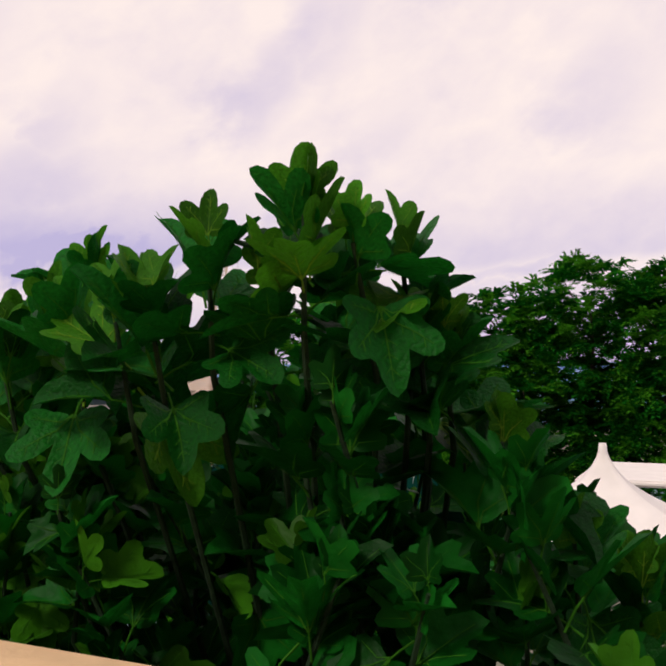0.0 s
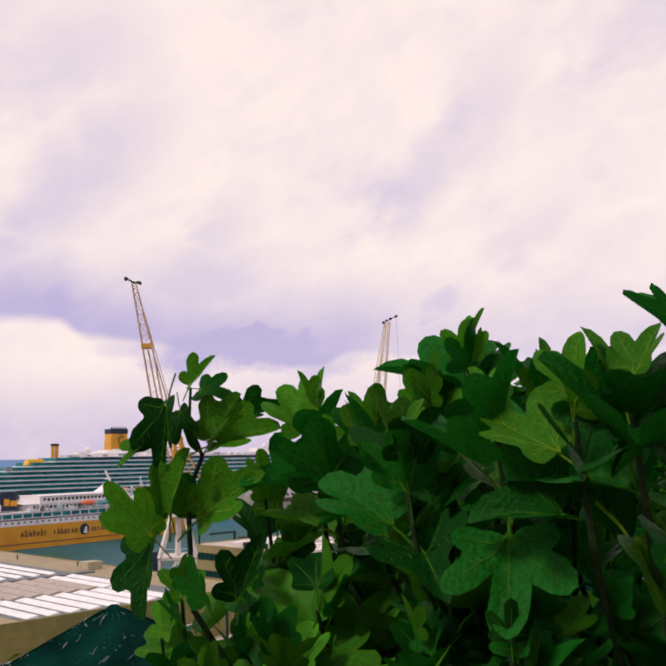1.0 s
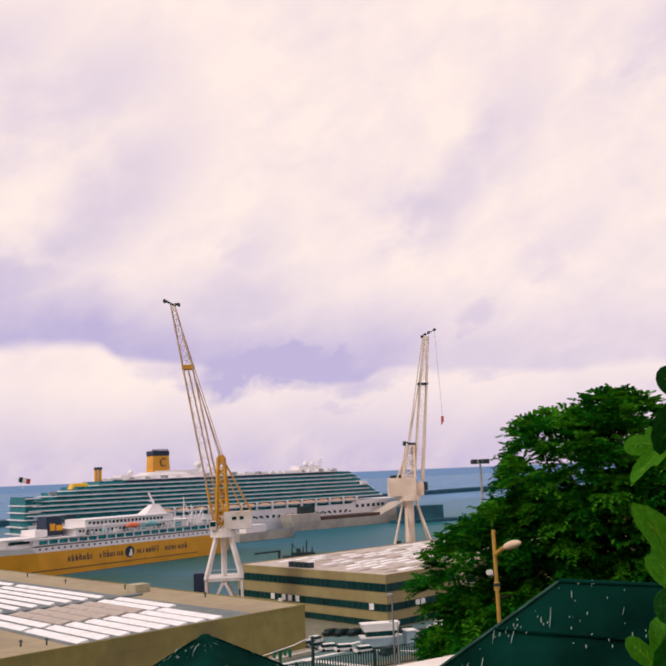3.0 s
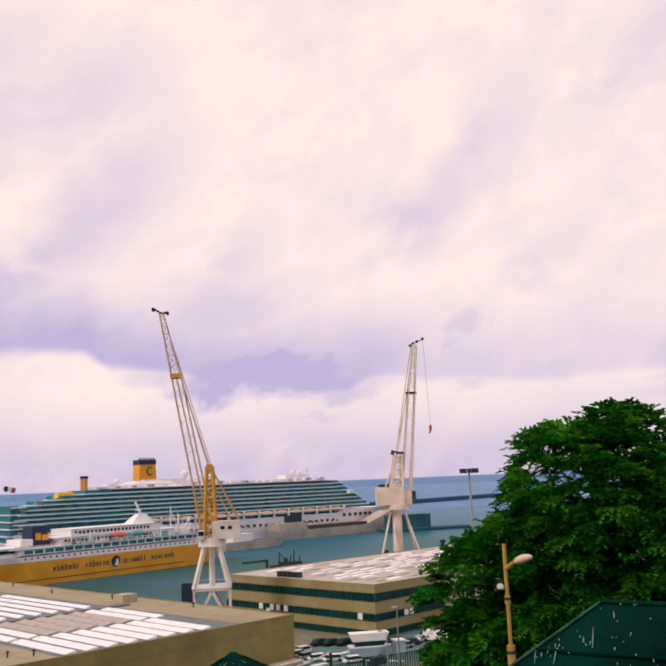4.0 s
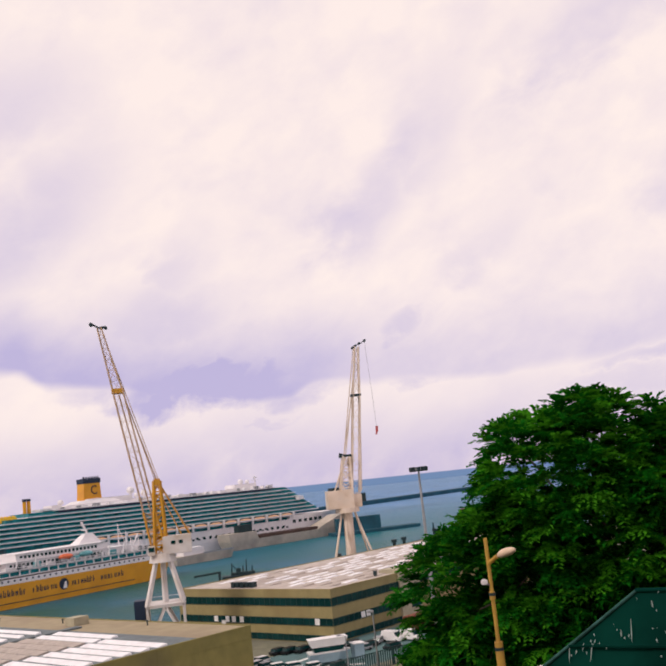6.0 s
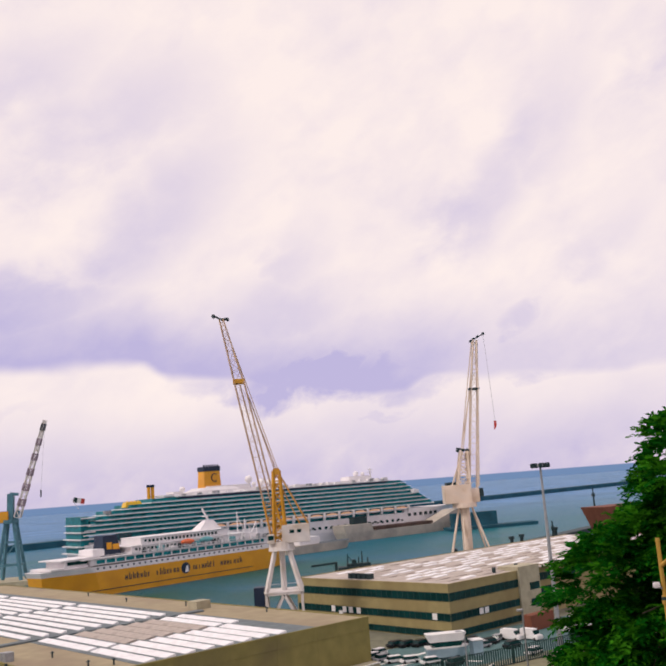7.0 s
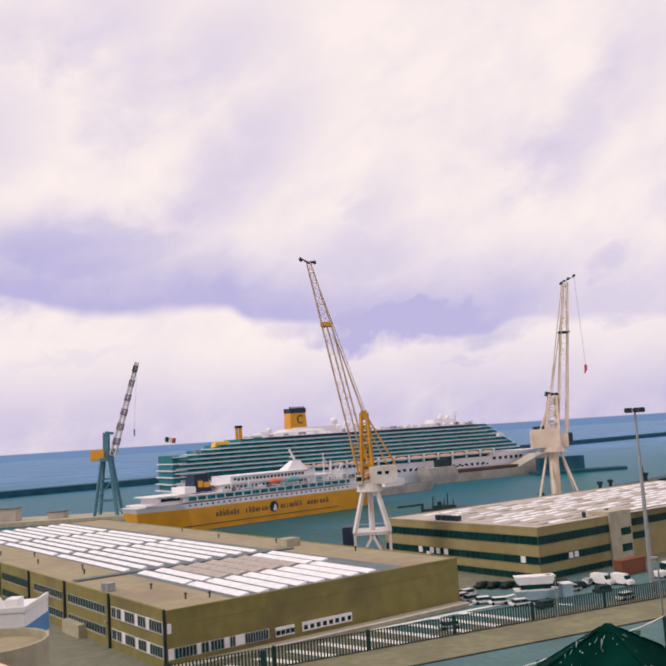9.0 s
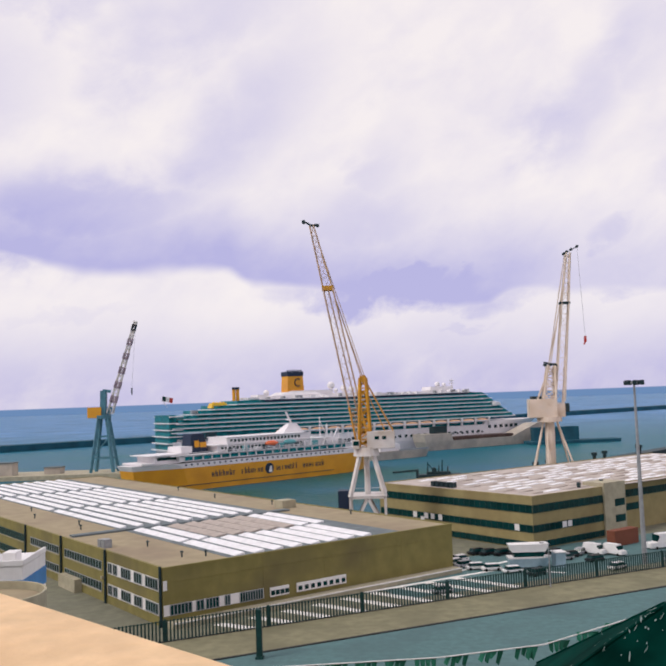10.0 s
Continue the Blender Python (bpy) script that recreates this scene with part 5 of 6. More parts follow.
# ---- block with a blue band and the round roof below the terrace ----
blk = thing("harbour_block", Matrix.Translation((-51.5, 130, QUAY_Z)) @ pose(0, 0, 0, 0, 0, 6), "white flat-roofed harbour block with a blue band", "building")
part("wall", box(NB(), -30, 0, 0, 0, 12, 14.6, 0.1), M_WHITE, blk)
part("roof_parapet", box(NB(), -30.1, -0.1, 14.6, 0.1, 0.3, 15.4, 0.05), M_WHITE, blk)
part("roof_parapet", box(NB(), -0.3, 0.3, 14.6, 0.1, 12, 15.4, 0.05), M_WHITE, blk)
part("band", box(NB(), -30.06, -0.07, 9.9, 0.07, 12.06, 12.6), M_BLUE, blk)
cab_ = part("roof_cabin", extrude(NB(), [(-12, 2), (-4.5, 2), (-4.5, 6), (-12, 6)], 14.6, 17.4, [(-11, 2.4), (-6, 2.4), (-6, 5.6), (-11, 5.6)]), M_WHITE, blk)
part("window", box(NB(), -10.5, 1.95, 15.8, -6.2, 2.3, 16.6), M_GLASS, cab_)
part("roof_cabin", box(NB(), -3.6, 2.0, 14.6, -1.6, 5, 16.2, 0.1), M_WHITE, blk)
for x in (-26, -20, -14, -8, -3):
    part("window", box(NB(), x, -0.08, 3.0, x + 2.2, 0.0, 5.0), M_GLASS, blk)
dol = thing("mooring_dolphin", Matrix.Translation((13.1, 330, 0)), "dark steel mooring arm standing in the dock", "mooring")
part("pile", tube(NB(), (0, 0, -1), (0, 0, 12), 0.5, n=8), M_DARK, dol)
part("arm", beam(NB(), (-9, 0, 11.4), (0.5, 0, 12.0), 0.7), M_DARK, dol)
for x, y, w, h in ((-250, 500, 30, 5), (-215, 496, 16, 7), (-300, 505, 40, 6), (-186, 500, 9, 3.5)):
    st_ = thing("pier_shed", Matrix.Translation((x, y, QUAY_Z)), "low grey shed on the far pier", "shed", "pier sheds")
    part("wall", box(NB(), -w / 2, -4, 0, w / 2, 4, h, 0.1), M_BARGE, st_)
    part("roof", box(NB(), -w / 2 - 0.4, -4.4, h, w / 2 + 0.4, 4.4, h + 0.5), M_ROOFGREY, st_)
rnd = thing("round_building", Matrix.Translation((-49.6, 112, QUAY_Z)), "low round tan concrete building with a flat roof", "building")
part("drum", tube(NB(), (0, 0, -0.3), (0, 0, 13.4), 8, n=48), M_CONC, rnd)
part("roof", tube(NB(), (0, 0, 13.4), (0, 0, 13.5), 7.6, n=48), M_TANROOF, rnd)
bm = NB()
for i in range(48):
    a0, a1 = radians(i * 7.5), radians(i * 7.5 + 7.5)
    beam(bm, (7.85 * math.cos(a0), 7.85 * math.sin(a0), 13.9), (7.85 * math.cos(a1), 7.85 * math.sin(a1), 13.9), 0.3, 1.2)
part("rim", bm, M_CONC, rnd)

# ---- canopies on the lower terrace ----
TERR = 33.9


def streaks(parent, pts, seed):
    """Chalky bird droppings on sloping cloth: thin elongated flecks lying on it."""
    random.seed(seed)
    bm_ = NB()
    for x, y, z, run in pts:
        l, w = random.choice((random.uniform(0.015, 0.04), random.uniform(0.015, 0.04), random.uniform(0.05, 0.22))), random.uniform(0.002, 0.006)
        d_ = (run + Vector((random.uniform(-0.25, 0.25), random.uniform(-0.25, 0.25), 0))).normalized()
        s_ = d_.cross(Vector((0, 0, 1))).normalized()
        c = Vector((x, y, z))
        ring = [c + d_ * l * k + s_ * w * j * (1 - 0.6 * abs(k)) for k, j in ((-0.5, 1), (0.1, 1.3), (0.5, 0.5), (0.5, -0.5), (0.0, -1.2), (-0.5, -1))]
        bm_.faces.new([bm_.verts.new(p) for p in ring])
    o = part("dropping", bm_, M_DROP, parent)
    return tagged(o, "chalky white bird droppings", kind="stuff")


gaz = thing("gazebo", Matrix.Translation((4.3, 13.15, 0)), "dark green tarpaulin gazebo with a pyramid roof and bird droppings", "gazebo")
HR, ZA, ZE = 3.3, 37.21, 35.62
hips = [Vector((math.cos(radians(a)), math.sin(radians(a)), 0)) for a in (-162, -72, 18, 108)]
for i in range(4):
    a, b = hips[i], hips[(i + 1) % 4]
    bm = NB()
    cols = 10
    grid = []
    for r_ in range(9):
        k = 0.045 + 0.955 * r_ / 8
        z = ZA + (ZE - ZA) * k
        row = []
        for c_ in range(cols + 1):
            m_ = c_ / cols
            p = a.lerp(b, m_) * HR * k
            sag = -0.10 * math.sin(math.pi * m_) * k + 0.012 * noise.noise((p.x * 3, p.y * 3, i))
            row.append(bm.verts.new((p.x, p.y, z + sag)))
        grid.append(row)
    for r_ in range(8):
        for c_ in range(cols):
            bm.faces.new((grid[r_][c_], grid[r_ + 1][c_], grid[r_ + 1][c_ + 1], grid[r_][c_ + 1]))
    low = [bm.verts.new(v.co + Vector((0, 0, -0.26))) for v in grid[-1]]
    for c_ in range(cols):
        bm.faces.new((grid[-1][c_], low[c_], low[c_ + 1], grid[-1][c_ + 1]))
    bmesh.ops.recalc_face_normals(bm, faces=bm.faces[:])
    part("roof_panel", bm, M_TARP, gaz, smooth=True)
    part("hip_seam", beam(NB(), a * HR * 0.045 + Vector((0, 0, ZA + (ZE - ZA) * 0.045)), a * HR + Vector((0, 0, ZE)), 0.035, 0.03), M_TARP, gaz)
    part("post", tube(NB(), a * (HR - 0.3) + Vector((0, 0, TERR)), a * (HR - 0.3) + Vector((0, 0, ZE + 0.1)), 0.04, n=8), M_DARK, gaz)
part("cap", extrude(NB(), [(h.x * 0.16, h.y * 0.16) for h in hips], ZA - 0.075, ZA + 0.0, [(h.x * 0.05, h.y * 0.05) for h in hips]), M_TARP, gaz)
random.seed(11)
pts = []
for i in range(150):
    f_ = random.choice((0, 0, 0, 0, 1, 3))
    a, b = hips[f_], hips[(f_ + 1) % 4]
    k, m_ = 0.08 + 0.85 * random.random() ** 1.5, random.choice((random.random(), random.random() ** 3, 1 - random.random() ** 3))
    p = a.lerp(b, m_) * HR * k
    run = (a.lerp(b, 0.5).normalized() + Vector((0, 0, -0.45))).normalized()
    pts.append((p.x, p.y, ZA + (ZE - ZA) * k - 0.10 * math.sin(math.pi * m_) * k + 0.025, run))
streaks(gaz, pts, 12)

# awning whose ridge runs along the terrace
RC = Vector((8.15, 9.08, 38.20))
awn = thing("awning", Matrix.Translation(RC), "large dark green tarpaulin awning with stitched seams and droppings", "awning")
RAKE, AL = Vector((-1.40, 0.65, -1.05)), 3.2
AFACE = RAKE.cross(-E).normalized()
AFACE = AFACE if AFACE.z > 0 else -AFACE
for fall, reach in ((RAKE, 1.36), (N * 1.5 + Vector((0, 0, -0.9)), 1.0)):
    bm = NB()
    g = []
    for i in range(25):
        row = []
        for j in range(13):
            k = reach * j / 12
            p = -E * AL * i / 24 + fall * k
            row.append(bm.verts.new(p - AFACE * (0.03 * math.sin(math.pi * (i % 8) / 8) * min(1, 3 * k) - 0.014 * noise.noise((p.x * 2, p.y * 2, 4)))))
        g.append(row)
    for i in range(24):
        for j in range(12):
            bm.faces.new((g[i][j], g[i + 1][j], g[i + 1][j + 1], g[i][j + 1]))
    low = [bm.verts.new(r_[-1].co + Vector((0, 0, -0.22))) for r_ in g]
    for i in range(24):
        bm.faces.new((g[i][-1], g[i + 1][-1], low[i + 1], low[i]))
    part("cloth", bm, M_TARP, awn, smooth=True)
for k in (0.45, 0.87, 1.28):
    a = RAKE * k + AFACE * 0.014
    part("seam", beam(NB(), a, a - E * AL, 0.03, 0.016), M_TARP, awn)
part("ridge_seam", tube(NB(), (0, 0, 0.01), -E * AL + Vector((0, 0, 0.01)), 0.022, n=8), M_TARP, awn)
part("rake_edge", tube(NB(), AFACE * 0.01, RAKE * 1.36 + AFACE * 0.01, 0.016, n=8), M_SEAM, awn)
for fall, q_ in ((RAKE * 1.34, 0.06), (RAKE * 1.34, 3.1), (N * 1.46 + Vector((0, 0, -0.88)), 0.06), (N * 1.46 + Vector((0, 0, -0.88)), 3.1)):
    p = fall - E * q_
    part("post", tube(NB(), (p.x, p.y, TERR - RC.z), (p.x, p.y, p.z - 0.03), 0.035, n=8), M_DARK, awn)
random.seed(21)
pts = []
for i in range(95):
    k, q_ = random.choice((random.random() ** 2.5 * 0.4, 0.45 + random.gauss(0, 0.06), 0.87 + random.gauss(0, 0.06), random.random() * 1.3)), 0.10 + 2.4 * random.random() ** 1.4
    p = RAKE * k - E * q_ + AFACE * 0.02
    pts.append((p.x, p.y, p.z, (RAKE - (RAKE.dot(E)) * E).normalized()))
streaks(awn, pts, 22)

sail = thing("shade_sail", Matrix.Translation((0, 0, 0)), "white canvas shade sail stretched below the awning", "shade sail")
cs = [Vector(c) for c in ((6.32, 11.12, 37.00), (8.61, 11.28, 37.24), (9.42, 10.76, 37.15), (7.14, 10.61, 36.92))]
bm = NB()
g = []
for i in range(11):
    row = []
    for j in range(9):
        u, v = i / 10, j / 8
        p = cs[0].lerp(cs[1], u).lerp(cs[3].lerp(cs[2], u), v)
        row.append(bm.verts.new(p - Vector((0, 0, 0.14 * math.sin(math.pi * u) * math.sin(math.pi * v)))))
    g.append(row)
for i in range(10):
    for j in range(8):
        bm.faces.new((g[i][j], g[i + 1][j], g[i + 1][j + 1], g[i][j + 1]))
part("cloth", bm, M_CANVAS, sail, smooth=True)
for c in (cs[0], cs[1], cs[2], cs[3]):
    part("pole", tube(NB(), (c.x, c.y, TERR), (c.x, c.y, c.z - 0.02), 0.03, n=8), M_STEEL, sail)


def pagoda(x, y, zt, half, rise, label):
    ob_ = thing("pagoda_tent", Matrix.Translation((x, y, 0)) @ pose(0, 0, 0, 0, 0, HILL_TURN + 8), label, "tent", "white tents")
    bm_ = NB()
    rings = []
    for k in range(13):
        t_ = k / 12
        w_ = 0.07 + (half - 0.07) * t_ ** 1.9 if t_ > 0 else 0.07
        z = zt - rise * t_ ** 0.95
        ring = []
        for j in range(24):
            a = 2 * math.pi * j / 24
            c_, s_ = math.cos(a), math.sin(a)
            m_ = max(abs(c_), abs(s_))
            sq = 1 / m_ if k > 1 else 1
            ring.append(bm_.verts.new((c_ * w_ * sq, s_ * w_ * sq, z)))
        rings.append(ring)
    low = [bm_.verts.new(v.co + Vector((0, 0, -0.1))) for v in rings[-1]]
    rings.append(low)
    for r0, r1 in zip(rings, rings[1:]):
        for j in range(24):
            bm_.faces.new((r0[j], r1[j], r1[(j + 1) % 24], r0[(j + 1) % 24]))
    bm_.faces.new(rings[0])
    bmesh.ops.recalc_face_normals(bm_, faces=bm_.faces[:])
    part("roof_cloth", bm_, M_CANVAS, ob_, smooth=True)
    for sx in (-1, 1):
        for sy in (-1, 1):
            part("post", tube(NB(), (sx * (half - 0.1), sy * (half - 0.1), TERR - 6), (sx * (half - 0.1), sy * (half - 0.1), zt - rise), 0.05, n=8), M_WHITE, ob_)
    return ob_


pagoda(16.5, 13.5, 37.78, 2.1, 1.72, "white pagoda tent with a tall pointed roof")
flat = thing("canopy", Matrix.Translation((20.6, 17.3, 36.6)) @ pose(0, 0, 0, 0, 0, HILL_TURN), "low white canvas canopy behind the pointed tent", "canopy")
part("cloth", box(NB(), -1.6, -1.9, -0.14, 3.2, 1.9, 0.02, 0.05), M_CANVAS, flat)
for sx in (-1, 1):
    for sy in (-1, 1):
        part("post", tube(NB(), (sx * 1.4, sy * 1.4, -12), (sx * 1.4, sy * 1.4, -0.2), 0.05, n=8), M_STEEL, flat)

# ---- yellow street lamp ----
lamp = thing("street_lamp", Matrix.Translation((10.67, 21.02, TERR - 4.13)) @ Matrix.Scale(1.73, 4), "old yellow-painted street lamp post with a cream lamp head", "street lamp")
part("post", tube(NB(), (0, 0, -2.2), (0, 0, 4.70), 0.032, 0.026, 12), M_LAMPY, lamp)
part("base_sleeve", tube(NB(), (0, 0, 0), (0, 0, 3.36), 0.058, 0.055, 14), M_LAMPY, lamp)
part("collar", tube(NB(), (0, 0, 3.9), (0, 0, 4.0), 0.042, n=12), M_LAMPY, lamp)
part("arm", tube(NB(), (0, 0, 4.36), (0.08, -0.14, 4.46), 0.03, n=8), M_LAMPY, lamp)
bm = ball(NB(), (0, 0, 0), 1, 1, 16)
for v in bm.verts:
    v.co = Vector((v.co.x * 0.16 * (1.0 if v.co.x > 0 else 0.9), v.co.y * 0.07, v.co.z * (0.05 if v.co.z < 0 else 0.065)))
bm.transform(Matrix.Translation((0.17, -0.26, 4.50)) @ pose(0, 0, 0, 0, -16, -52))
part("lamp_head", bm, M_LAMPH, lamp, "cream lamp head", smooth=True)
cb = part("security_camera", box(NB(), -0.13, -0.04, 4.1, -0.05, 0.03, 4.17, 0.012), M_WHITE, lamp, "small white security camera")
part("bracket", beam(NB(), (-0.1, 0, 4.13), (0, 0, 4.08), 0.025), M_STEEL, cb)
for z in (3.25, 3.95):
    part("strap", tube(NB(), (0, 0, z), (0, 0, z + 0.04), 0.06 if z < 3.4 else 0.045, n=12), M_DARK, lamp)

pole = thing("lamp_pole", Matrix.Translation((9.23, 28.28, 0)), "slim grey lamp pole rising from the slope below the terrace", "lamp pole")
part("pole", tube(NB(), (0, 0, 21.54), (0, 0, 35.54), 0.035, 0.025, 10), M_STEEL, pole)
part("lamp_head", box(NB(), -0.16, -0.05, 35.52, 0.03, 0.05, 35.59, 0.015), M_CARG, pole)

# ---- bunting ----
bunt = thing("bunting", Matrix.Translation((0, 0, 0)), "string of tattered green plastic pennants over the lower terrace", "bunting")
ends = [Vector(p) for p in ((-4.0, 16.6, 35.5), (-1.3, 17, 35.40), (1.9, 17, 35.52), (3.5, 17, 35.68), (5.7, 17, 36.28), (6.05, 17.0, 36.42))]
for a, b in zip(ends, ends[1:]):
    part("string", tube(NB(), a, b, 0.010, n=6), M_WHITE, bunt)
random.seed(31)
for a, b in zip(ends, ends[1:]):
    n_ = int((b - a).length / 0.42)
    for i in range(n_):
        p = a.lerp(b, (i + 0.5) / n_)
        bm = NB()
        for j in range(4):
            x = p.x - 0.15 + 0.085 * j
            l = random.uniform(0.12, 0.26)
            sl = random.uniform(-0.08, 0.02)
            vs = [bm.verts.new(c) for c in ((x, p.y, p.z), (x + 0.085, p.y + 0.01, p.z), (x + 0.06 + sl, p.y + random.uniform(-0.05, 0.05), p.z - l), (x + 0.01 + sl, p.y + 0.02, p.z - l * 0.8))]
            bm.faces.new(vs)
        part("pennant", bm, M_PENNANT, bunt)
for p in (ends[0], ends[-1]):
    part("pole", tube(NB(), (p.x, p.y, 31.5), p, 0.03, n=8), M_FENCE, bunt)


# ---- trees ----
def leaf_mesh(name, parent, materials, P, ax, nrm, L, Wd, light):
    """One mesh of single folded leaves at P, along ax, facing nrm; light: which take the second material."""
    sd = np.cross(nrm, ax)
    v = np.stack([P - ax * L * 0.5, P + sd * Wd * 0.5 + nrm * L * 0.06, P + ax * L * 0.5 - nrm * L * 0.12, P - sd * Wd * 0.5 + nrm * L * 0.06], 1).reshape(-1, 3)
    n = len(P)
    me = bpy.data.meshes.new(name)
    me.from_pydata(v.tolist(), [], (np.arange(n)[:, None] * 4 + np.arange(4)[None]).tolist())
    for m_ in materials:
        me.materials.append(m_)
    me.polygons.foreach_set("material_index", light.astype(np.int32))
    me.update()
    o = new(name, me)
    o.parent = parent
    return tagged(o, kind="stuff")


def unit(a):
    return a / np.linalg.norm(a, axis=-1, keepdims=True)


def leaf_cloud(lobes, seed, size, per, name, parent, materials, clump=0.6):
    """Foliage of many single leaves gathered in tufts over the given lobes (x, y, z, r)."""
    rng = np.random.default_rng(seed)
    P, Rn = [], []
    for x, y, z, r in lobes:
        nc = max(14, int(7.5 * (r / clump) ** 2))
        d = unit(rng.normal(size=(nc, 3)))
        cen = np.array([x, y, z]) + d * r * rng.uniform(0.55, 1.03, (nc, 1))
        P.append((cen[:, None] + rng.normal(size=(nc, per, 3)) * clump * np.array([0.50, 0.50, 0.26])).reshape(-1, 3))
        Rn.append(np.repeat(d * 0.6, per, 0))
    P, Rn = np.concatenate(P), np.concatenate(Rn)
    n = len(P)
    nrm = unit(Rn + rng.normal(size=(n, 3)) * 0.55 + np.array([0, 0, 0.55]))
    ax = unit(np.cross(nrm, rng.normal(size=(n, 3))))
    L = size * rng.uniform(0.6, 1.3, (n, 1))
    return leaf_mesh(name, parent, materials, P, ax, nrm, L, L * rng.uniform(0.26, 0.42, (n, 1)), rng.random(n) < 0.30)


def spray_crown(lobes, seed, size, dens, name, parent, materials):
    """A crown of drooping feathered sprays: tufts over the lobes, fronds round each tuft, leaflets in pairs along each frond."""
    rng = np.random.default_rng(seed)
    C, D = [], []
    for x, y, z, r in lobes:
        r -= 0.15
        nc = int(dens * r * r)
        d = unit(rng.normal(size=(nc, 3)) + np.array([0, 0, 0.25]))
        bump = 1 + 0.10 * np.sin(d[:, :1] * 5 + seed) * np.cos(d[:, 1:2] * 4 + z) + 0.05 * np.sin(d[:, 2:] * 9 + x)
        C.append(np.array([x, y, z]) + d * r * bump * np.where(rng.random((nc, 1)) < 0.8, rng.uniform(0.84, 1.0, (nc, 1)), rng.uniform(0.4, 0.84, (nc, 1))))
        D.append(d)
    C, D = np.concatenate(C), np.concatenate(D)
    fr, pairs = 9, 7
    nf = len(C) * fr
    base = np.repeat(C, fr, 0)
    out_ = unit(np.repeat(D, fr, 0) * 0.75 + rng.normal(size=(nf, 3)) * np.array([0.8, 0.8, 0.30]) + np.array([0, 0, 0.22]))
    length = size * rng.uniform(2.4, 4.2, (nf, 1))
    side = unit(np.cross(out_, np.array([0, 0, 1.0])))
    face = unit(np.cross(side, out_))
    tone = np.repeat(rng.random(len(C)), fr) < 0.42
    P, A, Nn, T = [], [], [], []
    for k in range(pairs):
        q = (k + 0.7) / pairs
        c = base + out_ * length * q - np.array([0, 0, 1.0]) * length * 0.42 * q * q
        for sg in (-1, 1):
            a_ = unit(side * sg * 0.9 + out_ * 0.5 - face * 0.25 + rng.normal(size=(nf, 3)) * 0.18)
            P.append(c + a_ * size * 0.5)
            A.append(a_)
            Nn.append(unit(np.cross(np.cross(a_, face), a_) + rng.normal(size=(nf, 3)) * 0.12))
            T.append(tone ^ (rng.random(nf) < 0.12))
    P, A, Nn = np.concatenate(P), np.concatenate(A), np.concatenate(Nn)
    Nn = unit(Nn - A * np.sum(Nn * A, 1, keepdims=True))
    L = size * rng.uniform(0.8, 1.25, (len(P), 1))
    return leaf_mesh(name, parent, materials, P, A, Nn, L, L * 0.48, np.concatenate(T))


def limb(bm_, pts, r0, r1, n=8):
    for i, (a, b) in enumerate(zip(pts, pts[1:])):
        k0, k1 = i / (len(pts) - 1), (i + 1) / (len(pts) - 1)
        tube(bm_, a, b, r0 + (r1 - r0) * k0, r0 + (r1 - r0) * k1, n)
    return bm_


def tree(base, lobes, seed, label, size=0.18, per=42):
    ob_ = thing("tree", Matrix.Translation(base), label, "tree", "hillside trees")
    b = Vector(base)
    rel = [(x - b.x, y - b.y, z - b.z, r) for x, y, z, r in lobes]
    cx = sum(l[0] for l in rel) / len(rel)
    cy = sum(l[1] for l in rel) / len(rel)
    zl = min(l[2] - l[3] for l in rel)
    fork = Vector((cx * 0.6, cy * 0.6, max(2.5, zl)))
    part("trunk", limb(NB(), [Vector((0, 0, -0.8)), Vector((0.1, 0.1, fork.z * 0.5)), fork], 0.42, 0.28, 10), M_BARK, ob_)
    random.seed(seed)
    for x, y, z, r in rel:
        c = Vector((x, y, z))
        mid = fork.lerp(c, 0.5) + Vector((random.uniform(-0.5, 0.5), random.uniform(-0.5, 0.5), 0.4))
        bm_ = limb(NB(), [fork, mid, c], 0.2, 0.07, 7)
        for j in range(6):
            e_ = c + Vector((random.gauss(0, 1), random.gauss(0, 1), random.gauss(0.4, 0.7))).normalized() * r * 0.85
            limb(bm_, [c, c.lerp(e_, 0.5) + Vector((0, 0, 0.15)), e_], 0.06, 0.015, 5)
        part("limb", bm_, M_BARK, ob_)
    spray_crown(rel, seed, size, per, "crown", ob_, (M_LEAF, M_LEAFL))
    return ob_


tree((14.5, 27.2, 21.0), [(13.25, 27.2, 35.3, 3.2), (15.1, 26.2, 38.1, 3.0), (14.1, 27.0, 37.4, 1.6), (13.9, 26.8, 32.2, 3.6), (17.5, 25.6, 36.2, 3.4), (16.9, 26.0, 32.6, 3.8), (16.1, 25.9, 40.2, 1.4), (18.3, 25.3, 38.6, 2.3), (12.55, 27.6, 33.1, 2.7), (12.9, 27.4, 31.0, 2.8)], 41, "broad leafy green tree on the slope below the terrace")
tree((26.0, 30.5, 19.0), [(27.2, 29.4, 40.1, 3.6), (24.3, 31.0, 39.9, 2.7), (25.0, 30.5, 36.2, 4.3), (30.0, 27.5, 39.2, 4.0), (29.0, 28.5, 35.0, 4.6), (22.6, 31.5, 37.2, 2.2)], 42, "tall spreading green tree behind the white tents", 0.20, 22)
tree((33.5, 24.0, 19.0), [(33.4, 24.4, 38.6, 4.2), (33.0, 24.5, 35.0, 4.4), (36.5, 21.5, 38.5, 4.0)], 43, "dense green tree at the end of the slope", 0.20, 18)


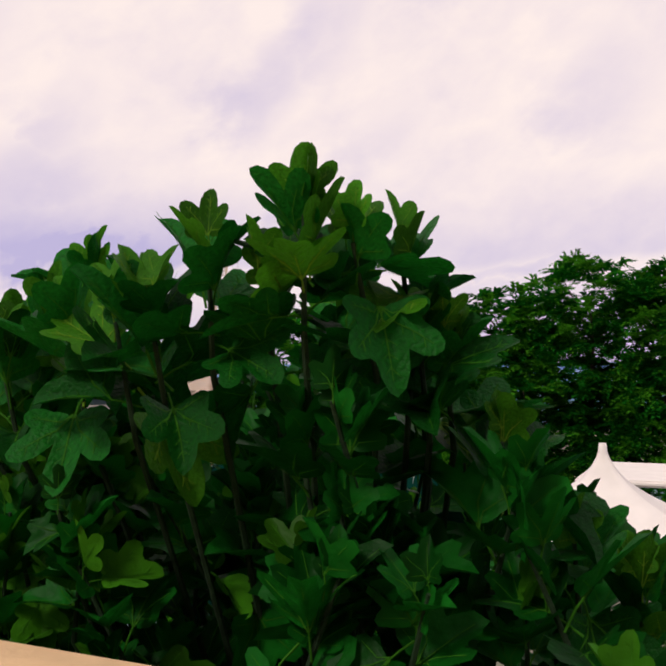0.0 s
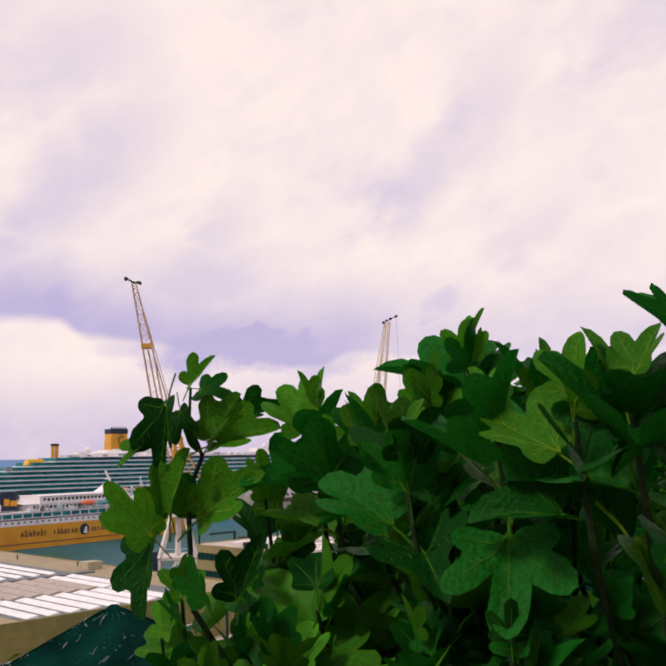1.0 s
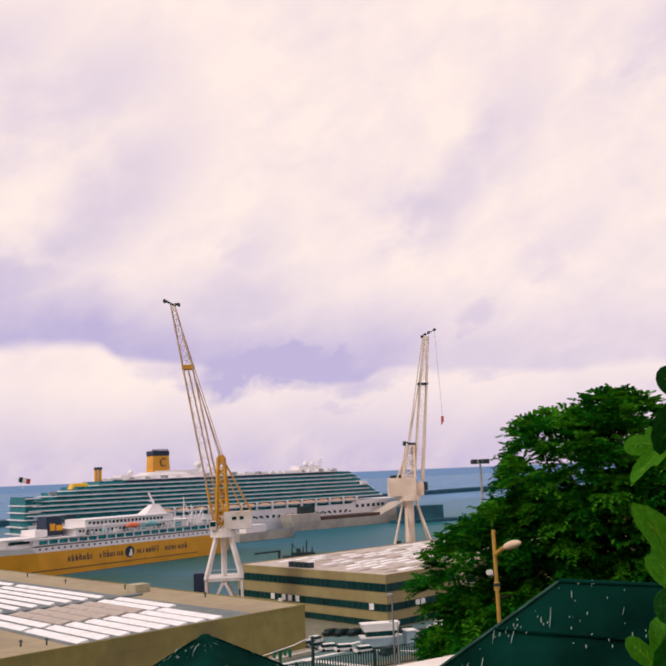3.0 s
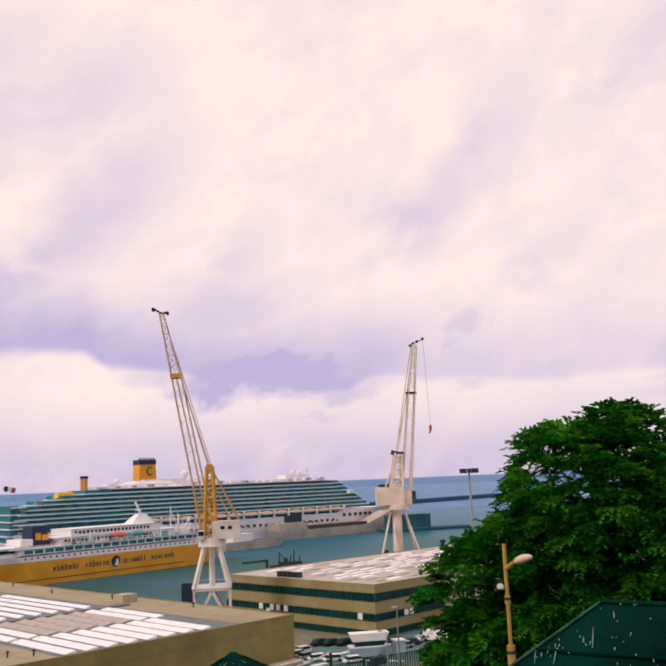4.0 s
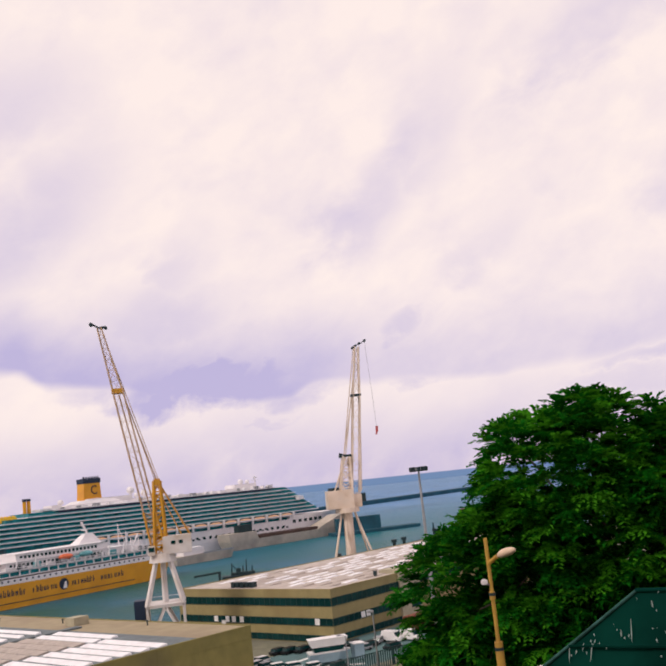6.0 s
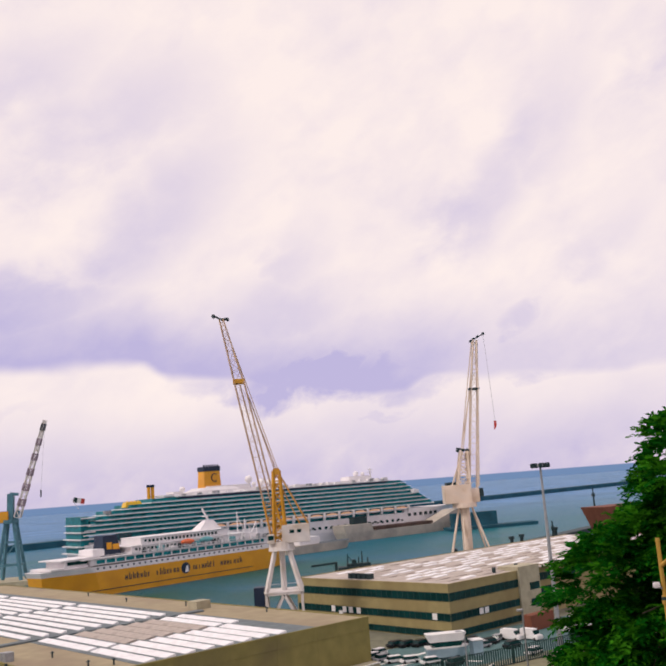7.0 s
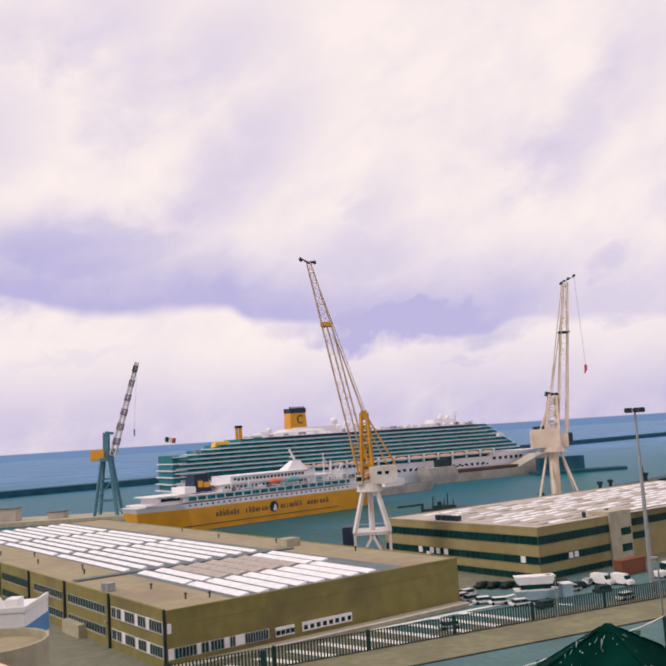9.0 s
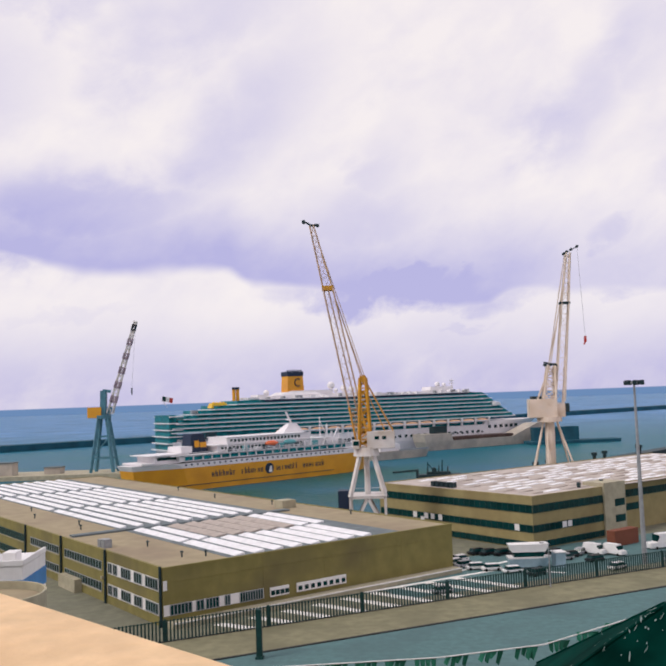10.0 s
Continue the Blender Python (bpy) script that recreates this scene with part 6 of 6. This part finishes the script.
def shrub(x, y, z, r, seed, label):
    ob_ = thing("shrub", Matrix.Translation((x, y, TERR)), label, "shrub", "wall shrubs")
    part("stem", limb(NB(), [Vector((0, 0, -0.1)), Vector((0.05, 0, (z - TERR) * 0.6)), Vector((0, 0, z - TERR))], 0.035, 0.012, 7), M_BARK, ob_)
    leaf_cloud([(0, 0, z - TERR, r)], seed, 0.075, 26, "foliage", ob_, (M_SHRUB, M_FIGY), 0.10)


shrub(4.85, 2.40, 38.42, 0.32, 51, "small yellow-green shrub growing against the parapet")
shrub(4.45, 2.75, 38.35, 0.30, 52, "small yellow-green shrub growing against the parapet")
shrub(1.05, 6.25, 38.30, 0.13, 53, "thin olive sprig growing above the parapet")


# ---- fig tree ----
def fig_leaf_mesh(seed, lobing, fold, droop, young_or_lit, steps=44, cuts=(0.5, 1.0)):
    """A fig leaf of unit length: rounded lobes round the stalk, deeper cut as lobing rises."""
    rng = random.Random(seed)
    lobes = [(0, 1.0, 0.225), (44, 0.88, 0.19), (-44, 0.88, 0.19), (92, 0.54, 0.17), (-92, 0.54, 0.17)]
    lobes = [(a + rng.uniform(-4, 4), l * rng.uniform(0.92, 1.06), w * rng.uniform(0.9, 1.12)) for a, l, w in lobes]

    def reach(t, a, l, w):
        d = radians(t - a)
        if abs(d) > 1.2:
            return 0.0
        c_, a_ = l * 0.64, l * 0.36
        qa, qb, qc = (math.cos(d) / a_) ** 2 + (math.sin(d) / w) ** 2, -2 * c_ * math.cos(d) / a_ ** 2, (c_ / a_) ** 2 - 1
        disc = qb * qb - 4 * qa * qc
        return (-qb + math.sqrt(disc)) / (2 * qa) if disc > 0 else 0.0

    def radius(t):
        r = max(reach(t, a, l, w) for a, l, w in lobes)
        if abs(t) < 118:
            r = max(r, (0.36 + (1 - lobing) * 0.36) * (1.0 - 0.25 * abs(t) / 118))
        else:
            r = max(r * 0.9, 0.32 * (1 - (abs(t) - 118) / 60))
        return r * (1 + 0.02 * math.sin(t * 0.9 + seed))

    def lift(x, y):
        return fold * abs(x) - droop * (y * y + 0.35 * x * x) + 0.03 * math.sin(7 * x + seed) * math.cos(6 * y)

    bm_ = NB()
    cy = 0.16
    rings = [[] for _ in cuts]
    for i in range(steps + 1):
        t = -156 + 312 * i / steps
        r = radius(t)
        for k, q in enumerate(cuts):
            x, y = math.sin(radians(t)) * r * q, cy + math.cos(radians(t)) * r * q
            rings[k].append(bm_.verts.new((x, y, lift(x, y))))
    cen = bm_.verts.new((0, cy, lift(0, cy)))
    for i in range(steps):
        bm_.faces.new((cen, rings[0][i + 1], rings[0][i]))
        for k in range(len(cuts) - 1):
            bm_.faces.new((rings[k][i], rings[k][i + 1], rings[k + 1][i + 1], rings[k + 1][i]))
    for f in bm_.faces:
        f.smooth = True
    # veins as narrow raised ribs on both faces, and the stalk
    for a, l, _ in lobes:
        for up in (0.012, -0.012):
            prev = None
            for j in range(5):
                q = l * (0.02 + 0.2 * j)
                x, y = math.sin(radians(a)) * q, cy * (0.1 if j == 0 else 1) + math.cos(radians(a)) * q
                w = 0.013 * (1 - j / 5.2)
                sx, sy = math.cos(radians(a)) * w, -math.sin(radians(a)) * w
                now = [bm_.verts.new((x - sx, y - sy, lift(x, y) + up)), bm_.verts.new((x + sx, y + sy, lift(x, y) + up))]
                if prev:
                    bm_.faces.new((prev[0], prev[1], now[1], now[0])).material_index = 1
                prev = now
        if steps > 30:
            # side veins that leave the main ones in pairs
            for j in range(3):
                q0 = l * (0.30 + 0.18 * j)
                for sg in (-1, 1):
                    da = radians(a + sg * 42)
                    x0, y0 = math.sin(radians(a)) * q0, cy + math.cos(radians(a)) * q0
                    x1, y1 = x0 + math.sin(da) * 0.15 * l, y0 + math.cos(da) * 0.15 * l
                    for up in (0.010, -0.010):
                        vs = [bm_.verts.new((x + dx_, y, lift(x, y) + up)) for x, y, dx_ in ((x0, y0, -0.005), (x0, y0, 0.005), (x1, y1, 0.003), (x1, y1, -0.003))]
                        bm_.faces.new(vs).material_index = 1
    tube(bm_, (0, -0.45, -0.10), (0, -0.15, -0.02), 0.020, 0.018, 5, 1)
    tube(bm_, (0, -0.15, -0.02), (0, cy, 0.0), 0.018, 0.014, 5, 1)
    me = bpy.data.meshes.new("leaf")
    bm_.to_mesh(me)
    bm_.free()
    me.materials.append(M_FIGY if young_or_lit else M_FIG)
    me.materials.append(M_VEINY if young_or_lit else M_VEIN)
    return me


LOBING, FOLD, DROOP = (1.0, 0.85, 0.6, 0.95, 0.4, 0.75), (0.50, 0.85, 0.60, 0.35, 0.70, 0.95), (0.12, 0.25, 0.15, 0.08, 0.3, 0.2)
FIG_LEAVES = [fig_leaf_mesh(i, LOBING[i], FOLD[i], DROOP[i], False) for i in range(6)]
FIG_FAR = {}
for i in range(6):
    FIG_FAR[FIG_LEAVES[i].name] = fig_leaf_mesh(i, LOBING[i], FOLD[i], DROOP[i], False, 26, (0.55, 1.0))
# leaves in the lighter colour: young ones and those painted as sunlit
FIG_YOUNG_LIT = [fig_leaf_mesh(20 + i, 0.9, 0.55, 0.10, True) for i in range(2)]
ROOT = hill(0.9, 2.3, TERR)
fig = thing("fig_tree", Matrix.Translation(ROOT), "dense fig tree with big lobed dark green leaves overhanging the parapet", "fig tree")


def figpt(q, s, z):
    return hill(q, s, z) - ROOT


FORK = figpt(0.9, 2.1, 37.2)
part("trunk", limb(NB(), [Vector((0, 0, -0.3)), figpt(1.0, 2.2, 35.6), FORK], 0.11, 0.075, 10), M_FIGBARK, fig)
frng = random.Random(77)
leaf_count = 0
extra = []


def fig_shoot(tip_w, leaves, length, lean, size, young_top=True, spin=None, sunny=0.04):
    """One leafy shoot whose tip stands at the place tip_w."""
    global leaf_count
    tip = Vector(tip_w) - ROOT
    low = tip - Vector((0, 0, length)) + E * lean[0] + N * lean[1]
    mid = FORK.lerp(low, 0.55) + Vector((0, 0, 0.10))
    part("branch", limb(limb(NB(), [FORK, mid, low], 0.008, 0.006, 6), [low, low.lerp(tip, 0.5), tip], 0.006, 0.004, 6), M_FIGBARK, fig)
    a0 = frng.uniform(0, 360) if spin is None else spin
    for i in range(leaves):
        k = i / max(1, leaves - 1)
        node = tip.lerp(low, 0.02 + 0.95 * k)
        az_ = radians(a0 + 137.5 * i + frng.uniform(-18, 18))
        el_ = radians(80 - 38 * k + frng.uniform(-14, 14))
        out_ = Vector((math.cos(az_), math.sin(az_), 0))
        ax_ = (out_ * math.cos(el_) + Vector((0, 0, math.sin(el_)))).normalized()
        bend = el_ - radians(-2 + 44 * k * k + frng.uniform(-16, 18) + (frng.uniform(40, 95) if frng.random() < 0.18 * k else 0))
        bl = (out_ * math.cos(bend) + Vector((0, 0, math.sin(bend)))).normalized()
        nrm = (Vector((0, 0, 1)) * math.cos(bend) - out_ * math.sin(bend)).normalized()
        nrm = (nrm - N * 0.35 + Vector((frng.gauss(0, 0.30), frng.gauss(0, 0.30), 0))).normalized()
        sx = bl.cross(nrm).normalized()
        nrm = sx.cross(bl).normalized()
        sz = size * (0.62 + 0.48 * min(1, k * 2.2)) * frng.uniform(0.85, 1.18)
        # sunny: chance that a leaf is painted in the sunlit colour
        young_or_lit = (young_top and i < 2) or frng.random() < sunny
        me = frng.choice(FIG_YOUNG_LIT) if young_or_lit else frng.choice(FIG_LEAVES)
        base_ = node + ax_ * 0.45 * sz
        m = Matrix.Translation(base_) @ Matrix((sx, bl, nrm)).transposed().to_4x4() @ Matrix.Diagonal((sz, sz, sz, 1))
        # keep the foliage on the harbour side of the parapet
        tipw = ROOT + base_ + bl * sz
        if ((tipw - P0).dot(N) < 1.06 and tipw.z < 39.1) or (tipw - P0).dot(E) > 1.59 + 0.55 * ((tipw - P0).dot(N) - 0.336):
            continue
        if leaf_count < 296:
            piece("leaf", me, fig, m)
            leaf_count += 1
        else:
            extra.append((me, m))


# the leading shoot at the end of the tree, leaf by leaf: stalk end, tip and tone (1 sunlit colour, 2 young)
def fig_leaf(base_w, tip_w, tone):
    base_, tip_ = Vector(base_w) - ROOT, Vector(tip_w) - ROOT
    bl = (tip_ - base_).normalized()
    nrm = -N + Vector((frng.gauss(0, 0.35), frng.gauss(0, 0.25), 0.55))
    sx = bl.cross(nrm).normalized()
    nrm = sx.cross(bl).normalized()
    sz = (tip_ - base_).length / 1.14
    me = FIG_YOUNG_LIT[0] if tone == 2 else FIG_YOUNG_LIT[1] if tone == 1 else frng.choice(FIG_LEAVES)
    piece("leaf", me, fig, Matrix.Translation(base_) @ Matrix((sx, bl, nrm)).transposed().to_4x4() @ Matrix.Diagonal((sz * frng.uniform(0.62, 0.85), sz, sz, 1)))


for base_w, tip_w, tone in (
        ((5.740, 1.195, 39.557), (5.792, 1.147, 39.627), 2), ((5.761, 1.232, 39.556), (5.842, 1.189, 39.534), 0),
        ((5.784, 1.186, 39.424), (5.847, 1.136, 39.536), 1), ((5.791, 1.174, 39.423), (5.936, 1.108, 39.465), 1),
        ((5.856, 1.261, 39.488), (5.948, 1.205, 39.522), 0), ((5.695, 1.143, 39.527), (5.676, 1.121, 39.367), 0),
        ((5.720, 1.182, 39.508), (5.755, 1.151, 39.409), 0), ((5.656, 1.163, 39.432), (5.584, 1.140, 39.382), 1),
        ((5.703, 1.134, 39.267), (5.732, 1.104, 39.411), 1), ((5.704, 1.154, 39.265), (5.676, 1.132, 39.375), 1),
        ((5.762, 1.134, 39.255), (5.895, 1.079, 39.360), 1), ((5.766, 1.194, 39.250), (5.789, 1.165, 39.388), 0),
        ((5.669, 1.104, 39.222), (5.571, 1.090, 39.342), 1), ((5.667, 1.124, 39.224), (5.637, 1.072, 39.066), 0),
        ((5.787, 1.003, 39.090), (5.746, 0.997, 39.192), 0), ((5.849, 1.020, 39.090), (5.889, 0.999, 39.221), 0)):
    fig_leaf(base_w, tip_w, tone)
leaf_count += 16
part("branch", limb(NB(), [Vector(p) - ROOT for p in ((5.744, 1.194, 39.557), (5.741, 1.201, 39.478), (5.772, 1.198, 39.397), (5.739, 1.202, 39.313), (5.745, 1.192, 39.198), (5.753, 1.169, 39.059))] + [FORK], 0.0035, 0.008, 8), M_FIGBARK, fig)
# shoots that rise above the mass
for tip_w, n_, ln, lean, sz in (
        ((6.60, 0.06, 39.60), 8, 0.20, (0.03, 0.06), 0.135), ((6.69, 0.08, 39.56), 7, 0.22, (0.0, 0.10), 0.135), ((6.47, 0.19, 39.55), 7, 0.20, (0.03, 0.06), 0.135), ((6.55, 0.15, 39.50), 7, 0.22, (0.02, 0.1), 0.14),
        ((6.83, 0.14, 39.42), 7, 0.20, (0.0, 0.06), 0.12), ((6.31, 0.85, 39.58), 8, 0.24, (0.0, 0.06), 0.14), ((6.42, 0.70, 39.48), 7, 0.22, (0.0, 0.06), 0.15), ((6.22, 0.80, 39.46), 7, 0.22, (0.0, 0.06), 0.15),
        ((5.92, 1.26, 39.30), 6, 0.30, (0.0, 0.06), 0.15), ((5.72, 1.38, 39.05), 6, 0.30, (0.0, 0.05), 0.16), ((5.67, 1.42, 38.95), 6, 0.26, (0.0, 0.05), 0.15), ((6.02, 1.10, 39.50), 6, 0.30, (0.0, 0.05), 0.14),
        ((6.80, 0.14, 39.56), 5, 0.20, (0.0, 0.05), 0.125), ((6.74, 0.22, 39.53), 6, 0.2, (0.0, 0.05), 0.13), ((6.89, 0.16, 39.40), 6, 0.2, (0.0, 0.05), 0.13),
        ((6.33, 0.36, 39.44), 7, 0.22, (0.0, 0.06), 0.15), ((6.25, 0.50, 39.45), 7, 0.22, (0.0, 0.06), 0.15), ((6.12, 0.62, 39.40), 7, 0.22, (0.0, 0.06), 0.15), ((6.38, 0.28, 39.47), 7, 0.22, (0.0, 0.06), 0.14),
        ((6.05, 1.02, 39.36), 7, 0.24, (0.0, 0.06), 0.16), ((6.12, 0.92, 39.40), 7, 0.24, (0.0, 0.06), 0.16), ((6.98, 0.12, 39.22), 6, 0.22, (0.0, 0.06), 0.135), ((7.10, 0.08, 39.04), 6, 0.22, (0.0, 0.06), 0.135), ((7.25, 0.10, 38.94), 6, 0.22, (0.0, 0.06), 0.14),
        ((6.90, 0.30, 39.34), 7, 0.22, (0.0, 0.06), 0.15), ((6.75, 0.35, 39.40), 7, 0.22, (0.0, 0.06), 0.15)):
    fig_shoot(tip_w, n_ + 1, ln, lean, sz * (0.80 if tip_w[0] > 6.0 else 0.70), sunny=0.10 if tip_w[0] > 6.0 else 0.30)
# the mass below
spots = sorted(((frng.uniform(-0.62, 2.02), 1.24 + 1.0 * frng.random() ** 1.25) for i in range(330)), reverse=True)
for q, s in spots:
    top = np.interp(q * 1.6 / s, (-0.65, 0.0, 0.12, 0.28, 0.36, 0.52, 0.8, 1.2, 1.6, 2.0), (38.55, 38.80, 38.92, 39.04, 39.18, 39.32, 39.40, 39.36, 39.25, 39.22))
    z_ = top - 1.0 * frng.random() ** 0.9
    if q < 1.0 and z_ < top - 0.42:
        s += 0.5
        if frng.random() < 0.65:
            continue
    # the share of sunlit-coloured leaves rises towards the leading end
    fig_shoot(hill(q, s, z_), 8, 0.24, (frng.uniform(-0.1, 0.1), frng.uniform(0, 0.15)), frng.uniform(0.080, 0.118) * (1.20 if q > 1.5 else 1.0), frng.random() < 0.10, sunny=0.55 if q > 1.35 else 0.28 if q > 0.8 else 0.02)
if extra:
    bm = NB()
    for me, m in extra:
        t_ = FIG_FAR.get(me.name, me).copy()
        t_.transform(m)
        n0 = len(bm.faces)
        bm.from_mesh(t_)
        bm.faces.ensure_lookup_table()
        if me in FIG_YOUNG_LIT:
            for f in bm.faces[n0:]:
                if f.material_index == 0:
                    f.material_index = 2
        bpy.data.meshes.remove(t_)
    tagged(part("foliage", bm, (M_FIG, M_VEIN, M_FIGY), fig), kind="stuff")
